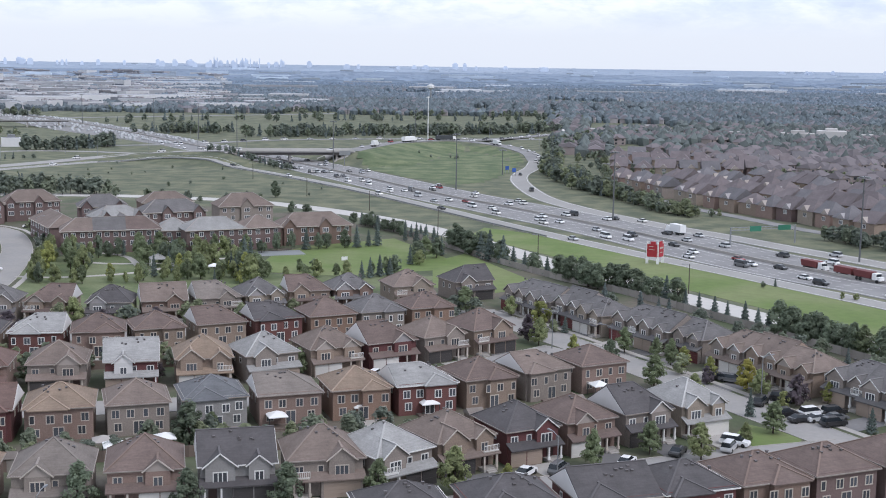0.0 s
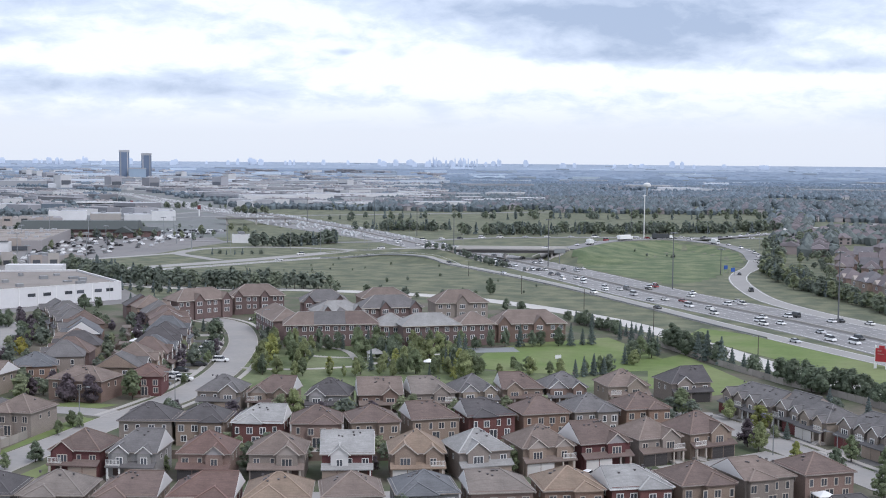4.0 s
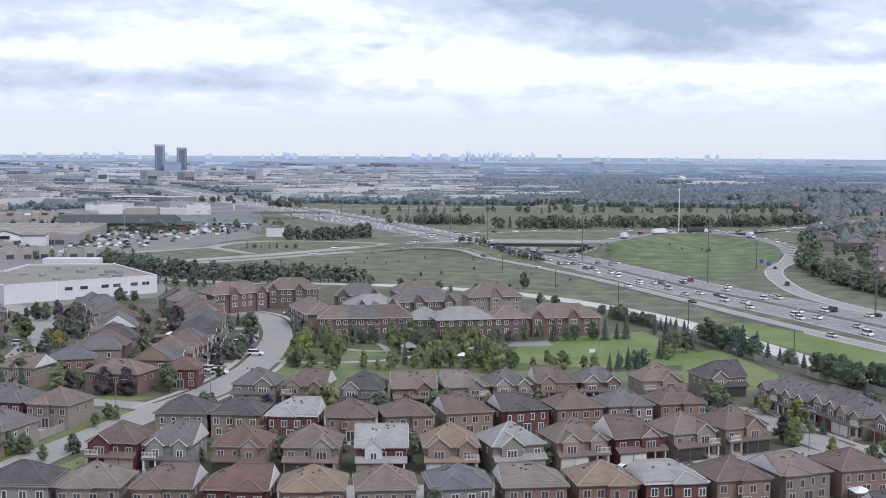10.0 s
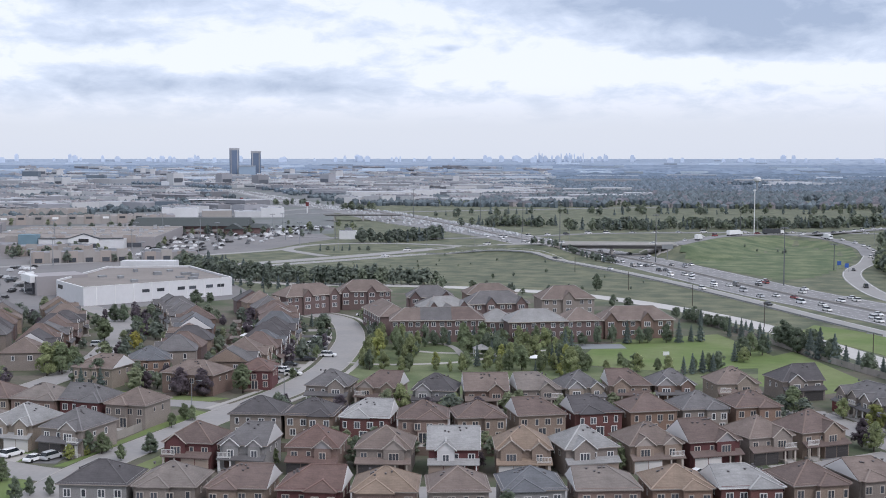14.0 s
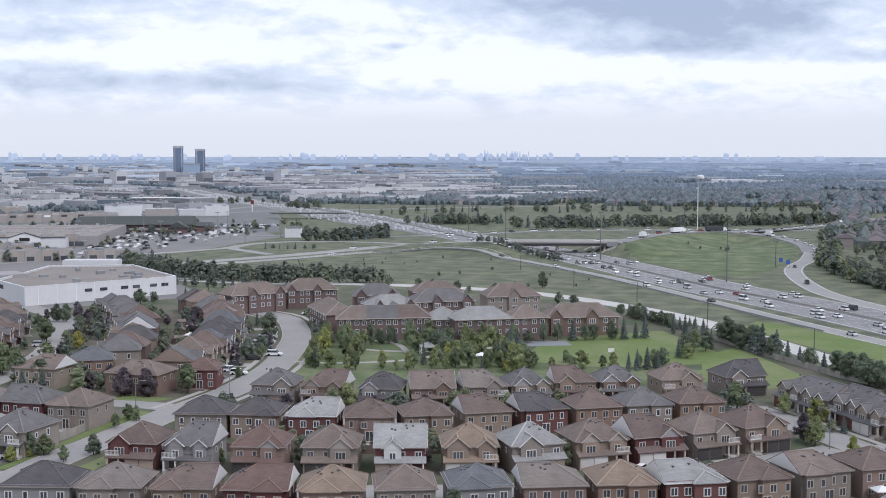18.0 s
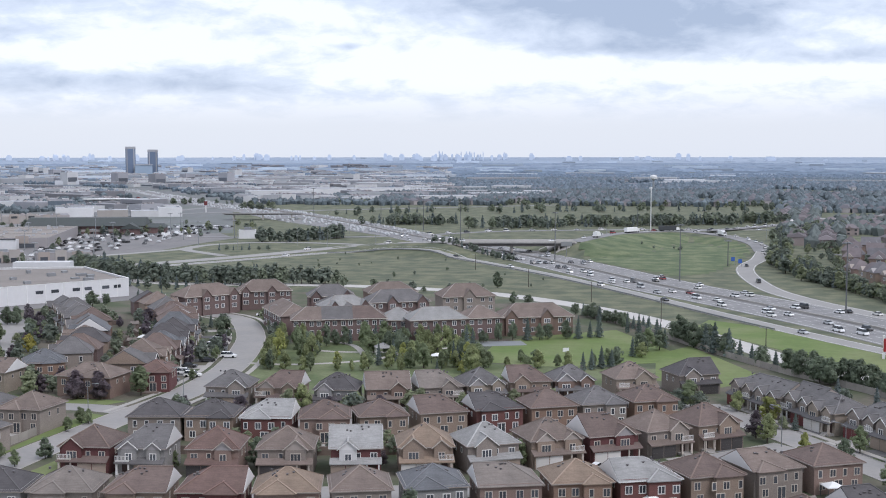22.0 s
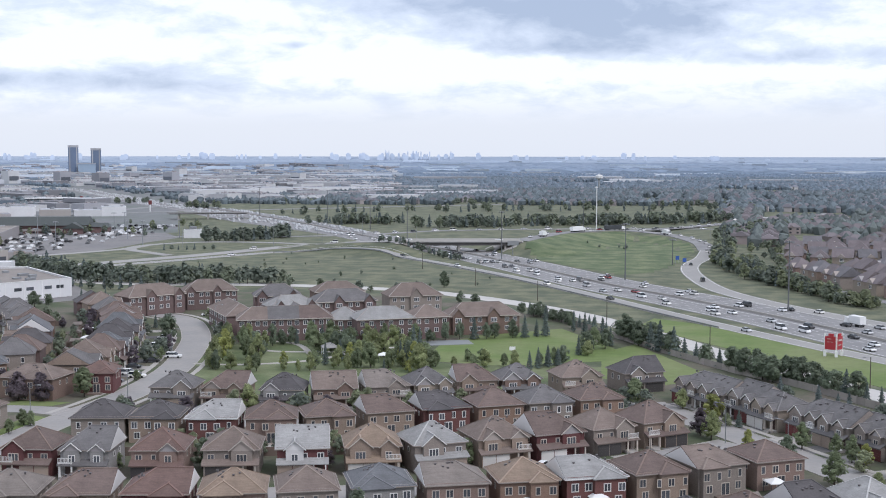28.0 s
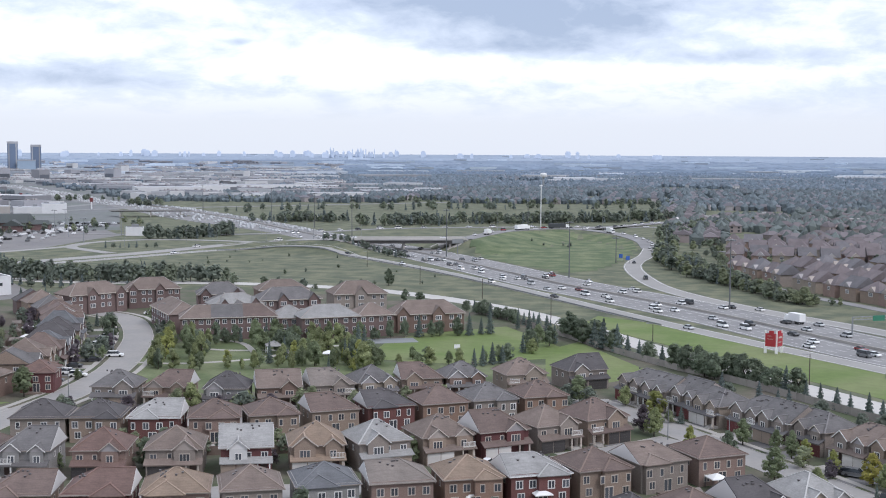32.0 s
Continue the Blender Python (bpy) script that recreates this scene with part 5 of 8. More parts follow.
for x, y, h, kind in ((-121.8, 193.8, 3.5, "dark"), (-131.2, 222.2, 2.5, "lime"), (-109.0, 334.5, 5.0, "olive"), (-247.3, 370.3, 9.0, "green"), (-235.5, 397.5, 6.0, "dark"), (-227.0, 392.5, 5.0, "dark"), (-226.9, 405.4, 6.5, "dark"), (-223.9, 406.5, 6.5, "dark"), (-206.4, 362.0, 8.0, "green"), (-189.2, 350.0, 6.0, "gold"), (-187.2, 336.6, 4.5, "plum"), (-188.8, 306.5, 9.0, "olive"), (-191.0, 317.8, 6.0, "green"), (-167.8, 282.2, 6.5, "fir"), (-163.2, 283.7, 6.5, "fir"), (-153.4, 289.4, 5.0, "plum"), (-141.7, 285.1, 7.0, "plum"), (-135.4, 284.8, 7.0, "plum"), (-135.7, 307.3, 7.0, "dark"), (-219.8, 457.4, 7.0, "dark"), (-219.1, 468.0, 5.0, "dark"), (-140.0, 386.0, 8.0, "dark"), (-153.6, 410.1, 5.0, "fir"), (-163.5, 455.9, 5.5, "dark"), (-215.6, 491.2, 4.0, "fir"), (-207.4, 482.9, 4.0, "fir"), (-206.6, 494.4, 4.0, "fir"), (-177.3, 443.6, 6.0, "dark")):
    plant(x, y, h, kind)
for x, y, h, kind in ((-123.1, 314.2, 3.0, "green"), (-128.6, 347.3, 4.0, "green"), (-132.1, 346.1, 4.0, "green"), (-127.6, 258.8, 3.5, "green"), (-126.5, 249.7, 3.5, "green"), (-207.1, 384.1, 6.0, "dark"), (-198.0, 373.0, 5.0, "green"), (-205.9, 392.0, 4.0, "dark"), (-55.0, 311.0, 5.0, "olive"), (-73.3, 553.3, 7.5, "dark"), (-59.0, 496.0, 5.0, "dark"), (-53.2, 496.6, 4.5, "dark"), (-129.8, 596.7, 2.5, "dark"), (-110.0, 634.7, 2.0, "dark"), (92.5, 342.3, 2.5, "fir"), (88.6, 340.2, 2.0, "dark"), (105.4, 324.8, 2.0, "olive"), (108.7, 323.4, 2.0, "olive"), (-35.6, 354.5, 4.5, "dark"), (-40.3, 356.1, 4.0, "green"), (-21.8, 345.2, 5.5, "fir"), (-19.6, 348.1, 6.0, "fir"), (-17.0, 350.2, 6.5, "fir"), (-14.3, 352.3, 5.5, "fir"), (-6.3, 371.1, 5.0, "olive"), (-40.9, 322.1, 3.0, "green")):
    plant(x, y, h, kind)



def scatter(n, box, kinds, hs, place, group, seed, keep=None, gap=2.5):
    R = random.Random(seed)
    done = []
    for i in range(n * 12):
        x, y = R.uniform(box[0], box[1]), R.uniform(box[2], box[3])
        if (keep is None or keep(x, y)) and all(math.hypot(x - a, y - b) > gap for a, b in done):
            done.append((x, y))
            plant(x, y, R.uniform(*hs), R.choice(kinds), place=place, group=group)
            if len(done) == n:
                break


def along(pts, step, kinds, hs, place, group, seed, spread=1.5, skip=0.0):
    R = random.Random(seed)
    for p in smooth_line(pts, step * 0.4 if group == "field trees" else step):
        if group == "field trees" and noise.noise((p[0] * 0.035, p[1] * 0.035, seed)) < -0.08:
            continue
        if R.random() >= skip:
            plant(p[0] + R.uniform(-spread, spread), p[1] + R.uniform(-spread, spread), R.uniform(*hs), R.choice(kinds), place=place, group=group)


# verge trees along the court
for x, y, h, kind in ((45.6, 219.4, 5.6, "olive"), (40.4, 230.0, 6.4, "green"), (33.8, 242.6, 6.6, "dark"), (27.6, 254.0, 5.0, "lime"), (21.4, 265.0, 6.2, "olive"), (55.4, 201.6, 5.6, "green"),
                      (52.6, 237.4, 4.6, "lime"), (46.8, 248.2, 5.6, "green"), (59.2, 225.2, 5.2, "olive")):
    plant(x, y, h, kind, place="on the verge of the residential street", group="street trees")
# the park
scatter(58, (-112, -48, 334, 384), ("green", "olive", "dark", "olive", "lime", "green", "fir"), (3.6, 8.8), "on the park lawn", "park trees", 1, lambda x, y: (y < 380 or x < -60) and x > -113 - max(0, y - 345) * 0.2, 3.0)
along([(-118, 378), (-100, 381), (-84, 386), (-66, 388), (-54, 394)], 3.2, ("green", "dark", "olive", "fir"), (3.0, 7), "in front of the terraces", "park trees", 2)
along([(-52, 396), (-40, 401), (-28, 405), (-20, 410)], 3.4, ("dark", "fir", "dark"), (5.5, 8), "at the edge of the park lawn", "park trees", 3, 1.0)
along([(-110, 338), (-112, 350), (-115, 364), (-118, 376)], 4.0, ("olive", "lime", "green"), (5, 8.5), "beside the curving street", "park trees", 4)
along([(-108, 331), (-90, 334), (-70, 340), (-52, 346), (-30, 348), (-12, 356)], 4.2, ("olive", "green", "dark"), (3.5, 6), "at the southern edge of the park", "park trees", 5)
along([(-10, 372), (0, 392), (-6, 410), (-14, 428)], 5.5, ("fir", "fir", "dark", "green"), (5.5, 8), "at the edge of the park lawn", "park trees", 6)
# behind the fences along the service road
along([(-32, 468), (-22, 452), (-12, 436), (-3, 420)], 4.2, ("fir", "fir", "dark"), (4.5, 6.5), "behind the wooden fence", "fence-line trees", 7, 0.8)
along([(3, 407), (8, 398), (14, 388), (20, 376)], 3.6, ("dark", "dark", "fir"), (7, 10), "behind the wooden fence", "fence-line trees", 8, 1.6)
along([(22, 372), (28, 362), (34, 350)], 5.0, ("fir", "dark"), (5, 6.5), "behind the wooden fence", "fence-line trees", 9, 0.8)
along([(34, 350), (38, 342), (42, 334)], 3.2, ("dark",), (7, 9), "behind the wooden fence", "fence-line trees", 10, 1.4)
along([(46, 336), (50, 330), (55, 320), (60, 312)], 3.6, ("dark", "fir"), (6, 8), "behind the wooden fence", "fence-line trees", 11, 0.8)
along([(61, 308), (66, 298), (71, 289), (75, 281)], 4.6, ("fir",), (5, 6.2), "behind the wooden fence", "fence-line trees", 12, 0.5)
along([(76, 278), (82, 268), (88, 256), (95, 244), (104, 228)], 3.2, ("dark", "dark", "green"), (6.5, 8.5), "behind the wooden fence", "fence-line trees", 13, 1.6)
# round the warehouse and along the ramp
along([(-300, 606), (-276, 578), (-250, 556), (-225, 552), (-200, 550), (-172, 556), (-150, 560)], 2.6, ("dark", "dark", "green"), (6.5, 10), "in the belt beside the ramp", "belt trees", 14, 2.5)
along([(-295, 622), (-270, 592), (-244, 568), (-215, 562), (-180, 568)], 2.8, ("dark", "fir", "green"), (6, 9.5), "in the belt beside the ramp", "belt trees", 15, 2.5)
along([(-248, 538), (-222, 526), (-200, 520), (-180, 512)], 5.5, ("fir", "fir", "dark"), (5, 7), "along the pale road", "belt trees", 16, 1.5)
along([(-150, 552), (-120, 540), (-100, 528), (-84, 520)], 9, ("dark", "green"), (3, 5.5), "along the pale road", "belt trees", 17, 2.5)
along([(-140, 752), (-122, 742), (-108, 728), (-96, 712), (-84, 694)], 3.6, ("dark", "fir", "dark"), (3.5, 5.5), "on the bank under the bridge", "bank trees", 18, 1.6)
along([(-272, 818), (-256, 824), (-242, 834), (-226, 872)], 2.4, ("dark", "dark", "fir"), (7, 11), "in the middle of the interchange", "interchange trees", 19, 6)
along([(-272, 741), (-258, 745), (-243, 749)], 4.2, ("dark", "fir"), (3, 4.5), "in the middle of the interchange", "interchange trees", 20, 1)
along([(-236, 1030), (-205, 1046), (-176, 1040)], 1.6, ("dark", "green", "fir"), (4.5, 10), "in the field behind the interchange", "field trees", 21, 16, 0.15)
along([(-140, 1010), (-112, 1010), (-84, 1036), (-44, 1050), (-10, 1060), (20, 1072), (60, 1100), (96, 1130)], 1.7, ("dark", "green", "dark", "fir"), (4.5, 11), "in the field behind the interchange", "field trees", 22, 20, 0.1)
along([(-446, 1298), (-410, 1302), (-374, 1306)], 5, ("dark", "green", "fir"), (6, 11), "beside the far road", "field trees", 70, 10)
along([(-350, 1150), (-250, 1240), (-120, 1290), (60, 1330), (160, 1330)], 10, ("dark", "green", "fir"), (5, 10), "in the field behind the interchange", "field trees", 71, 30)
along([(-600, 1420), (-300, 1460), (-60, 1450), (180, 1450)], 3.5, ("green", "dark", "dark"), (4, 8), "at the far side of the field", "field trees", 72, 30, 0.62)
along([(70, 840), (110, 960), (180, 1060)], 3, ("dark", "green", "fir"), (6, 10), "beside the far road", "field trees", 73, 12)
along([(-20, 800), (4, 795), (14, 790)], 9, ("dark",), (2, 3.2), "as scrub on the green bank", "bank trees", 23, 6)
# the belt between the highway and the eastern houses
along([(70, 790), (64, 740), (61, 700), (62, 660), (68, 612), (76, 578)], 2.4, ("green", "dark", "fir", "dark", "olive"), (5, 9.5), "in the belt beside the slip road", "eastern belt", 24, 5)
along([(74, 690), (70, 640), (74, 600), (82, 566), (88, 540), (93, 516), (100, 503)], 1.5, ("green", "dark", "olive", "olive"), (4, 7.5), "in the belt beside the slip road", "eastern belt", 25, 4)
along([(96, 516), (103, 506), (110, 500)], 3, ("green", "dark", "olive"), (3, 5), "in the belt beside the slip road", "eastern belt", 74, 2.5)
along([(137, 440), (142, 428), (150, 414), (162, 396), (180, 366)], 1.2, ("green", "dark", "fir", "dark"), (4, 6.5), "in the belt beside the slip road", "eastern belt", 26, 4)
# yards
scatter(36, (-112, 30, 176, 200), ("green", "dark", "olive"), (2.2, 5.2), "in a back yard", "yard trees", 27, lambda x, y: abs(y - (184 + 0.28 * (x + 58) + (0.2 * (x + 10) if x > -10 else 0))) < 4 and y < 200, 3)
scatter(28, (-100, 8, 232, 266), ("green", "dark", "olive"), (2.6, 5.8), "in a back yard", "yard trees", 28, lambda x, y: abs(y - (238 + 0.25 * (x + 80) + 0.1 * max(0, x + 40))) < 3.5, 3)
scatter(30, (-112, 10, 262, 300), ("green", "dark", "olive", "plum"), (3, 6.2), "in a front garden", "yard trees", 29, lambda x, y: abs(y - (272 + 0.22 * (x + 100))) < 5, 4)
scatter(44, (-230, -130, 285, 420), ("green", "dark", "plum", "olive"), (3, 6.5), "in a front garden", "yard trees", 30, lambda x, y: min(abs(x + 176 + 0.34 * (y - 290) - 4), abs(x + 176 + 0.34 * (y - 290) - 56)) < 3.5, 5)
scatter(14, (20, 78, 196, 280), ("green", "olive", "lime", "fir", "plum"), (3, 5), "in a front garden", "yard trees", 31, lambda x, y: abs(x - (72 - 0.58 * (y - 196)) - 2) < 2.0, 6)

for x, y, h, kind in ((-141.4, 284.3, 7.5, "plum"), (-136.8, 286.6, 7.0, "plum"), (-172.5, 290.1, 8.0, "dark"), (-166.7, 289.6, 8.0, "dark"), (-188.9, 300.4, 9.5, "olive"), (-186.4, 303.8, 9.0, "green"), (-154.5, 291.5, 4.5, "plum"), (-127.5, 291.0, 7.5, "green"),
                      (-131.2, 222.5, 5.0, "dark"), (-128.9, 224.0, 4.5, "green"), (-132.6, 218.0, 3.2, "lime"), (-119.5, 226.5, 4.5, "dark"), (-125.5, 258.0, 3.5, "green"), (-137.5, 199.5, 5.0, "dark"), (-125.6, 189.0, 4.5, "dark"), (-129.0, 185.0, 4.0, "dark")):
    plant(x, y, h, kind)


def clear_spot(x, y):
    """Neither in a house nor on a street of the western block."""
    if min(math.hypot(x - a, y - b) for a, b in HOMES) < 7.6:
        return False
    return all(min(math.hypot(x - p[0], y - p[1]) for p in ln) > 6.5 for ln in (collector, st_g, spur))


scatter(130, (-300, -126, 284, 428), ("green", "dark", "olive", "dark", "plum"), (3, 7), "in a garden", "yard trees", 90, clear_spot, 4)
scatter(40, (-300, -190, 240, 300), ("green", "dark", "olive"), (4, 8), "in a garden", "yard trees", 91, clear_spot, 5)
along([(42, 318), (62, 282), (84, 244), (98, 218)], 6.0, ("dark", "green", "fir"), (3.5, 6), "in a back yard", "yard trees", 92, 2.5)
scatter(26, (-230, 20, 480, 740), ("green", "dark"), (1.0, 2.4), "as a low shrub in the meadow", "field trees", 93, lambda x, y: min(math.hypot(x - p[0], y - p[1]) for p in ramp_w) > 9 and min(math.hypot(x - p[0], y - p[1]) for p in hwy) > 40 and x < -40 - (y - 500) * 0.5 + 30 and y > 560 + 0.2 * x, 12)


# ---- vehicles ----
def car_meshes(style):
    L_, H_ = (4.6, 1.45) if style == "sedan" else (4.7, 1.75) if style == "suv" else (5.2, 2.1)
    h, W = L_ / 2, 0.9
    belt = 0.92 if style == "sedan" else 1.02 if style == "suv" else 1.15
    prof = [(-h, 0.32), (-h - 0.04, 0.62), (-h + 0.1, belt - 0.06), (-h + 0.9, belt), (0.9, belt), (h - 0.15, belt - 0.14), (h + 0.03, 0.6), (h - 0.02, 0.32)]
    n = len(prof)
    v = [(x, -W + (0.06 if 0 < i < n - 1 else 0.0), z) for i, (x, z) in enumerate(prof)] + [(x, W - (0.06 if 0 < i < n - 1 else 0.0), z) for i, (x, z) in enumerate(prof)]
    body = [v, [tuple(range(n)), tuple(reversed(range(n, 2 * n)))] + [(i, n + i, n + (i + 1) % n, (i + 1) % n) for i in range(n)]]
    b0, b1, r0, r1 = (-1.75, 1.2, -1.05, 0.35) if style == "sedan" else (-h + 0.12, 1.25, -h + 0.35, 0.55) if style == "suv" else (-h + 0.1, 1.75, -h + 0.2, 1.1)
    gv = [(b0, -0.8, belt - 0.02), (b1, -0.8, belt - 0.02), (b1, 0.8, belt - 0.02), (b0, 0.8, belt - 0.02), (r0, -0.62, H_ - 0.06), (r1, -0.62, H_ - 0.06), (r1, 0.62, H_ - 0.06), (r0, 0.62, H_ - 0.06)]
    cage = [(3, 2, 1, 0), (4, 5, 6, 7), (0, 1, 5, 4), (1, 2, 6, 5), (2, 3, 7, 6), (3, 0, 4, 7)]
    rv = [(r0 - 0.02, -0.64, H_ - 0.08), (r1 + 0.02, -0.64, H_ - 0.08), (r1 + 0.02, 0.64, H_ - 0.08), (r0 - 0.02, 0.64, H_ - 0.08), (r0 + 0.1, -0.54, H_), (r1 - 0.1, -0.54, H_), (r1 - 0.1, 0.54, H_), (r0 + 0.1, 0.54, H_)]
    return body, (gv, cage), (rv, cage), h


WHEEL = Geo()
for r, y0, y1 in ((0.33, -0.11, 0.11),):
    ring = [(r * math.cos(2 * math.pi * i / 12), r * math.sin(2 * math.pi * i / 12)) for i in range(12)]
    WHEEL.add([(c, y0, s) for c, s in ring] + [(c, y1, s) for c, s in ring], [(i, (i + 1) % 12, 12 + (i + 1) % 12, 12 + i) for i in range(12)] + [tuple(range(12, 24)), tuple(reversed(range(12)))])
WHEEL4 = WHEEL
WHEEL = WHEEL.mesh("wheel", M["rubber"])
CARS, WHEELS = {}, {}
for style in ("sedan", "suv", "van"):
    body, cab, top, h = car_meshes(style)
    glass = mesh_of("glasshouse", *cab, M["carglass"])
    four = Geo()
    for wx in (-h + 0.85, h - 0.85):
        for wy in (-0.82, 0.82):
            four.add([(p[0] + wx, p[1] + wy, p[2] + 0.33) for p in WHEEL4.v], WHEEL4.f)
    WHEELS[style] = four.mesh("wheels", M["rubber"])
    for p_i, paint in enumerate(PAINTS):
        CARS[style, p_i] = (mesh_of("body", *body, paint), glass, mesh_of("roof_panel", *top, paint), h)
PAINT_WORDS = ("white", "black", "silver", "grey", "pearl white", "graphite", "red", "blue")
CR = random.Random(9)


def car(x, y, a, z=0.1, place="driving on the highway", group="cars on the highway", style=None, p_i=None):
    style = style or CR.choice(("sedan", "sedan", "suv", "suv", "sedan", "van"))
    p_i = p_i if p_i is not None else CR.choice((0, 0, 0, 0, 1, 2, 3, 4, 4, 4, 5, 1, 2, 6))
    body, glass, top, h = CARS[style, p_i]
    ob = thing("car", pose(x, y, z, 0, 0, a), "%s %s %s" % (PAINT_WORDS[p_i], style, place), "car", group)
    part("body", body, None, ob)
    part("glasshouse", glass, None, ob, "dark car windows")
    part("roof_panel", top, None, ob)
    if math.hypot(x, y) > 560:
        part("wheels", WHEELS[style], None, ob)
        return
    for wx in (-h + 0.85, h - 0.85):
        for wy in (-0.82, 0.82):
            part("wheel", WHEEL, None, ob, at=pose(wx, wy, 0.33))


def traffic(line, off, back, gaps, seed, lo, hi, place="driving on the highway", group="cars on the highway", z=0.1):
    R = random.Random(seed)
    ln = offsets(line, off)
    need = R.uniform(4, gaps[1])
    for a, b in zip(ln, ln[1:]):
        s = math.hypot(*(b - a)[:2])
        need -= s
        if need <= 0:
            need = R.uniform(*gaps)
            if lo < a[1] < hi:
                ang = math.degrees(math.atan2(b[1] - a[1], b[0] - a[0])) + (180 if back else 0)
                base = a[2] if len(a) > 2 else 0
                car(a[0], a[1], ang, z + base, place, group)


for k, off in enumerate((-16.6, -12.9, -9.2, -5.5)):
    traffic(hwy, off, True, (18, 58), 10 + k, 300, 900)
for k, off in enumerate((5.5, 9.2, 12.9, 16.6)):
    traffic(hwy, off, False, (30, 100), 20 + k, 340, 900)
traffic(ramp_w, 0, False, (50, 110), 31, 390, 760, "on the on-ramp", "cars on the ramps")
traffic(ramp_e, 0, True, (60, 120), 32, 380, 840, "on the slip road", "cars on the ramps")
traffic(smooth_line(LOOP, 5), -2.5, False, (9, 22), 33, 780, 905, "queueing on the loop road", "cars on the ramps", 0.06)
traffic(smooth_line([(-30, 855, 5.9), (-6, 905, 4.5), (35, 975, 1.5), (110, 1110, 0)], 6), 2.2, False, (10, 26), 34, 850, 1080, "queueing near the bridge", "cars near the bridge", 0.07)
traffic(smooth_line([(-175, 905), (-120, 960), (0, 1000), (120, 1010)], 6), 0, False, (9, 18), 35, 850, 1080, "queueing behind the interchange", "cars near the bridge", 0.07)
traffic(smooth_line([(-54, 762, 6.4)] + WEST, 6), 2.5, False, (16, 50), 36, 700, 900, "on the bridge approach", "cars near the bridge", 0.06)

far_cars = Geo()
FR = random.Random(4)
for off in (-14, -9, 9, 14):
    for a, b in zip(offsets(hwy, off), offsets(hwy, off)[1:]):
        if 900 < a[1] < 3000 and FR.random() < 0.5:
            ang = math.atan2(b[1] - a[1], b[0] - a[0])
            far_cars.turned_box(a[0], a[1], ang, 4.5, 1.8, 0.3 + lie(a[0], a[1]), 1.0 + lie(a[0], a[1])).turned_box(a[0], a[1], ang, 2.3, 1.6, 1.0 + lie(a[0], a[1]), 1.5 + lie(a[0], a[1]))
for off in (-15, -10, -5, 2, 8, 14):
    lane = offsets(smooth_line(COLLECT, 8), off)
    for a, b in zip(lane, lane[1:]):
        if a[1] > 850 + abs(off) * 12 and FR.random() < 0.3:
            ang = math.atan2(b[1] - a[1], b[0] - a[0])
            far_cars.turned_box(a[0], a[1], ang, 4.5, 1.8, 0.35, 1.05).turned_box(a[0], a[1], ang, 2.3, 1.6, 1.05, 1.55)
solid("distant_traffic", far_cars, PAINTS[2], "distant pale cars on the highway", "cars", kind="stuff")


def lorry(x, y, a, red, wagon):
    """A tipper lorry: tractor, loaded box, wheels."""
    ob = thing("dump_truck", pose(x, y, 0.1, 0, 0, a), "red dump truck with a white cab on the highway", "truck", "dump trucks")
    part("chassis", Geo().box(-4.4, 3.6, -0.5, 0.5, 0.7, 1.05), M["dark_steel"], ob)
    v = [(-4.5, -1.25, 1.1), (1.4, -1.25, 1.1), (1.4, 1.25, 1.1), (-4.5, 1.25, 1.1), (-4.9, -1.3, 2.9), (1.6, -1.3, 2.9), (1.6, 1.3, 2.9), (-4.9, 1.3, 2.9)]
    part("tipper_box", Geo().add(v, [(3, 2, 1, 0), (4, 5, 6, 7), (0, 1, 5, 4), (1, 2, 6, 5), (2, 3, 7, 6), (3, 0, 4, 7)]), M["tipper"], ob, "dull red steel box")
    part("cab", Geo().box(1.9, 3.4, -1.2, 1.2, 0.8, 2.7).box(3.4, 4.6, -0.9, 0.9, 0.7, 1.7), M["white"], ob, "white cab and bonnet")
    part("windscreen", Geo().box(3.36, 3.43, -1.05, 1.05, 1.75, 2.5), M["carglass"], ob)
    if wagon:
        part("wagon_box", Geo().box(-12.2, -5.6, -1.25, 1.25, 1.1, 2.9).box(-5.6, -4.4, -0.1, 0.1, 0.8, 0.95), M["tipper"], ob, "dull red trailer box")
    for wx in (-3.6, -2.4, 3.6) + ((-11, -9.8, -7) if wagon else ()):
        for wy in (-1.05, 1.05):
            part("wheel", WHEEL, None, ob, at=Matrix.LocRotScale((wx, wy, 0.5), None, (1.5, 1.5, 1.5)))


lorry(112, 371, -60, True, False)
lorry(122, 353, -60, True, True)



def box_truck(x, y, a, z, long, m_, words):
    ob = thing("box_truck", pose(x, y, z, 0, 0, a), words, "truck", "box trucks")
    part("cargo_box", Geo().box(-long / 2, long / 2 - 2.6, -1.25, 1.25, 1.0, 3.7), m_, ob, "large plain cargo box")
    part("cab", Geo().box(long / 2 - 2.4, long / 2 - 0.3, -1.15, 1.15, 0.6, 2.8).box(long / 2 - 0.3, long / 2 + 0.2, -1.1, 1.1, 0.6, 1.6), M["white"], ob)
    part("windscreen", Geo().box(long / 2 - 0.32, long / 2 - 0.25, -1.0, 1.0, 1.75, 2.6), M["carglass"], ob)
    part("chassis", Geo().box(-long / 2, long / 2, -0.5, 0.5, 0.6, 1.0), M["dark_steel"], ob)
    for wx in (-long / 2 + 1.2, -long / 2 + 2.4, long / 2 - 1.2):
        for wy in (-1.05, 1.05):
            part("wheel", WHEEL, None, ob, at=Matrix.LocRotScale((wx, wy, 0.5), None, (1.5, 1.5, 1.5)))


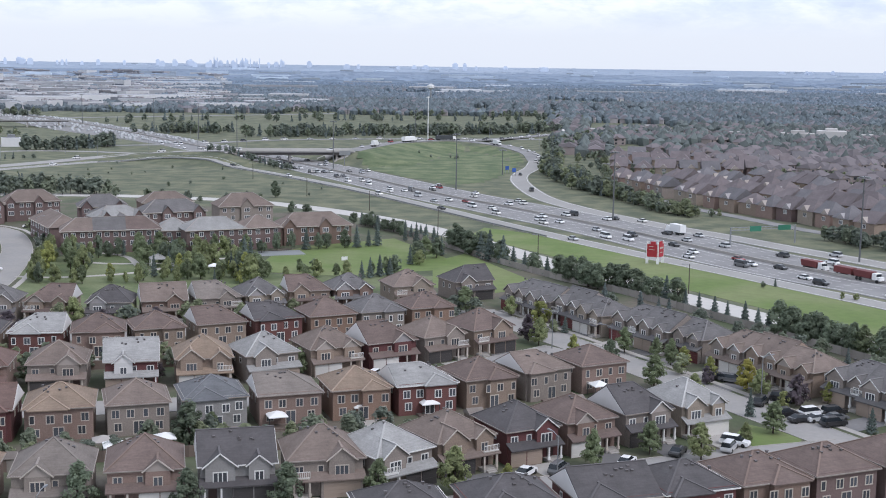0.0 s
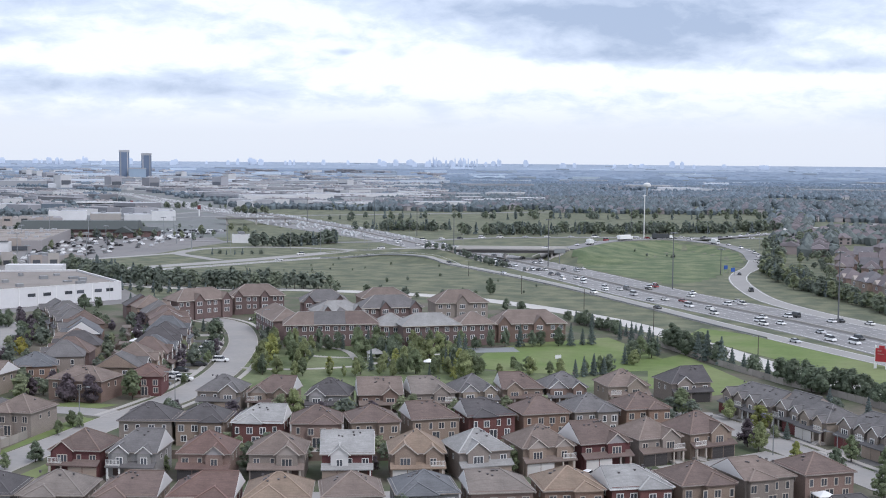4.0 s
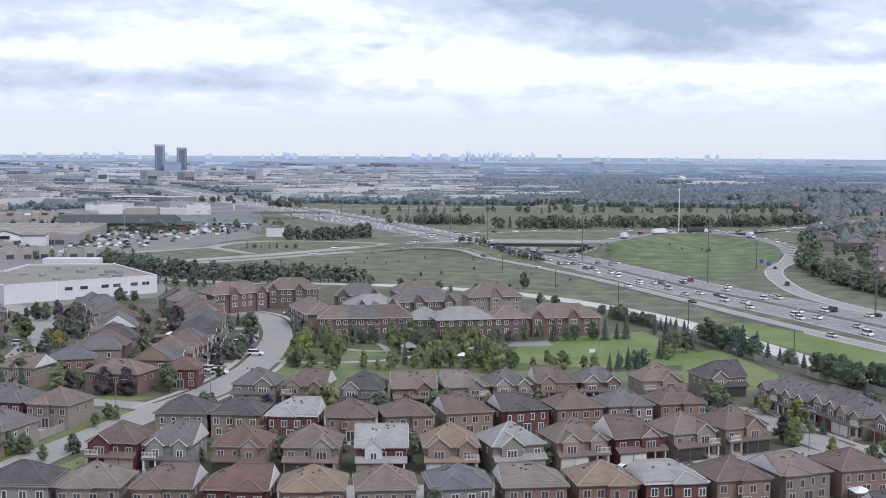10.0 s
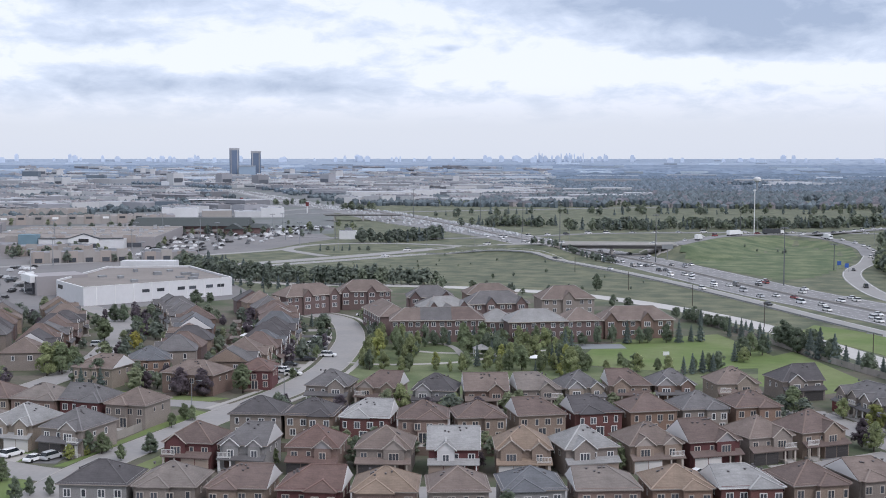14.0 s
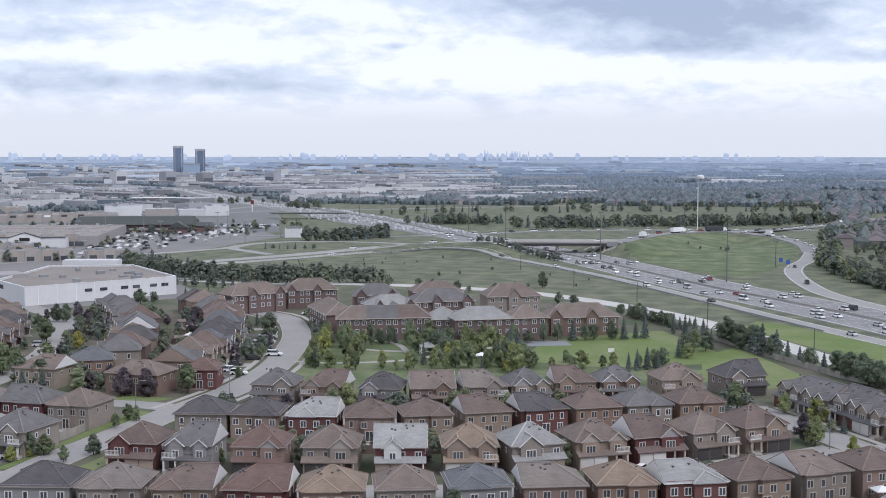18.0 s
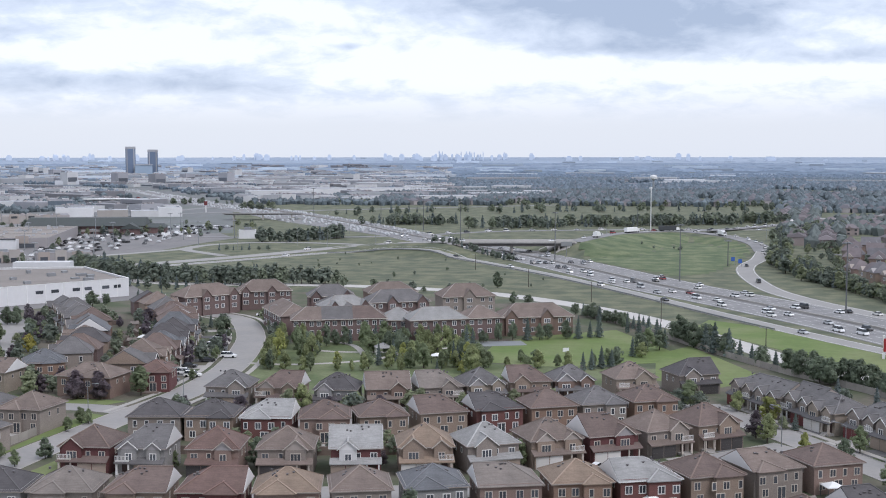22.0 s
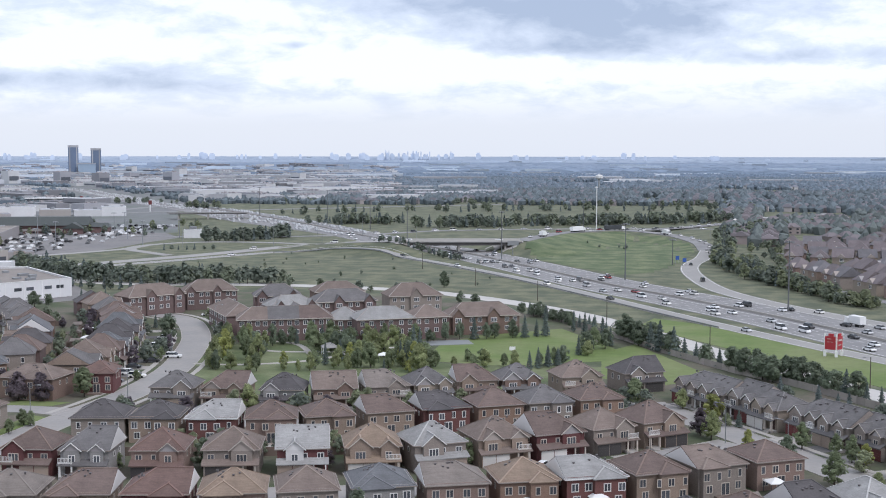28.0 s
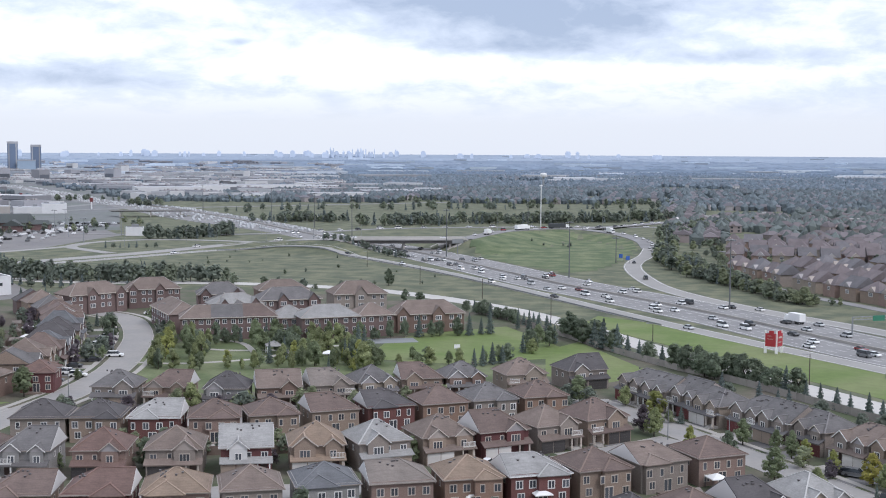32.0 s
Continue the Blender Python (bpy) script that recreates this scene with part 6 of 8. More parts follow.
LOOP_LINE = smooth_line(LOOP, 5)
for k, long, m_, words in ((8, 9, "white", "white box truck queueing on the loop road"), (20, 15, "white", "long white lorry queueing on the loop road"), (27, 15, "dark_steel", "long dark lorry queueing on the loop road"), (36, 8, "white", "white box truck coming down the loop road")):
    q0, q1 = offsets(LOOP_LINE, 2.4)[k], offsets(LOOP_LINE, 2.4)[k + 1]
    box_truck(q0[0], q0[1], math.degrees(math.atan2(q1[1] - q0[1], q1[0] - q0[0])), q0[2] + 0.06, long, M[m_], words)
for k, off, back in ((60, -9.2, True), (84, 12.9, False)):
    q0, q1 = offsets(hwy, off)[k], offsets(hwy, off)[k + 1]
    box_truck(q0[0], q0[1], math.degrees(math.atan2(q1[1] - q0[1], q1[0] - q0[0])) + (180 if back else 0), 0.1, 9, M["white"], "white box truck driving on the highway")

# parked cars
for x, y, a, s, p in ((13.0, 178.4, 60, "sedan", 0), (7.2, 172.6, 60, "sedan", 1), (28.6, 184.0, 62, "sedan", 0), (37.4, 189.5, 62, "sedan", 1), (47.5, 194.6, -30, "suv", 0), (46.0, 192.0, 62, "suv", 2), (60.0, 211.6, 20, "suv", 1),
                      (65.0, 212.5, 20, "suv", 0), (65.0, 209.0, 20, "sedan", 2), (69.0, 213.2, 20, "suv", 1), (62.5, 221.8, -30, "suv", 1), (-12.2, 235.0, 70, "suv", 0), (18.0, 180.2, 62, "suv", 3), (-3.0, 166.6, 100, "suv", 1),
                      (-54.5, 215.5, 75, "sedan", 2), (62.0, 208.6, 22, "sedan", 1), (68.2, 209.6, 20, "sedan", 3), (66.8, 206.2, 20, "suv", 1), (57.8, 219.4, 60, "suv", 1), (54.0, 237.0, -32, "sedan", 1), (56.0, 235.0, -32, "suv", 3), (22.5, 279.5, -30, "sedan", 3)):
    car(x, y, a, 0.12, "parked on a driveway", "parked cars", s, p)
for x, y, a, s, p in ((-72.5, 146.6, 75, "van", 0), (-138.6, 215.4, 75, "sedan", 0), (-136.2, 217.6, 75, "suv", 2), (-147.5, 216.6, 75, "sedan", 4), (-145.0, 217.6, 75, "suv", 0), (-128.2, 321.6, 8, "suv", 0), (-129.4, 342.2, 12, "sedan", 1), (-133.0, 362.0, 15, "suv", 3), (-141.6, 386.0, 20, "sedan", 0), (-127.8, 310.5, 8, "sedan", 5), (-126.0, 350.5, 5, "suv", 0), (-124.5, 318.0, 5, "suv", 4),
                      (-126.5, 300.0, 10, "suv", 1), (-166.5, 457.0, 40, "suv", 2), (-146.0, 443.5, 10, "sedan", 0), (-140.0, 440.0, 10, "sedan", 4), (-134.5, 428.0, 10, "sedan", 2), (-46.0, 150.2, 8, "suv", 5), (-131.0, 332.0, 8, "sedan", 5),
                      (-137.0, 368.0, 10, "suv", 0), (-140.5, 380.0, 10, "sedan", 3), (-203.0, 352.0, 20, "suv", 2), (-186.5, 318.0, 20, "suv", 5)):
    car(x, y, a, 0.12, "parked on a driveway", "parked cars", s, p)


# ---- drives and fences ----
def drives(cells, seed, length=8.0):
    for i, (x, y, a) in enumerate(cells):
        t = radians(a)
        cx, cy = x + math.sin(t) * (length / 2 + 1.2), y - math.cos(t) * (length / 2 + 1.2)
        g = Geo().turned_box(cx, cy, t, 5.4, length, -0.1, 0.09)
        solid("driveway", g, M["drive"] if (i + seed) % 3 else M["concrete"], "asphalt driveway in front of a garage", "driveway", kind="structure")


drives([(-89, 153, 12), (-78, 156, 12), (-66, 158, 11), (-53, 160.5, 12), (-41, 163, 13), (-29, 166, 13), (-17, 169, 13), (-4, 172, 33), (5, 179.5, 32), (15, 185, 30), (24.5, 190, 30), (34.5, 195.5, 29), (44, 200.5, 27)], 0)
drives([(-107, 217, 6), (-84, 219, 8), (-70, 221.5, 11), (-57, 224, 13), (-44, 227.6, 17), (-32, 232, 22), (-20.5, 238, 28), (-9, 243.5, 30), (2, 250, 35), (12, 258, 37)], 1, 6.5)
drives([(x + 6.6, y - 0.7, -59) for x, y, _, _ in F_LINE], 2, 10.0)
drives([(-132, 310, 98), (-133.4, 321, 98), (-135, 332, 100), (-137, 343, 102), (-139.6, 353, 104), (-142.5, 364, 105), (-146, 376, 106), (-150, 388, 110), (-156, 400, 116)], 4, 7.0)
drives([(-145.5, 221, 9), (-137.4, 222.6, 9), (-159, 217.5, 9)], 3, 7.5)


def fence(pts, m_, label, step=3.0, high=1.8, group="yard fences", posts=True):
    line = smooth_line(pts, step)
    c = line[len(line) // 2]
    ob = thing("fence", pose(c[0], c[1], 0), label, "fence", group)
    for a, b in zip(line, line[1:]):
        a0, b0 = a - c, b - c
        part("panel", Geo().beam((a0[0], a0[1], high / 2 + 0.05), (b0[0], b0[1], high / 2 + 0.05), 0.06, high), m_, ob)
        if step <= 3.0:
            part("post", Geo().turned_box(a0[0], a0[1], 0, 0.13, 0.13, -0.3, high + 0.2), m_, ob)


FW = "tall weathered wooden board fence"
fence([(-30, 466), (-14, 440), (2, 409)], M["pale_fence"], "tall grey wooden board fence behind the spruces")
fence([(2, 409), (18, 376), (34, 347)], M["pale_fence"], "tall grey wooden board fence behind the spruces")
fence([(34, 347), (48, 328), (62, 303)], M["pale_fence"], "tall grey wooden board fence behind the spruces")
fence([(62, 303), (76, 277), (92, 246), (104, 224)], M["pale_fence"], "tall grey wooden board fence behind the spruces")
fence([(-112, 174), (-80, 178), (-50, 182), (-22, 190)], M["fence"], FW + " between back yards", 4.0)
fence([(-22, 190), (0, 198), (20, 208), (38, 216)], M["fence"], FW + " between back yards", 4.0)
fence([(-110, 233), (-78, 237), (-48, 243), (-22, 256), (4, 270)], M["fence"], FW + " between back yards", 4.0)
fence([(-144, 292), (-158, 340), (-176, 400)], M["fence"], FW + " between back yards", 4.0)
fence([(-132.6, 233.6), (-131.9, 239), (-131.6, 246)], M["pale_fence"], FW + " beside the street", 3.0)
for x, y, a in ((-88.6, 191, 102), (-64.5, 194, 102), (-52.8, 197, 104), (-41.3, 201, 106), (-29.8, 204, 106), (-18.5, 208, 108), (-62.6, 170, 103), (-45.2, 168, 103), (-33.2, 171, 103), (-21.4, 174, 103), (-76.0, 232, 102), (-49.7, 238, 105), (-37.3, 242, 110), (-25.6, 247, 115)):
    t = radians(a)
    fence([(x - 0.0 * math.cos(t), y), (x + 5 * math.cos(t), y + 5 * math.sin(t))], M["fence"], FW + " between two houses", 2.5)


# ---- garden shelters ----
def gazebo(x, y, a, pale=True):
    ob = thing("gazebo", pose(x, y, 0.05, 0, 0, a), "white canopy gazebo on thin posts in a back yard" if pale else "tan canopy gazebo on thin posts in a back yard", "gazebo", "garden canopies")
    r = 1.6
    part("canopy", Geo().add([(-r, -r, 2.2), (r, -r, 2.2), (r, r, 2.2), (-r, r, 2.2), (0, 0, 2.95), (-r, -r, 2.05), (r, -r, 2.05), (r, r, 2.05), (-r, r, 2.05)],
                             [(0, 1, 4), (1, 2, 4), (2, 3, 4), (3, 0, 4), (0, 5, 6, 1), (1, 6, 7, 2), (2, 7, 8, 3), (3, 8, 5, 0), (8, 7, 6, 5)]), M["white"] if pale else M["beige_wall"], ob)
    for sx in (-1, 1):
        for sy in (-1, 1):
            part("post", Geo().box(sx * 1.5 - 0.05, sx * 1.5 + 0.05, sy * 1.5 - 0.05, sy * 1.5 + 0.05, 0, 2.15), M["dark_steel"], ob)


for x, y, a, pale in ((-26.6, 201.1, 20, True), (-13.1, 207.8, 20, True), (-1.7, 210.3, 20, True), (29.3, 224.0, 20, True), (-51.2, 186.3, 20, False), (-49.0, 184.0, 20, True), (-42.2, 188.2, 20, True), (-162, 372, 10, True), (-160, 350, 30, True), (-170, 392, 10, True), (-152, 330, 20, True), (-92.0, 177.0, 12, False), (-64.0, 352.0, 10, True)):
    gazebo(x, y, a, pale)


# ---- poles, masts and signs ----
def mast(x, y, h, label, m_=None):
    ob = thing("light_mast", pose(x, y, lie(x, y)), label, "light mast", "highway light masts")
    m_ = m_ or mat("dull_mast_steel", (0.13, 0.135, 0.14), 0.5, 0.3, stain=0.08)
    part("pole", Geo().cone(0, 0, -0.2, h, 0.32, 0.16, 10), m_, ob)
    part("ring", Geo().cone(0, 0, h - 0.5, h - 0.25, 1.5, 1.5, 12), m_, ob)
    heads = Geo()
    for i in range(6):
        a = i * math.pi / 3
        heads.turned_box(1.6 * math.cos(a), 1.6 * math.sin(a), a, 0.9, 0.5, h - 0.75, h - 0.45)
    part("lamp_heads", heads, M["steel"], ob)


for x, y, h in ((7, 597, 27), (67, 487, 27), (131, 389, 27), (-61, 708, 27), (-140, 862, 27), (33, 682, 14), (-185, 960, 27), (-245, 1075, 27), (-20, 940, 25), (-330, 1160, 27)):
    mast(x, y, h, "tall dark high-mast lamp pole beside the highway")
pale = thing("antenna_pole", pose(-11, 985, 0), "tall white pole with a crossbar behind the interchange", "pole")
part("pole", Geo().cone(0, 0, -0.2, 34, 0.42, 0.3, 10), M["white"], pale)
part("crossbar", Geo().box(-1.4, 1.2, -0.25, 0.25, 32.8, 33.4), M["white"], pale)
wt = thing("water_tower", pose(-18, 1900, 0), "white elevated water tank on a single leg", "water tower")
prof = [(2.0, 0), (1.6, 8), (1.7, 20), (5.2, 22), (5.4, 25.0), (4.8, 26.5), (2.0, 27.2)]
tank = Geo()
for (r0, z0), (r1, z1) in zip(prof[2:], prof[3:]):
    tank.cone(0, 0, z0, z1, r0, r1, 16)
part("tank", tank, M["white"], wt, "white rounded tank")
part("leg", Geo().cone(0, 0, 0, 20.2, 1.6, 1.4, 12), M["steel"], wt)


def street_lamp(x, y, a, h=8.0):
    ob = thing("street_lamp", pose(x, y, lie(x, y) + 0.05, 0, 0, a), "grey street lamp with one curved arm beside the road", "street lamp", "street lamps")
    part("pole", Geo().cone(0, 0, -0.2, h, 0.12, 0.07, 8), M["steel"], ob)
    part("arm", Geo().beam((0, 0, h - 0.1), (1.1, 0, h + 0.35), 0.09, 0.09).beam((1.1, 0, h + 0.35), (2.0, 0, h + 0.4), 0.09, 0.09), M["steel"], ob)
    part("lamp_head", Geo().box(1.8, 2.6, -0.16, 0.16, h + 0.28, h + 0.46), M["steel"], ob)


for x, y, a in ((-127.5, 262, 0), (-127, 352, 0), (-132.5, 410, 10), (-114, 285, 180), (-197, 322, 160), (58.5, 222, 30), (34.5, 247, 150), (17, 172, 120), (-48, 145, 80), (-90, 139, 80), (24, 262, 150), (-137, 190, 0)):
    street_lamp(x, y, a)
for x, y, a in ((-262, 748, 60), (-236, 790, 60), (-212, 776, 60), (-186, 800, 60), (-160, 826, 60), (-206, 872, 40), (-176, 884, 40), (-232, 912, 40), (-262, 960, 40), (-66, 770, 90), (-40, 880, 120), (-8, 925, 150), (34, 905, 190), (66, 856, 210), (70, 800, 210), (-120, 775, 90)):
    street_lamp(x, y, a, 13.0)
for x, y in ((-1, 451), (30, 383), (66, 329), (-29, 508), (-60, 560), (-96, 640)):
    ob = thing("utility_pole", pose(x, y, 0), "thin dark wooden pole standing in the grass", "pole", "utility poles")
    part("pole", Geo().cone(0, 0, -0.2, 8.2, 0.16, 0.1, 8), M["bark"], ob)
    part("arm", Geo().beam((0, 0, 7.9), (-1.4, 0.3, 8.1), 0.1, 0.1), M["steel"], ob)
    part("lamp_head", Geo().turned_box(-1.6, 0.33, -0.2, 0.7, 0.3, 8.0, 8.18), M["steel"], ob)

pylon = thing("pylon_sign", pose(65.2, 380.5, 0, 0, 0, -9), "red two-sided roadside sign on three white posts in the lawn", "sign")
PYLON = ((-2.0, 0.2), (1.2, -0.9), (2.8, 2.2))
for px0, py0 in PYLON:
    part("post", Geo().box(px0 - 0.24, px0 + 0.24, py0 - 0.24, py0 + 0.24, -0.3, 6.9), M["white"], pylon, "white square post")
    part("footing", Geo().box(px0 - 0.42, px0 + 0.42, py0 - 0.42, py0 + 0.42, -0.3, 1.6), M["white"], pylon)
for k, ((ax, ay), (bx, by)) in enumerate(zip(PYLON, PYLON[1:])):
    board = part("board", Geo().beam((ax, ay - 0.05, 4.1), (bx, by - 0.05, 4.1), 0.46, 3.9), M["sign_red"], pylon, "red sign board")
    part("crest", Geo().beam((ax + 0.3 * (bx - ax), ay + 0.3 * (by - ay), 6.4), (ax + 0.75 * (bx - ax), ay + 0.75 * (by - ay), 6.4), 0.4, 0.9), M["sign_red"], pylon, "stepped red crest")
    d_ = Vector((bx - ax, by - ay, 0)).normalized()
    n_ = Vector((d_.y, -d_.x, 0)) * 0.30
    for s0, s1, z, h in ((0.2, 0.55, 5.3, 0.16), (0.2, 0.7, 4.4, 0.12)) if k == 0 else ((0.2, 0.8, 4.9, 0.5), (0.2, 0.7, 3.5, 0.3)):
        e_ = Vector((bx - ax, by - ay, 0))
        part("lettering_bar", Geo().beam(Vector((ax, ay - 0.05, z)) + e_ * s0 + n_, Vector((ax, ay - 0.05, z)) + e_ * s1 + n_, 0.05, h), M["cream"], board)

gan = thing("sign_gantry", pose(110, 425.7, 0, 0, 0, 23), "steel overhead sign gantry spanning the highway lanes", "gantry")
for s in (-13.4, 13.4):
    part("leg", Geo().cone(s, 0, -0.2, 6.3, 0.32, 0.26, 8), M["steel"], gan)
for z in (5.3, 6.2):
    part("chord", Geo().beam((-13.4, 0, z), (13.4, 0, z), 0.22, 0.22), M["steel"], gan)
for i in range(12):
    part("brace", Geo().beam((-13.4 + 26.8 * i / 12, 0, 5.3 if i % 2 else 6.2), (-13.4 + 26.8 * (i + 1) / 12, 0, 6.2 if i % 2 else 5.3), 0.1, 0.1), M["steel"], gan)
for s, w in ((-3.4, 2.3), (8.6, 2.6)):
    part("sign_panel", Geo().box(s - w, s + w, -0.3, -0.2, 4.7, 6.5), M["sign_green"], gan, "green direction sign panel")
for x, y, a in ((36, 690, 25), (39, 676, 25)):
    ob = thing("road_sign", pose(x, y, 0, 0, 0, a), "blue sign board on two posts at the slip road", "road sign", "blue road signs")
    part("panel", Geo().box(-1.1, 1.1, -0.05, 0.05, 2.2, 4.3), M["sign_blue"], ob)
    for s in (-1, 1):
        part("post", Geo().box(s - 0.08, s + 0.08, 0.05, 0.2, -0.2, 4.3), M["steel"], ob)
ov = thing("overhead_sign", pose(-56, 728, 0, 0, 0, 28), "white-backed overhead sign beside the bridge", "road sign")
part("panel", Geo().box(-3.5, 3.5, -0.1, 0.1, 6.2, 8.8), M["steel"], ov)
part("post", Geo().cone(0, 0.4, -0.2, 8.6, 0.25, 0.2, 8), M["steel"], ov)

rail = thing("guard_rail", pose(0, 0, 0), "steel guard rail along the ramp", "guard rail")
gl = [p for p in offsets(ramp_w, 5.2) if -200 < p[0] < 40]
part("rail", ribbon(Geo(), gl, 0.14, 0.45, 0.95), M["steel"], rail)
for p in gl:
    part("post", Geo().turned_box(p[0], p[1], 0, 0.26, 0.26, -0.2, 1.0), M["pale_fence"], rail)
# the sport court and goal in the park
sheet("sport_court", [(-56, 384), (-42, 389), (-45, 398), (-59, 393)], M["court"], 0.13, "grey asphalt sport court in the park", "court")
hoop = thing("basketball_hoop", pose(-28, 362, 0.05, 0, 0, 20), "pale basketball backboard on a pole in the park", "hoop")
part("pole", Geo().cone(0, 0, -0.2, 3.2, 0.09, 0.07, 8), M["steel"], hoop)
part("backboard", Geo().box(-0.9, 0.9, -0.5, -0.42, 2.7, 3.8), M["white"], hoop)
shelter = thing("park_shelter", pose(-82, 362, 0.05, 0, 0, 20), "small pale blue roofed shelter in the park", "shelter")
part("roof", Geo().add([(-2.5, -2.5, 2.6), (2.5, -2.5, 2.6), (2.5, 2.5, 2.6), (-2.5, 2.5, 2.6), (0, 0, 4.0), (-2.5, -2.5, 2.45), (2.5, -2.5, 2.45), (2.5, 2.5, 2.45), (-2.5, 2.5, 2.45)],
                       [(0, 1, 4), (1, 2, 4), (2, 3, 4), (3, 0, 4), (0, 5, 6, 1), (1, 6, 7, 2), (2, 7, 8, 3), (3, 8, 5, 0), (8, 7, 6, 5)]), ROOF["light"], shelter)
for sx in (-2.2, 2.2):
    for sy in (-2.2, 2.2):
        part("post", Geo().box(sx - 0.1, sx + 0.1, sy - 0.1, sy + 0.1, -0.1, 2.5), M["white"], shelter)


# ---- small garden sheds ----
def garden_shed(x, y, a):
    ob = thing("garden_shed", pose(x, y, 0.05, 0, 0, a), "small wooden garden shed with a pitched roof", "shed", "garden sheds")
    part("wall", Geo().box(-1.3, 1.3, -1.1, 1.1, -0.2, 2.0), M["fence"], ob)
    g_, _, _, _ = roof_shape(-1.5, 1.5, -1.3, 1.3, 2.0, 0.8, "g2")
    part("roof", g_, ROOF["grey"], ob)
    part("door", Geo().box(-0.5, 0.5, -1.16, -1.1, 0, 1.8), M["pale_fence"], ob)


for x, y, a in ((-98, 180, 12), (-74, 183, 12), (-62.5, 178, 12), (-33, 192, 15), (-20, 197, 18), (6, 205, 25), (24, 214, 30), (-86, 236, 5), (-62, 241, 12), (-40, 249, 25), (-18, 261, 25), (-150, 322, 105), (-158, 348, 105), (-163, 366, 15), (-170, 384, 105), (-178, 402, 15), (-146, 306, 15)):
    garden_shed(x, y, a)
for i in range(11):
    # low fences between the yards of the western block
    s = i / 10
    ax, ay = -136 - 36 * s, 296 + 120 * s
    if i % 3 == 0:
        fence([(ax, ay), (ax - 8, ay - 2.4)], M["fence"], FW + " between two yards", 4.0, 1.5)
    elif i % 3 == 1:
        fence([(ax - 15, ay - 4.4), (ax - 23, ay - 6.8)], M["fence"], FW + " between two yards", 4.0, 1.5)
scatter(22, (-185, -138, 296, 410), ("green", "dark", "olive"), (2.0, 4.0), "in a back yard", "yard trees", 80, lambda x, y: abs(x + 148 + 0.30 * (y - 296)) < 9, 4)
scatter(16, (20, 100, 215, 330), ("green", "dark", "olive"), (2.0, 3.6), "in a back yard", "yard trees", 81, lambda x, y: abs(x - (88 - 0.56 * (y - 215))) < 3.0, 4)


# ---- the white warehouse ----
wh = thing("warehouse", pose(0, 0, 0), "large white big-box store with a flat gravel roof", "store")
outline = [(-288, 467), (-262, 444), (-222.5, 497), (-265, 544), (-300, 530)]
n = len(outline)
for (ax, ay), (bx, by) in zip(outline, outline[1:] + outline[:1]):
    d_ = math.hypot(bx - ax, by - ay)
    ring = Geo().turned_box((ax + bx) / 2, (ay + by) / 2, math.atan2(by - ay, bx - ax), d_ + 0.4, 0.4, -0.4, 7.6)
    part("wall", ring, M["white_wall"], wh)
    part("coping", Geo().beam((ax, ay, 7.68), (bx, by, 7.68), 0.6, 0.16), M["white"], wh)
part("roof", mesh_of("roof", [(x, y, 6.9) for x, y in outline] + [(x, y, 6.6) for x, y in outline], [tuple(range(n)), tuple(reversed(range(n, 2 * n)))], M["flat_roof"]), None, wh)


def on_wall(ax, ay, bx, by, s, w, z0, z1, name, m_, label="", off=0.24):
    t = math.atan2(by - ay, bx - ax)
    px0, py0 = ax + (bx - ax) * s + math.sin(t) * off, ay + (by - ay) * s - math.cos(t) * off
    part(name, Geo().turned_box(px0, py0, t, w, 0.12, z0, z1), m_, wh, label)


for s in (0.40, 0.50, 0.64, 0.72, 0.84, 0.92):
    on_wall(-262, 444, -222.5, 497, s, 3.2, 3.9, 5.2, "window", M["glass"])
for s in (0.08, 0.2, 0.32, 0.44, 0.56, 0.68, 0.8, 0.92):
    on_wall(-262, 444, -222.5, 497, s, 0.3, 0, 7.5, "pilaster", M["white"])
on_wall(-288, 467, -262, 444, 0.16, 6, 4.6, 6.2, "sign_bar", M["black"], "dark wall sign of unreadable letters")
part("porch", Geo().turned_box(-300, 486, -0.72, 17, 22, 0, 8.2), M["siding_grey"], wh, "grey entrance block")
part("porch_glass", Geo().turned_box(-307, 478, -0.72, 11, 3, 0.5, 5.6), M["glass"], wh, "dark glazed entrance")
part("porch_band", Geo().turned_box(-307.5, 477.5, -0.72, 13, 3.4, 5.6, 8.6), M["white"], wh)
part("porch_pier", Geo().turned_box(-312, 484, -0.72, 2.4, 4, 0, 9.0), M["white"], wh)
part("loft", Geo().turned_box(-286, 545, 0.25, 26, 8, 6, 9.6), M["white_wall"], wh, "raised white roof block")
WR = random.Random(3)
for x, y in ((-270, 488), (-256, 474), (-246, 496), (-278, 516), (-264, 522), (-250, 510), (-238, 492), (-280, 490), (-262, 506), (-243, 504)):
    unit = part("roof_unit", Geo().turned_box(x, y, 0.9, WR.uniform(1.6, 4.5), 2.0, 6.9, WR.uniform(7.6, 8.4)), M["steel"], wh)
sheet("yard_store", [(-420, 440), (-330, 436), (-270, 420), (-246, 440), (-208, 492), (-246, 548), (-290, 572), (-318, 640), (-356, 668), (-425, 610), (-440, 556)], M["yard_tar"], 0.08, "pale asphalt yard round the store", "car park")


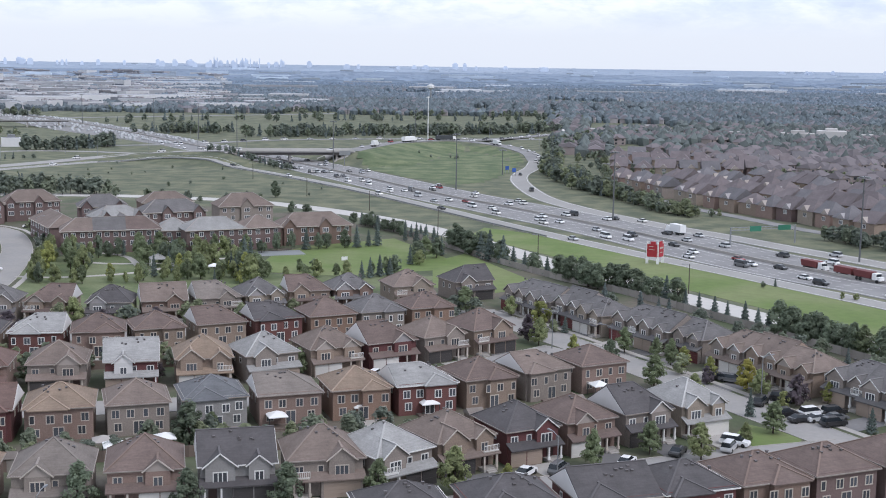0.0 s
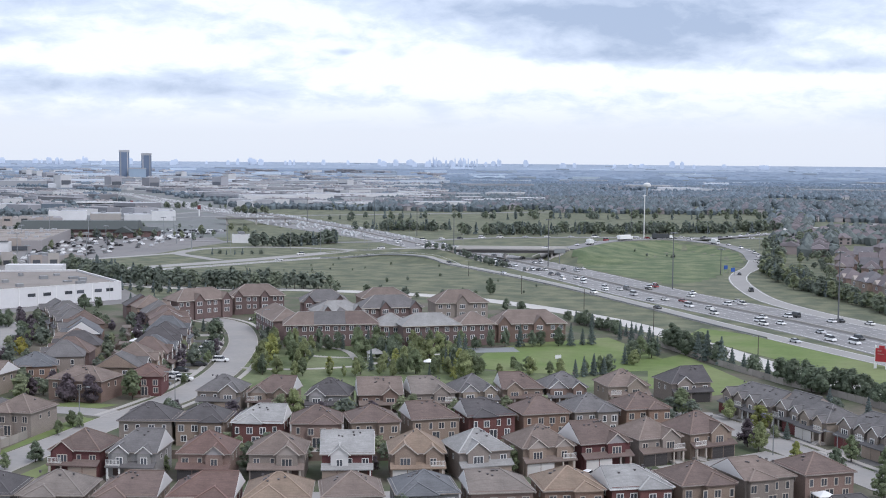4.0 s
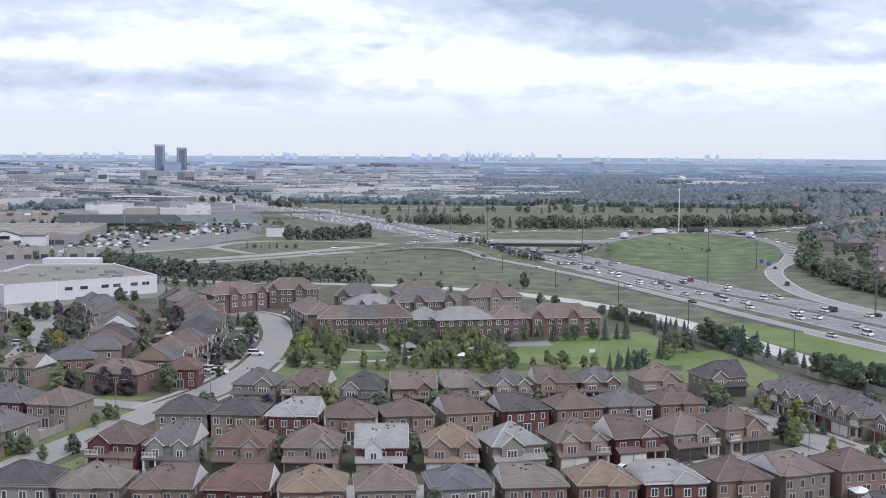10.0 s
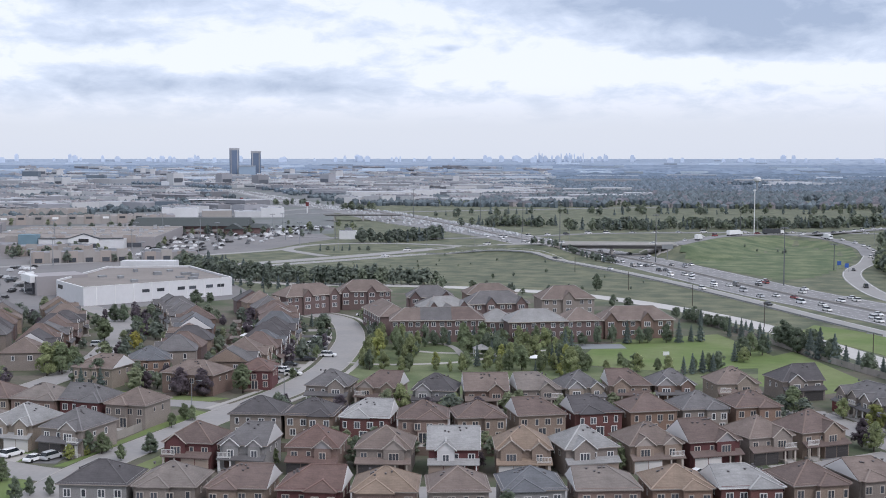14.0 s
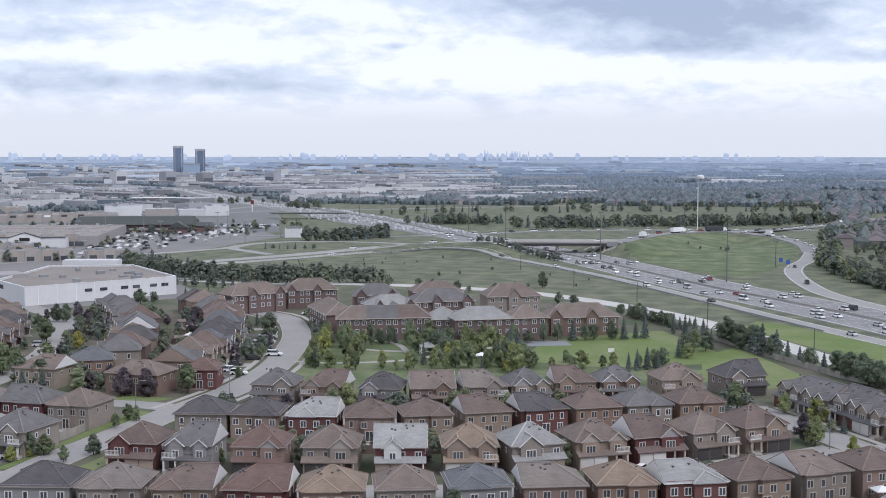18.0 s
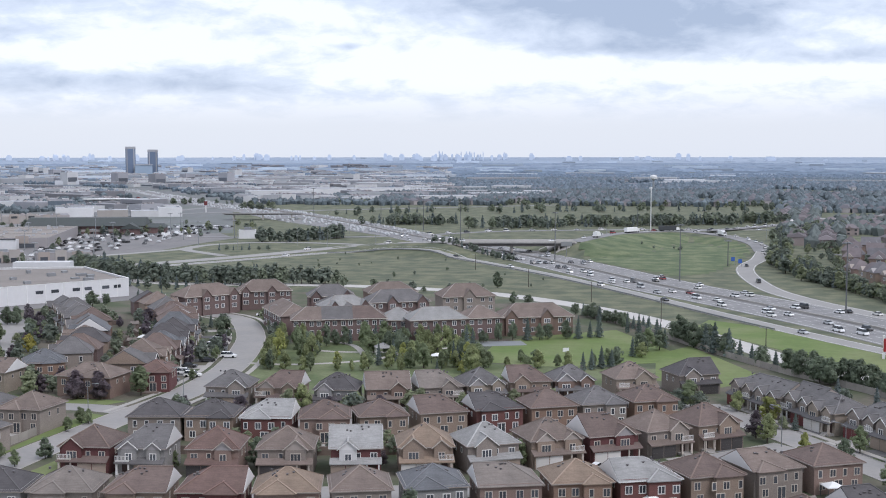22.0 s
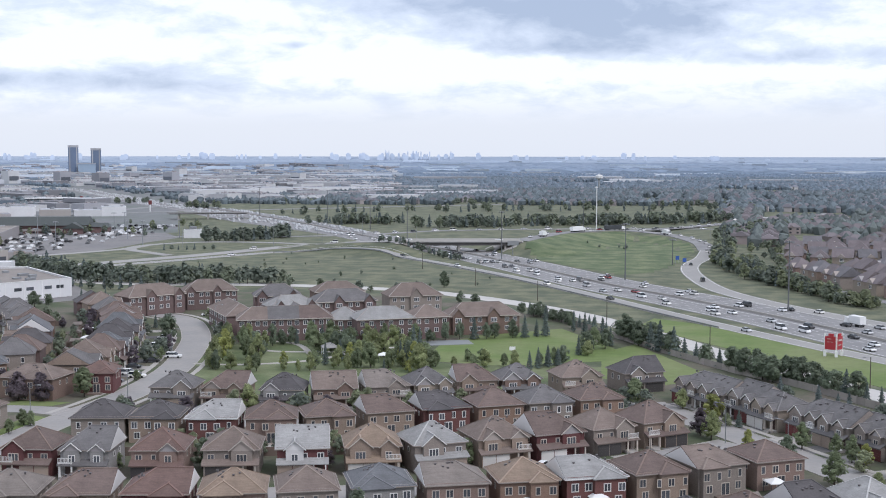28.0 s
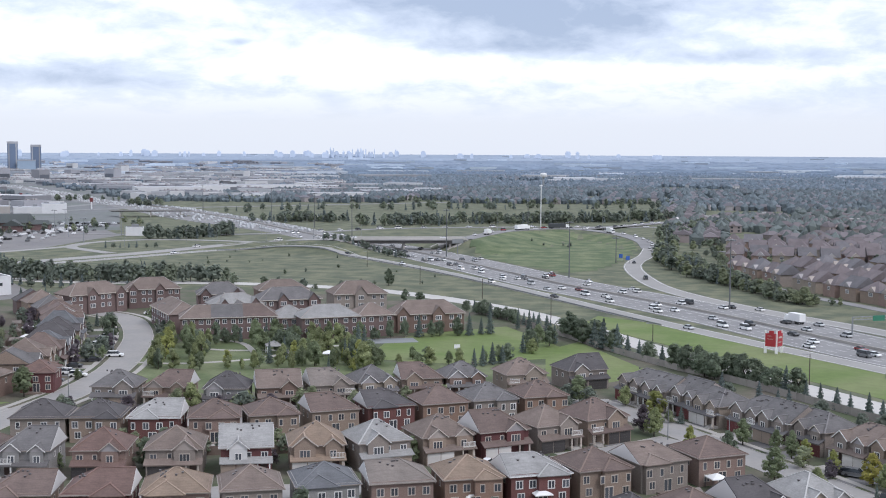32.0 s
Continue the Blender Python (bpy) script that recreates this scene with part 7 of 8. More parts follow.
# ---- the shops and sheds beyond ----
def shed(x, y, a, w, d, h, wall, roof, label="low commercial building with a flat roof", band=None, units=0, seed=0):
    R = random.Random(seed)
    z = lie(x, y)
    ob = thing("commercial_building", pose(x, y, z, 0, 0, a), label, "building", "commercial buildings")
    part("wall", Geo().box(-w / 2, w / 2, -d / 2, d / 2, -1, h), wall, ob)
    part("roof", Geo().box(-w / 2 + 0.6, w / 2 - 0.6, -d / 2 + 0.6, d / 2 - 0.6, h - 0.6, h + 0.05), roof, ob)
    if band:
        part("band", Geo().box(-w / 2 - 0.15, w / 2 + 0.15, -d / 2 - 0.15, -d / 2, h * 0.28, h * 0.55), band, ob)
    for i in range(units):
        part("roof_unit", Geo().turned_box(R.uniform(-w * 0.4, w * 0.4), R.uniform(-d * 0.4, d * 0.4), 0, R.uniform(2, 5), R.uniform(2, 4), h, h + R.uniform(1, 2)), M["steel"], ob)
    return ob


PALE = mat("pale_panel_wall", (0.37, 0.375, 0.39), 0.8, grain=0.2, stain=0.12, vary=0.25)
ROOFS = mat("pale_membrane_roof", (0.225, 0.225, 0.238), 0.9, grain=0.15, stain=0.22, vary=0.1, island=0.25)
BRIGHT = mat("bright_membrane_roof", (0.37, 0.38, 0.40), 0.9, grain=0.15, stain=0.1, vary=0.12)
DULL = mat("dull_wall", (0.26, 0.262, 0.28), 0.9, grain=0.2, stain=0.12, vary=0, island=0.45)
longb = shed(-430, 892, 16.4, 86, 34, 6.2, mat("faded_red_brick", (0.165, 0.105, 0.10), 0.85, grain=0.5, stain=0.15), M["flat_roof"], "long brown brick store under a dark metal roof", M["beige_wall"])
part("mansard", Geo().add([(-44, -19, 5.9), (44, -19, 5.9), (44, 17, 5.9), (-44, 17, 5.9), (-43, -6, 11.6), (43, -6, 11.6), (43, 4, 11.6), (-43, 4, 11.6)],
                          [(0, 1, 5, 4), (1, 2, 6, 5), (2, 3, 7, 6), (3, 0, 4, 7), (4, 5, 6, 7), (3, 2, 1, 0)]), M["green_roof"], longb, "dark metal mansard roof")
part("porch_roof", Geo().add([(26, -30, 4.2), (42, -30, 4.2), (42, -18, 4.2), (26, -18, 4.2), (34, -30, 8.4), (34, -14, 8.4)], [(0, 1, 4), (1, 2, 5, 4), (3, 0, 4, 5), (2, 3, 5), (3, 2, 1, 0)]), M["green_roof"], longb, "dark gabled entrance roof")
part("porch_wall", Geo().box(27, 41, -29, -17, -0.5, 4.3), MATS["faded_red_brick"], longb)
part("annexe", Geo().box(44, 58, -16, 4, -0.5, 4.6), MATS["faded_red_brick"], longb)
part("annexe_roof", Geo().add([(43.4, -17, 4.5), (59, -17, 4.5), (59, 5, 4.5), (43.4, 5, 4.5), (45, -8, 7.2), (57, -8, 7.2)], [(0, 1, 5, 4), (1, 2, 5), (2, 3, 4, 5), (3, 0, 4), (3, 2, 1, 0)]), M["green_roof"], longb)
plaza = shed(-459, 786, 18, 112, 128, 6.6, M["siding_grey"], M["flat_roof"], "broad shopping plaza with a flat gravel roof", None, 0, 6)
PZ = random.Random(66)
units, marks = Geo(), Geo()
for i in range(70):
    u, v = PZ.uniform(-53, 53), PZ.uniform(-60, 60)
    units.turned_box(u, v, 0, PZ.uniform(1.2, 3.6), PZ.uniform(1.2, 2.6), 6.6, 6.6 + PZ.uniform(0.5, 1.6))
for v in (-24, 16, 44):
    marks.box(-55.5, 55.5, v - 0.4, v + 0.4, 6.4, 7.3)
part("roof_units", units, PALE, plaza, "many small pale rooftop units")
part("fire_wall", marks, M["beige_wall"], plaza)
for k in range(7):
    part("shop_parapet", Geo().box(-54 + 15 * k, -46 + 15 * k, -64.6, -63.8, 3.2, 8.0), M["beige_wall"] if k % 3 else M["siding_tan"], plaza)
    part("shop_glass", Geo().box(-53 + 15 * k, -42 + 15 * k, -64.4, -64.0, 0.4, 2.9), M["glass"], plaza)
gs = shed(-427, 724, 16.5, 54, 9, 6.2, M["white_wall"], ROOFS, "white-fronted shop with a dark peaked entrance", None, 0, 5)
part("portal", Geo().add([(-8, -6.2, 0), (12, -6.2, 0), (12, -6.2, 6.4), (2, -6.2, 9.4), (-8, -6.2, 6.4), (-8, -4, 0), (12, -4, 0), (12, -4, 6.4), (2, -4, 9.4), (-8, -4, 6.4)],
                         [(0, 1, 2, 3, 4), (9, 8, 7, 6, 5), (0, 5, 6, 1), (1, 6, 7, 2), (2, 7, 8, 3), (3, 8, 9, 4), (4, 9, 5, 0)]), M["white"], gs, "white peaked portal")
part("portal_edge", Geo().beam((-8.6, -5.2, 6.3), (2, -5.2, 9.6), 2.6, 0.5).beam((12.6, -5.2, 6.3), (2, -5.2, 9.6), 2.6, 0.5).box(-27, -8, -4.9, -4.4, 6.2, 6.7).box(12, 27, -4.9, -4.4, 6.2, 6.7), M["dark_steel"], gs, "dark edge along the white gable")
for u in (-4.6, 1.9, 8.4):
    part("portal_glass", Geo().box(u - 2.3, u + 2.3, -6.32, -6.2, 0.5, 3.4), M["glass"], gs)
part("sign_bar", Geo().box(-1.2, 5.2, -6.34, -6.2, 4.2, 6.4), M["black"], gs, "dark sign of unreadable letters")
part("side_block", Geo().box(-40, -28, -4, 4, 0, 9), mat("teal_cladding", (0.16, 0.25, 0.30), 0.7), gs, "teal clad side block")
row_ = shed(-592, 985, 34.5, 128, 34, 6.4, M["beige_wall"], M["flat_roof"], "long row of beige shops with raised fronts", None, 0, 7)
for k in range(9):
    part("shop_front", Geo().box(-60 + 14 * k, -52 + 14 * k, -17.8, -17.0, 0, 8.4), M["siding_tan"] if k % 2 else M["beige_wall"], row_)
    part("shop_sign", Geo().box(-58.5 + 14 * k, -53.5 + 14 * k, -18.0, -17.8, 4.6, 6.4), M["dark_steel"] if k % 3 else M["white"], row_)
for k in range(16):
    part("roof_unit", Geo().turned_box(PZ.uniform(-60, 60), PZ.uniform(-14, 14), 0, 3.2, 2.4, 6.4, 7.6), M["siding_grey"], row_)
shed(-723, 1272, 8, 80, 30, 8, M["white_wall"], BRIGHT, "white warehouse with a flat roof", None, 5, 8)
shed(-805, 1212, 30, 60, 40, 8.6, PALE, BRIGHT, "pale warehouse with a flat roof", DULL, 4, 9)
for u, w, h, m_ in ((-545, 34, 9.5, "white_wall"), (-514, 28, 7.0, "beige_wall"), (-487, 26, 6.0, "white_wall"), (-466, 22, 9.0, "white_wall")):
    shed(u, 1120 + (u + 505) * 0.46, 25, w, 26, h, M[m_], BRIGHT, "pale stepped commercial block", None, 2, int(-u))
shed(-622, 1228, 17, 24, 20, 10.6, mat("dark_office_glass", (0.12, 0.15, 0.18), 0.3, stain=0.1), ROOFS, "dark glass office block with pale mullions", M["white_wall"], 1, 12)
deal = shed(-631, 1406, 17, 84, 30, 6, M["white_wall"], BRIGHT, "car dealership with a long white canopy", M["glass"], 3, 13)
part("canopy", Geo().box(-46, 40, -21, -10, 6.2, 7.0), M["white"], deal)
shed(-505, 1608, 26, 84, 46, 11, M["white_wall"], BRIGHT, "large white warehouse with a flat roof", None, 0, 21)
shed(-440, 1760, 22, 150, 60, 10, M["white_wall"], BRIGHT, "very long white warehouse with a flat roof", None, 0, 22)
shed(-262, 1500, 26, 68, 40, 9, M["white_wall"], BRIGHT, "white warehouse beside the open field", None, 0, 23)
shed(-210, 1640, 18, 90, 44, 8, PALE, BRIGHT, "pale warehouse beside the open field", None, 0, 24)
shed(-941, 1805, 17, 120, 40, 6, PALE, BRIGHT, "long pale warehouse with a flat roof", None, 5, 14)
shed(-1440, 2505, 18, 40, 24, 15, MATS["dark_office_glass"], ROOFS, "dark office block in the distance", None, 1, 15)
shed(-1548, 2420, 18, 34, 24, 24, MATS["dark_office_glass"], BRIGHT, "glass office block with a pale frame", M["white_wall"], 1, 16)
shed(-291, 852, 16, 12, 9, 6, M["white_wall"], ROOFS, "small beige building beside the car park", None, 1, 17)
for x, y, a_, w, d, h, wl_ in ((-374, 632, 33, 54, 14, 6, "beige_wall"), (-332, 656, 33, 30, 12, 5.0, "siding_grey"), (-415, 668, 22, 46, 16, 6, "siding_tan"), (-470, 668, 18, 50, 20, 6, "siding_grey"),
                              (-690, 1090, 30, 90, 40, 7.3, "beige_wall"), (-640, 830, 18, 130, 70, 6.6, "siding_grey"), (-770, 940, 30, 110, 60, 8, "beige_wall"),
                              (-560, 1052, 30, 60, 26, 5, "siding_grey")):
    sh = shed(x, y, a_, w, d, h, M[wl_], M["flat_roof"] if w > 80 else ROOFS, "low flat-roofed row of shops", None, 9 if w > 80 else 3, int(-x))
    for k in range(int(w / 9)):
        part("shop_front", Geo().box(-w / 2 + 9 * k + 1, -w / 2 + 9 * k + 7, -d / 2 - 0.5, -d / 2 + 0.3, 0, h + (1.4 if k % 2 else 0.5)), M["beige_wall"] if k % 2 else M["siding_tan"], sh)
        part("shop_glass", Geo().box(-w / 2 + 9 * k + 2, -w / 2 + 9 * k + 6, -d / 2 - 0.62, -d / 2 - 0.5, 0.4, 2.8), M["glass"], sh)
# the rest of the quarter, too many to count
SR = random.Random(21)
QUARTER = {k: Geo() for k in ("walls", "pale_walls", "roofs", "pale_roofs", "bands", "units")}
hw_ = np.array(hwy)
taken, tries = np.zeros((0, 2)), 0
while len(taken) < 620 and tries < 9000:
    tries += 1
    az, r = radians(SR.uniform(10, 41)), 1010 * 4.2 ** (SR.random() ** 0.9)
    x, y = -r * math.sin(az), r * math.cos(az)
    if (math.degrees(az) < 20 and r < 1560) or r > 2900 and SR.random() < 0.5 or -700 < x < -330 and 850 < y < 1215:
        continue
    w, d, h = SR.uniform(18, 80), SR.uniform(14, 42), SR.uniform(4.5, 10)
    if SR.random() < 0.03 and r > 2000:
        w, d, h = 24, 20, SR.uniform(14, 24)
    if np.min(np.hypot(hw_[:, 0] - x, hw_[:, 1] - y)) < 62 + w / 2 or len(taken) and np.min(np.hypot(taken[:, 0] - x, taken[:, 1] - y)) < 0.5 * w + 16 + r * 0.004:
        continue
    taken = np.vstack((taken, (x, y)))
    z, t = lie(x, y), radians(SR.choice((-28, -28, -24, 62)))
    pale_ = SR.random() < 0.42
    QUARTER["pale_walls" if pale_ else "walls"].turned_box(x, y, t, w, d, z - 2, z + h)
    QUARTER["pale_roofs" if SR.random() < 0.35 else "roofs"].turned_box(x, y, t, w - 1, d - 1, z + h - 0.5, z + h + 0.06)
    if SR.random() < 0.7:
        QUARTER["bands"].turned_box(x, y, t, w * 0.86, d + 0.3, z + h * 0.25, z + h * 0.6)
    for i in range(SR.randint(1, 6)):
        u, v = SR.uniform(-0.4, 0.4) * w, SR.uniform(-0.4, 0.4) * d
        QUARTER["units"].turned_box(x + math.cos(t) * u - math.sin(t) * v, y + math.sin(t) * u + math.cos(t) * v, t, SR.uniform(2, 5), SR.uniform(2, 4), z + h, z + h + SR.uniform(1, 2.2))
for k, m_, label in (("walls", DULL, "dull walls of countless commercial buildings"), ("pale_walls", M["white_wall"], "white walls of countless commercial buildings"), ("roofs", ROOFS, "grey flat roofs of countless commercial buildings"),
                     ("pale_roofs", BRIGHT, "pale flat roofs of countless commercial buildings"), ("bands", mat("dark_window_band", (0.11, 0.12, 0.14), 0.4, stain=0.1, vary=0, island=0.5), "dark window bands of countless commercial buildings"), ("units", M["siding_grey"], "rooftop units on the commercial buildings")):
    solid("commercial_quarter_" + k, QUARTER[k], m_, label, "buildings", kind="stuff")
for x, y, w, d, h in ((-500, 1490, 66, 40, 9), (-385, 1490, 70, 40, 7), (-430, 1800, 240, 60, 9), (-370, 1640, 110, 30, 8), (-215, 1690, 130, 50, 9), (-300, 1900, 200, 60, 10), (-620, 1900, 160, 50, 9), (-560, 2070, 220, 60, 10)):
    for k in range(3):
        shed(x - w / 2 + w * (k + 0.5) / 3, y + 14 * ((k * 7 + int(-x)) % 3), 6 - 2 * k, w / 3 * 0.86, d * (0.6 + 0.15 * k), h - 1.5 * (k % 2), PALE if (k + int(-x)) % 3 else M["white_wall"], BRIGHT, "long white warehouse with a pale roof", None, 1, int(-x) + k)
far_bridge = thing("far_overpass", pose(-359, 1094, 0, 0, 0, 17), "distant concrete overpass across the highway", "bridge")
part("deck", Geo().box(-34, 34, -6, 6, 4.6, 5.4), MATS["dark_girder"], far_bridge)
part("parapet", Geo().box(-36, 36, -6.3, -5.9, 5.3, 6.4), MATS["bridge_concrete"], far_bridge)
for s in (-26, 0, 26):
    part("pier", Geo().box(s - 0.7, s + 0.7, -5, 5, -0.5, 4.7), M["concrete"], far_bridge)
for x, y, h in ((-460, 1218, 12), (-612, 1400, 9)):
    ob = thing("sign_tower", pose(x, y, 0), "red and white advertising pylon far away", "sign", "distant pylons")
    part("post", Geo().box(-0.5, 0.5, -0.5, 0.5, -0.3, h * 0.6), M["white"], ob)
    part("board", Geo().box(-1.6, 1.6, -0.6, 0.6, h * 0.6, h * 0.95), M["tipper"], ob)
# car parks
sheet("car_park_shops", [(-620, 640), (-400, 640), (-330, 705), (-330, 850), (-370, 925), (-460, 905), (-520, 770), (-640, 720)], M["yard_tar"], 0.09, "pale asphalt car park in front of the shops", "car park")
lot = [Geo() for _ in range(4)]
PR = random.Random(8)
for i in range(620):
    x, y = PR.uniform(-610, -335), PR.uniform(650, 900)
    u = x + 0.3 * y
    if abs((x + 459) * 0.951 + (y - 786) * 0.309) < 58 and abs(-(x + 459) * 0.309 + (y - 786) * 0.951) < 68 or y > 868 and x < -370 or y < 640 or (x < -395 and x > -465 and 700 < y < 750) or y > 930 + (x + 330) * 0.25 or y < 650 - (x + 400) * 0.9:
        continue
    y = round(y / 11) * 11 + PR.choice((-2.6, 2.6))
    x = round(x / 2.8) * 2.8
    g_ = PR.choice(lot)
    g_.turned_box(x, y, 1.57, 4.4, 1.8, 0.3, 0.95).turned_box(x, y, 1.57, 2.4, 1.6, 0.95, 1.5)
for i in range(150):
    x, y = PR.uniform(-400, -290), PR.uniform(460, 600)
    y = round(y / 11) * 11 + PR.choice((-2.6, 2.6))
    if x + 0.55 * (y - 460) > -300:
        continue
    PR.choice(lot).turned_box(round(x / 2.8) * 2.8, y, 1.57, 4.4, 1.8, 0.3, 0.95).turned_box(round(x / 2.8) * 2.8, y, 1.57, 2.4, 1.6, 0.95, 1.5)
for i in range(170):
    x, y = PR.uniform(-440, -346), PR.uniform(870, 985)
    x, y = round(x / 2.8) * 2.8, round(y / 11) * 11 + PR.choice((-2.6, 2.6))
    PR.choice(lot).turned_box(x, y, 1.57, 4.4, 1.8, 0.3, 0.95).turned_box(x, y, 1.57, 2.4, 1.6, 0.95, 1.5)
for g_, p_ in zip(lot, (PAINTS[0], PAINTS[3], PAINTS[2], PAINTS[1])):
    solid("parked_cars_far", g_, p_, "many cars parked in rows before the shops", "cars", kind="stuff")
for x, y in ((-372, 600), (-420, 680), (-350, 760), (-470, 760), (-400, 840), (-360, 880), (-440, 860), (-330, 690), (-300, 780), (-520, 700)):
    mast(x, y, 16, "tall pale lamp pole in the car park", M["steel"])
scatter(24, (-470, -330, 620, 700), ("dark", "green"), (5, 8), "along the car park", "car park trees", 60, lambda x, y: abs(y - (640 - 0.35 * (x + 400))) < 12, 5)

scatter(60, (-640, -300, 600, 960), ("dark", "green", "olive"), (4, 7.5), "among the shops", "car park trees", 61, lambda x, y: y > 640 - 0.35 * (x + 400) and x < -330 + (y - 600) * 0.02, 9)
scatter(34, (-440, -325, 850, 1010), ("dark", "green", "olive"), (3.5, 7), "round the car park", "car park trees", 63, None, 6)
along([(-500, 905), (-450, 890), (-405, 872)], 5, ("fir", "dark", "dark"), (5, 9), "in front of the long store", "car park trees", 62, 3)
for x, y in ((-560, 690), (-480, 640), (-390, 720), (-430, 800), (-330, 830), (-600, 860), (-540, 960), (-380, 950), (-300, 850), (-330, 620), (-360, 560)):
    mast(x, y, 13, "tall pale lamp pole in the car park", M["steel"])

# ---- the eastern houses ----
ROOF["mauve"] = mat("shingles_mauve", (0.150, 0.128, 0.132), 0.9, grain=2.6, stain=0.3, vary=0.12, bump=0.6)
ROOF["ash"] = mat("shingles_ash", (0.140, 0.134, 0.142), 0.9, grain=2.6, stain=0.3, vary=0.12, bump=0.6)
E_MIX = [("mauve", "pink"), ("ash", "buff"), ("mauve", "pink"), ("mauve", "grey"), ("mauve", "stone"), ("ash", "grey"), ("ash", "pink"), ("mauve", "rose"), ("mauve", "buff")]


def east_house(x, y, a, seed):
    R = random.Random(seed)
    rc, wc = R.choice(E_MIX)
    w, d, e = R.uniform(8.5, 10.5), R.uniform(9, 12), R.uniform(4.9, 5.8)
    ob = thing("house", pose(x, y, 0, 0, 0, a), "two-storey brick house with a brown roof in the eastern estate", "house", "houses of the eastern estate")
    part("wall", Geo().box(-w / 2, w / 2, -d / 2, d / 2, -0.4, e), WALL[wc], ob)
    g, lines, run, zt = roof_shape(-w / 2 - 0.5, w / 2 + 0.5, -d / 2 - 0.5, d / 2 + 0.5, e, R.uniform(3.8, 4.8), R.choice(("hip", "g2", "gL", "pyr", "gR")))
    part("roof", g, ROOF[rc], ob)
    cx = R.uniform(-2, 2)
    y0 = -d / 2 - 0.5
    tri = [(cx - 2.4, y0, e - 0.2), (cx + 2.4, y0, e - 0.2), (cx, y0, e + 2.0)]
    part("gable", Geo().add(tri + [(p[0], 0, p[2]) for p in tri], [(0, 1, 2), (5, 4, 3), (0, 3, 4, 1), (1, 4, 5, 2), (2, 5, 3, 0)]), M["siding_tan"] if seed % 3 else M["siding_grey"], ob)
    window(ob, "triple", cx * 0.5, -d / 2 - 0.02, 3.1, whole=True)
    window(ob, "triple", cx * 0.5 + 1.5, d / 2 + 0.02, 3.1, 180, whole=True)


spots = []
ER = random.Random(12)
E_STREET = smooth_line([(86, 640), (94, 610), (103, 575), (113, 548), (123, 522), (133, 503), (143, 484), (150, 462), (163, 440)], 11.2)
for j in range(4):
    # rows leading along the service street, facing it
    ln = offsets(E_STREET, -2.0 - (0, 27, 45, 74)[j])
    for i in range(1, len(ln) - 1):
        t_ = ln[i + 1] - ln[i - 1]
        spots.append((ln[i][0] + ER.uniform(-1, 1), ln[i][1] + ER.uniform(-1, 1), math.degrees(math.atan2(t_[1], t_[0])) + (0, 180, 0, 180)[j] + ER.uniform(-5, 5)))
for j in range(5):
    # rows across, further off
    for i in range(6 + j):
        spots.append((98 + j * 3 + i * 12.0 + ER.uniform(-1, 1), 690 + (0, 18, 50, 68, 100)[j] - i * 2.4 + ER.uniform(-1.5, 1.5), (180 if j % 2 else 0) - 11 + ER.uniform(-8, 8)))
for k, (x, y, a) in enumerate(spots):
    east_house(x, y, a, 700 + k)


# ---- trees too many to tell apart, joined ----
def joined_trees():
    for kind, items in JOINED.items():
        vs, fs, o = [], [], 0
        tv = Geo()
        for x, y, h, wide, turn, k in items:
            src = CROWNS[kind][k][0]
            n_ = len(src.vertices)
            co = np.empty(n_ * 3, np.float32)
            src.vertices.foreach_get("co", co)
            co = co.reshape(-1, 4, 3)[::2 if math.hypot(x, y) < 310 else 4 if math.hypot(x, y) < 520 else 8 if math.hypot(x, y) < 800 else 14]
            mid_ = co.mean(axis=1, keepdims=True)
            co = (mid_ + (co - mid_) * (1.2 if math.hypot(x, y) < 310 else 1.7 if math.hypot(x, y) < 520 else 2.2 if math.hypot(x, y) < 800 else 2.8)).reshape(-1, 3)
            c, s = math.cos(turn), math.sin(turn)
            z0 = lie(x, y)
            vs.append(np.stack((x + (c * co[:, 0] - s * co[:, 1]) * h * wide, y + (s * co[:, 0] + c * co[:, 1]) * h * wide, z0 + co[:, 2] * h), 1))
            tv.cone(x, y, z0 - 0.3, z0 + h * 0.5, h * 0.022, h * 0.012, 5)
        allv = np.concatenate(vs)
        q = len(allv) // 4
        me = bpy.data.meshes.new("tree_belt")
        me.vertices.add(len(allv))
        me.vertices.foreach_set("co", allv.astype(np.float32).ravel())
        me.loops.add(4 * q)
        me.loops.foreach_set("vertex_index", np.arange(4 * q, dtype=np.int32))
        me.polygons.add(q)
        me.polygons.foreach_set("loop_start", np.arange(0, 4 * q, 4, dtype=np.int32))
        me.materials.append(HAZED_BELT_LEAF[kind])
        me.update(calc_edges=True)
        tagged(new("tree_belt", me), "belt of many %ss beside the roads" % TREE_WORDS[kind], "trees", kind="stuff")
        solid("tree_belt_trunks", tv, M["bark"], "dark trunks of the trees in the belts", "trees", kind="stuff")


for i in range(420):
    x, y = ER.uniform(72, 260), ER.uniform(450, 830)
    if all(math.hypot(x - q[0], y - q[1]) > 7.5 for q in spots) and x > 84 + max(0, 640 - y) * 0.36:
        plant(x, y, ER.uniform(3.0, 6.5), ER.choice(("green", "dark", "olive", "dark")), group="eastern belt")


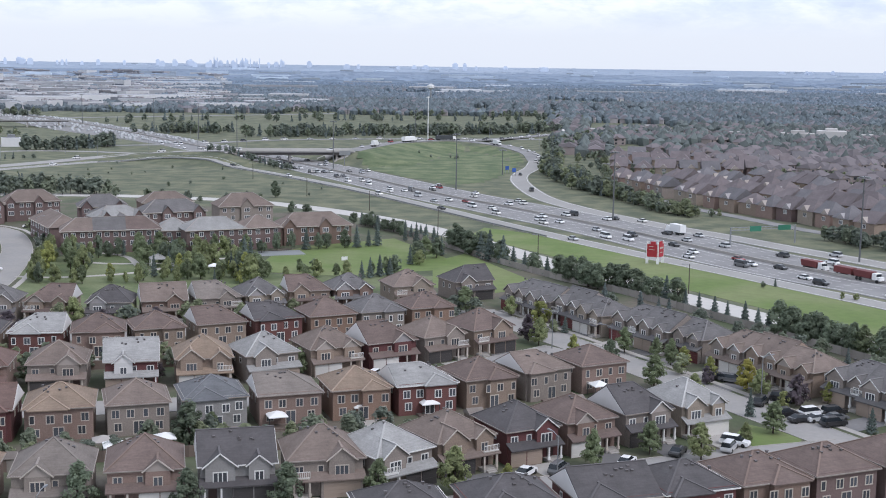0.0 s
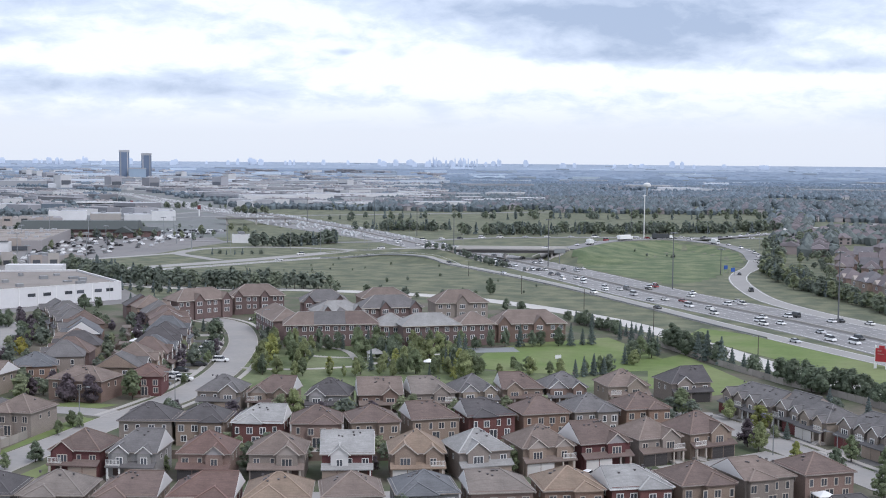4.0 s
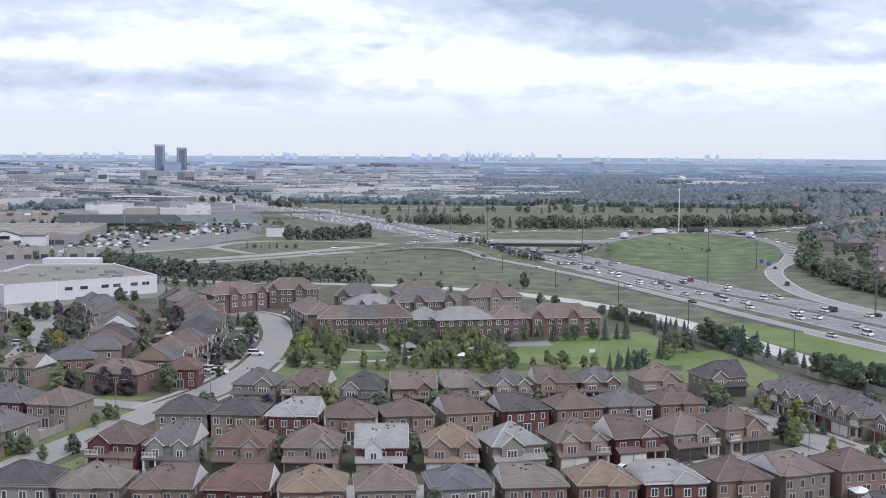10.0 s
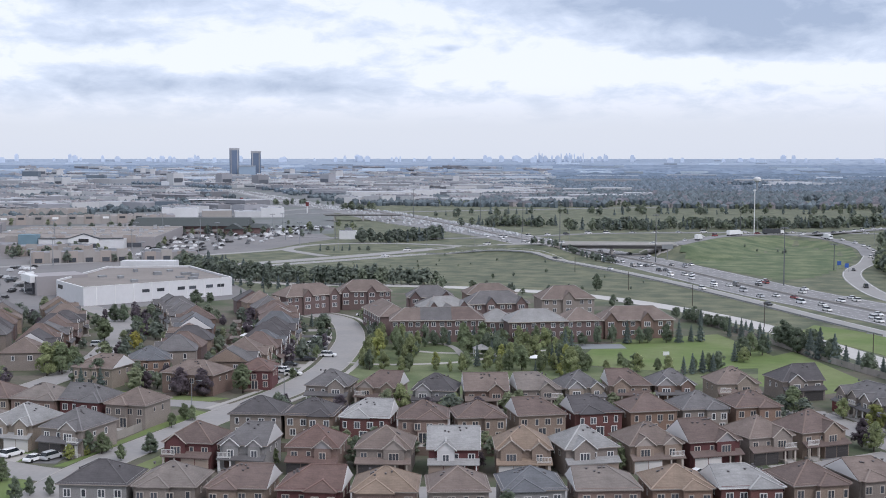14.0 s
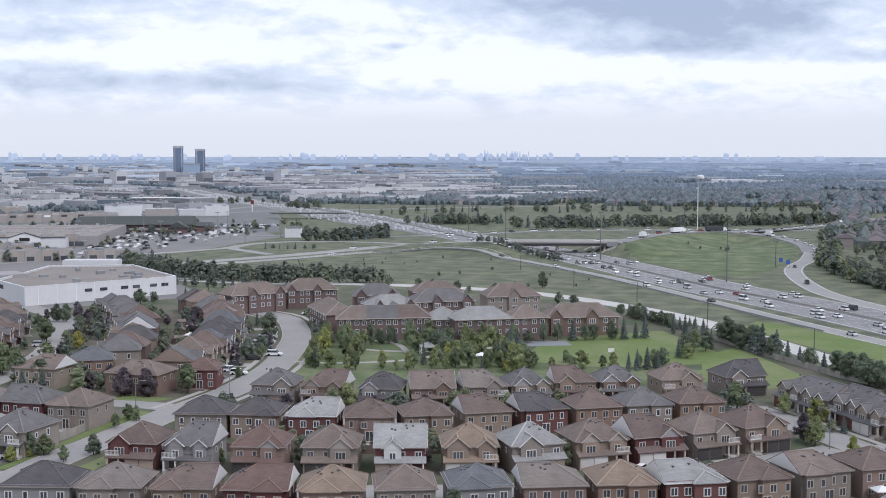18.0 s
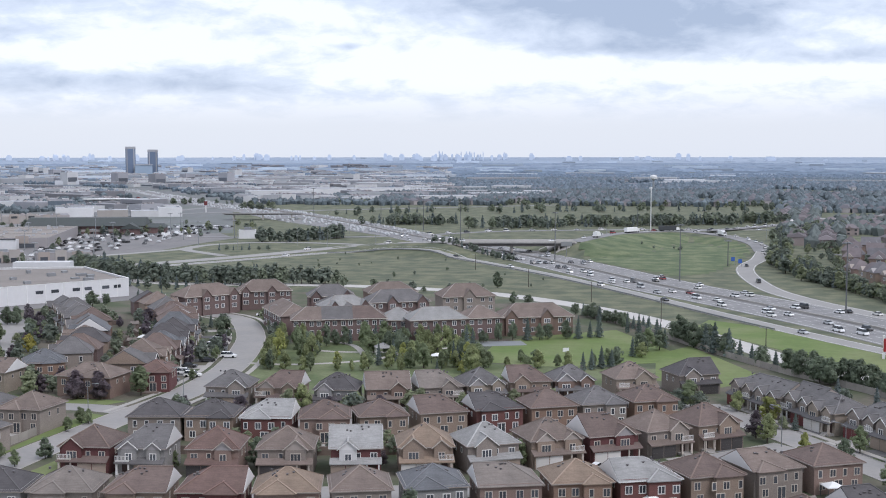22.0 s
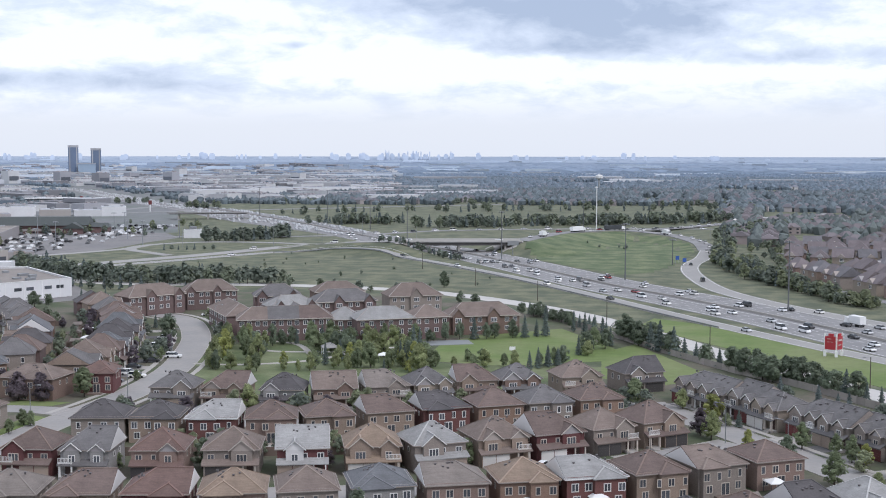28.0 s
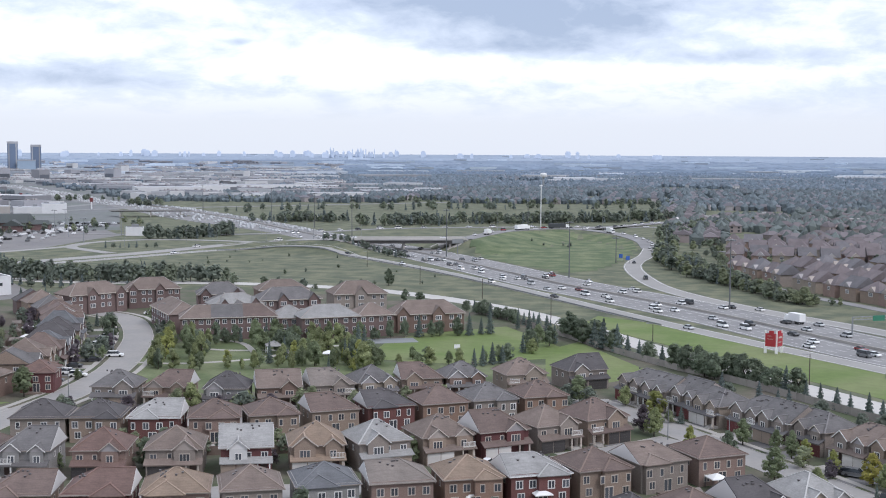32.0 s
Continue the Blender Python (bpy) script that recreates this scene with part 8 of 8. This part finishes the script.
# ---- far suburbs, woods and the city on the horizon ----
def blob(g, x, y, z, r, h, R, across=1.0):
    """A ragged little crown for far-off trees; across: stretched along the skyline."""
    k, q = 5, math.hypot(x, y)
    tx, ty = y / q, -x / q
    P = lambda a, rad, zz: (x + rad * (math.cos(a) * tx * across + math.sin(a) * ty), y + rad * (math.cos(a) * ty * across - math.sin(a) * tx), zz)
    low = [P(2 * math.pi * i / k + 0.3, r * (0.8 if across == 1.0 else 1.25), z - 0.5) for i in range(k)]
    mid = [P(2 * math.pi * (i + 0.5) / k, r * (R.uniform(0.75, 1.2) if across == 1.0 else R.uniform(0.6, 0.9)), z + h * R.uniform(0.4, 0.75)) for i in range(k)]
    top = P(0, r * R.uniform(-0.2, 0.2), z + h)
    g.add(low + mid + [top], [(i, (i + 1) % k, k + i) for i in range(k)] + [((i + 1) % k, k + (i + 1) % k, k + i) for i in range(k)] + [(k + i, k + (i + 1) % k, 2 * k) for i in range(k)])


def hut(g, gr, gw, x, y, z, a, w, d, h, rise, R):
    """A small house far off: walls into g, its roof into gr, its windows into gw."""
    c, s = math.cos(a), math.sin(a)
    P = lambda u, v, q: (x + c * u - s * v, y + s * u + c * v, z + q)
    g.turned_box(x, y, a, w, d, z - 1, z + h)
    o = 0.5
    gr.add([P(-w / 2 - o, -d / 2 - o, h), P(w / 2 + o, -d / 2 - o, h), P(w / 2 + o, d / 2 + o, h), P(-w / 2 - o, d / 2 + o, h), P(-w * 0.2, 0, h + rise), P(w * 0.2, 0, h + rise)],
           [(0, 1, 5, 4), (1, 2, 5), (2, 3, 4, 5), (3, 0, 4)])
    if gw is not None:
        u = R.choice((-0.2, 0.2)) * w
        tri = [P(u - w * 0.22, -d / 2 - 0.9, h - 0.2), P(u + w * 0.22, -d / 2 - 0.9, h - 0.2), P(u, -d / 2 - 0.9, h + rise * 0.55), P(u - w * 0.22, 0, h - 0.2), P(u + w * 0.22, 0, h - 0.2), P(u, 0, h + rise * 0.55)]
        g.add(tri, [(0, 1, 2)])
        gr.add(tri, [(0, 2, 5, 3), (2, 1, 4, 5)])
        for side in (-1, 1):
            for uu in (-0.27, 0.27):
                for zz in (0.8, h - 2.0):
                    q = [P(uu * w - 0.8, side * (d / 2 + 0.06), zz), P(uu * w + 0.8, side * (d / 2 + 0.06), zz), P(uu * w + 0.8, side * (d / 2 + 0.06), zz + 1.3), P(uu * w - 0.8, side * (d / 2 + 0.06), zz + 1.3)]
                    gw.add(q, [(0, 1, 2, 3) if side < 0 else (3, 2, 1, 0)])


# Colours grow bluer and paler by distance: air haze put into base colours.
HAZE_BANDS = (1250, 1900, 2800, 3900, 4420, 9999)
FAR_HAZED_LEAF = [mat("hazed_leaves_%d" % i, c, 0.9, grain=0.05, stain=0.2, vary=0, island=(0.34, 0.34, 0.28, 0.14, 0.10, 0.06)[i]) for i, c in enumerate(((0.108, 0.128, 0.124), (0.112, 0.139, 0.153), (0.128, 0.164, 0.198), (0.140, 0.187, 0.246), (0.190, 0.243, 0.318), (0.270, 0.328, 0.412)))]
FAR_HAZED_WALL = [mat("hazed_walls_%d" % i, c, 0.9, grain=0.05, stain=0.1, vary=0, island=0.35) for i, c in enumerate(((0.29, 0.245, 0.235), (0.33, 0.305, 0.305), (0.38, 0.38, 0.395), (0.44, 0.46, 0.495), (0.50, 0.545, 0.61), (0.50, 0.545, 0.61)))]
FAR_HAZED_ROOF = [mat("hazed_roofs_%d" % i, c, 0.9, grain=0.05, stain=0.1, vary=0, island=0.30) for i, c in enumerate(((0.140, 0.124, 0.130), (0.136, 0.132, 0.146), (0.160, 0.166, 0.190), (0.19, 0.205, 0.238), (0.21, 0.245, 0.30), (0.21, 0.245, 0.30)))]
DR = random.Random(30)
woods, walls_, roofs_, slabs_ = ([Geo() for _ in range(6)] for _ in range(4))
panes_ = Geo()
band = lambda r: next(i for i, b in enumerate(HAZE_BANDS) if r < b)
HW_ALL = np.array(hwy)


def open_land(x, y):
    """Fields, roads and the places already built on."""
    if x > -640 + (y - 1000) * 0.1 and x < 70 + (y - 900) * 0.12 and y < 1440 + 0.08 * x:
        return True
    if x < 70 + max(0, y - 900) * 0.2 and y < 1150 and x > -350:
        return True
    if 60 < x < 120 + (800 - y) * 0.42 and y < 700 or 60 < x < 170 and y < 815 or x < 84 + max(0, 640 - y) * 0.5 and y < 900:
        return True
    return float(np.min(np.hypot(HW_ALL[:, 0] - x, HW_ALL[:, 1] - y))) < 48


# streets of small houses with garden trees
filled = set((int(q[0] // 10), int(q[1] // 10)) for q in spots)
r = 600.0
while r < 3000:
    deep = 150 + r * 0.03
    steps = max(4, int(r * radians(46) / 190))
    for i in range(steps):
        az = radians(-33 + 46 * (i + DR.uniform(0.3, 0.7)) / steps)
        cx, cy = -(r + deep / 2) * math.sin(az), (r + deep / 2) * math.cos(az)
        a = DR.choice((-az, -az + 0.35, -az - 0.4, -az + 1.4))
        c, s_ = math.cos(a), math.sin(a)
        if DR.random() < 0.10:
            # a school, a shop or a wooded hollow in place of houses
            if r > 900 and not open_land(cx, cy):
                slabs_[band(r)].turned_box(cx, cy, a, DR.uniform(40, 90), DR.uniform(25, 50), 0, DR.uniform(5, 9))
                for _ in range(26):
                    blob(woods[band(r)], cx + DR.uniform(-90, 90), cy + DR.uniform(-60, 60), 0, DR.uniform(3, 5), DR.uniform(6, 10), DR)
            continue
        for v, turn in ((-69, 0), (-51, math.pi), (-19, 0), (-1, math.pi), (31, 0), (49, math.pi), (81, 0)):
            u = -105.0
            while u < 105:
                u += DR.uniform(10.6, 12.6)
                x, y = cx + c * u - s_ * v, cy + s_ * u + c * v
                q = math.hypot(x, y)
                key = (int(x // 10), int(y // 10))
                if key in filled or q < 560 or open_land(x, y):
                    continue
                filled.add(key)
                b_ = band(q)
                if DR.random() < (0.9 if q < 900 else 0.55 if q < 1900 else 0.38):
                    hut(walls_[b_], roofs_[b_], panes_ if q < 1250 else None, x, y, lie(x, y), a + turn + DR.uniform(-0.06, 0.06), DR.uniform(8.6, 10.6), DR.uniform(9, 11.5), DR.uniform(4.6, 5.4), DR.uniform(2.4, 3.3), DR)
                for _ in range(2 if q < 900 else 5):
                    if DR.random() < 0.75:
                        e, f_ = DR.uniform(-6, 6), DR.choice((-8.0, 8.0)) + DR.uniform(-2.5, 2.5)
                        tx, ty = x + c * e - s_ * f_, y + s_ * e + c * f_
                        if q < 820:
                            plant(tx, ty, DR.uniform(3.5, 7.0), DR.choice(("green", "dark", "olive", "dark")), group="eastern belt")
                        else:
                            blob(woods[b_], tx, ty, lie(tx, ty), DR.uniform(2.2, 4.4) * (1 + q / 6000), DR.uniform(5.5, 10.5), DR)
    r += deep
# pale shops and a long white school in the east
for x, y, w, d, h in ((285, 1012, 26, 16, 8), (312, 1012, 22, 18, 10), (338, 1006, 26, 14, 6), (130, 1060, 60, 26, 5), (178, 1120, 50, 22, 5), (240, 1040, 30, 16, 5)):
    slabs_[0].turned_box(x, y, -0.2, w, d, 0, h).turned_box(x, y, -0.2, w * 0.4, d * 0.5, h, h + 2)
# lines of trees along the western streets
for _ in range(800):
    az, r = radians(DR.uniform(12, 42)), 980 * (3800 / 980) ** DR.random()
    x, y = -r * math.sin(az), r * math.cos(az)
    t = radians(DR.choice((-28, -28, 62)))
    n_ = DR.randint(5, 16)
    for k in range(n_):
        u = (k - n_ / 2) * 7.0
        px0, py0 = x + math.cos(t) * u + DR.uniform(-3, 3), y + math.sin(t) * u + DR.uniform(-3, 3)
        if not open_land(px0, py0) and (len(taken) == 0 or np.min(np.hypot(taken[:, 0] - px0, taken[:, 1] - py0)) > 18):
            blob(woods[band(r)], px0, py0, lie(px0, py0), DR.uniform(2.2, 4.0) * (1 + r / 9000), DR.uniform(4, 8), DR)
# woods and pale roofs strung along the skyline
for _ in range(6400):
    d_ = DR.uniform(0.19, 1.30)
    r = 60 / math.tan(radians(d_)) if d_ > 0.8814 else 3900 + 950 * ((0.8814 - d_) / 0.69) ** 1.25
    k = r * math.tan(radians(d_)) / 60
    az = radians(DR.uniform(-34, 45))
    x, y = -r * math.sin(az), r * math.cos(az)
    west = math.degrees(az) > 12
    if west and d_ > 0.80 and DR.random() < 0.6:
        continue
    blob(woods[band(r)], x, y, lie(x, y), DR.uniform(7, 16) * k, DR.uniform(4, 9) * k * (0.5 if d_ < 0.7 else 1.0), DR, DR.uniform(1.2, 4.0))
for _ in range(620):
    d_ = DR.uniform(0.24, 1.40) ** 1.0
    r = 60 / math.tan(radians(d_)) if d_ > 0.8814 else 3900 + 950 * ((0.8814 - d_) / 0.69) ** 1.25
    k = r * math.tan(radians(d_)) / 60
    az_ = DR.uniform(-34, 45)
    if az_ < 10 and DR.random() < 0.72 or az_ > 10 and 0.3 < d_ < 0.72 and DR.random() < 0.7:
        continue
    az = radians(az_)
    x, y = -r * math.sin(az), r * math.cos(az)
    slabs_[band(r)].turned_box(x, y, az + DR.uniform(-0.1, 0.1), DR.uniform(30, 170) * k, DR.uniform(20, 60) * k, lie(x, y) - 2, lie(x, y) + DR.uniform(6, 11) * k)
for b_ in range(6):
    solid("far_woods", woods[b_], FAR_HAZED_LEAF[b_], "thick woods and garden trees spreading to the horizon", "trees", kind="stuff")
    solid("far_house_walls", walls_[b_], FAR_HAZED_WALL[b_], "walls of countless small houses among trees", "houses", kind="stuff") if walls_[b_].v else None
    solid("far_house_roofs", roofs_[b_], FAR_HAZED_ROOF[b_], "roofs of countless small houses among trees", "houses", kind="stuff") if roofs_[b_].v else None
    # these walls also carry the haze of their band in their colour
    solid("far_pale_buildings", slabs_[b_], mat("hazed_pale_walls_%d" % b_, ((0.40, 0.385, 0.375), (0.40, 0.395, 0.40), (0.42, 0.43, 0.45), (0.42, 0.455, 0.50), (0.38, 0.44, 0.51), (0.42, 0.48, 0.55))[b_], 0.9, grain=0.03, stain=0.1, vary=0, island=0.4), "long low pale buildings far off", "buildings", kind="stuff") if slabs_[b_].v else None
solid("far_house_windows", panes_, M["glass"], "small dark windows of the eastern houses", "windows", kind="stuff")
joined_trees()
# Three ground rings, each bluer and paler: distance haze painted into their colours.
for name, r0, r1, m_ in (("ground_suburbs", 2400, 3900, mat("hazed_suburb_ground", (0.118, 0.148, 0.172), 0.95, grain=0.03, stain=0.25, vary=0, tint=(0.150, 0.172, 0.196))), ("backdrop_woodland", 3900, 4420, mat("hazed_woodland", (0.180, 0.232, 0.302), 1.0, grain=0.015, stain=0.15, vary=0, tint=(0.205, 0.255, 0.325))), ("backdrop_skyline", 4420, 4885, mat("hazed_skyline_woodland", (0.255, 0.312, 0.392), 1.0, grain=0.015, stain=0.12, vary=0, tint=(0.285, 0.340, 0.418)))):
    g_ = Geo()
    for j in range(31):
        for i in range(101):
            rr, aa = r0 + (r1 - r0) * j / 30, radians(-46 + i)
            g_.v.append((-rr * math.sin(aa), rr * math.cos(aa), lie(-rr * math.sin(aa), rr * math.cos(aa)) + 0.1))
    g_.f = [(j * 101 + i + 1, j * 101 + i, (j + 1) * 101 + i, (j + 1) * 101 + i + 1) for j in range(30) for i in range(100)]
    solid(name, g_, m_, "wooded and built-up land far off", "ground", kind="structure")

TOWER = mat("blue_glass_tower", (0.135, 0.18, 0.26), 0.35, grain=0.1, stain=0.1)
for az, top, wide in ((23.92, 0.26, 27), (22.967, 0.13, 27)):
    r = 3560
    x, y = -r * math.sin(radians(az)), r * math.cos(radians(az))
    z = lie(x, y)
    ob = thing("apartment_tower", pose(x, y, z, 0, 0, az), "tall blue-grey glass tower standing alone far away", "tower", "twin towers")
    h = 60 + r * math.tan(radians(top)) - z
    part("shaft", Geo().box(-wide / 2, wide / 2, -12, 12, -2, h), TOWER, ob)
    part("crown", Geo().box(-wide / 2 - 0.6, wide / 2 + 0.6, -12.6, 12.6, h - 4, h + 2), PALE, ob, "pale roof crown")
    for s in (-0.34, 0.34):
        part("pier_strip", Geo().box(wide * s - 1.4, wide * s + 1.4, -12.8, -12, 0, h), PALE, ob)
ob = thing("apartment_block", pose(-3530 * math.sin(radians(23.36)), 3530 * math.cos(radians(23.36)), 0, 0, 0, 23.4), "broad blue-grey office block between two towers", "building")
part("wall", Geo().box(-23, 23, -10, 10, -2, 27.5), mat("pale_blue_glass", (0.30, 0.38, 0.47), 0.35, grain=0.1, stain=0.1), ob)
part("roof", Geo().box(-24, 24, -11, 11, 27.5, 29.5), PALE, ob)
# The pale blue of distance haze is put into the tower walls' base colour.
HAZE = mat("hazed_far_wall", (0.56, 0.63, 0.73), 1.0, grain=0.02, stain=0.08, vary=0.04)
KR = random.Random(5)


def block(az, top, wide):
    r = 4650 + KR.uniform(-70, 70)
    x, y = -r * math.sin(radians(az)), r * math.cos(radians(az))
    z = lie(x, y)
    wide *= 0.46
    h = 60 + r * math.tan(radians(top * 0.75 - 0.06)) - z
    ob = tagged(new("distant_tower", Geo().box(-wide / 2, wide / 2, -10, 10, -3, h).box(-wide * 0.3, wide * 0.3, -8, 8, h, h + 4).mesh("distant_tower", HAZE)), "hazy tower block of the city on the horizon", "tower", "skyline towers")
    ob.matrix_basis = pose(x, y, z, 0, 0, az)


for i in range(36):
    az = KR.gauss(9.2, 1.7)
    tall = KR.random() < 0.22 and 7.0 < az < 11.5
    block(az, KR.uniform(0.02, 0.12) if tall else KR.uniform(-0.14, 0.0), KR.uniform(7, 13) if tall else KR.uniform(14, 44))
for i in range(46):
    block(KR.uniform(11, 36), KR.uniform(-0.2, -0.04) + (0.08 if KR.random() < 0.15 else 0), KR.uniform(12, 52))
for i in range(16):
    block(KR.uniform(-20, 5), KR.uniform(-0.24, -0.12), KR.uniform(20, 60))
for az, top, wide in ((-0.55, 0.0, 44), (-0.98, -0.02, 30), (10.19, 0.165, 9), (10.05, 0.12, 9), (8.95, 0.12, 12), (8.8, 0.1, 12), (8.6, 0.09, 9), (33.2, 0.06, 30), (31.0, 0.06, 26)):
    block(az, top, wide)
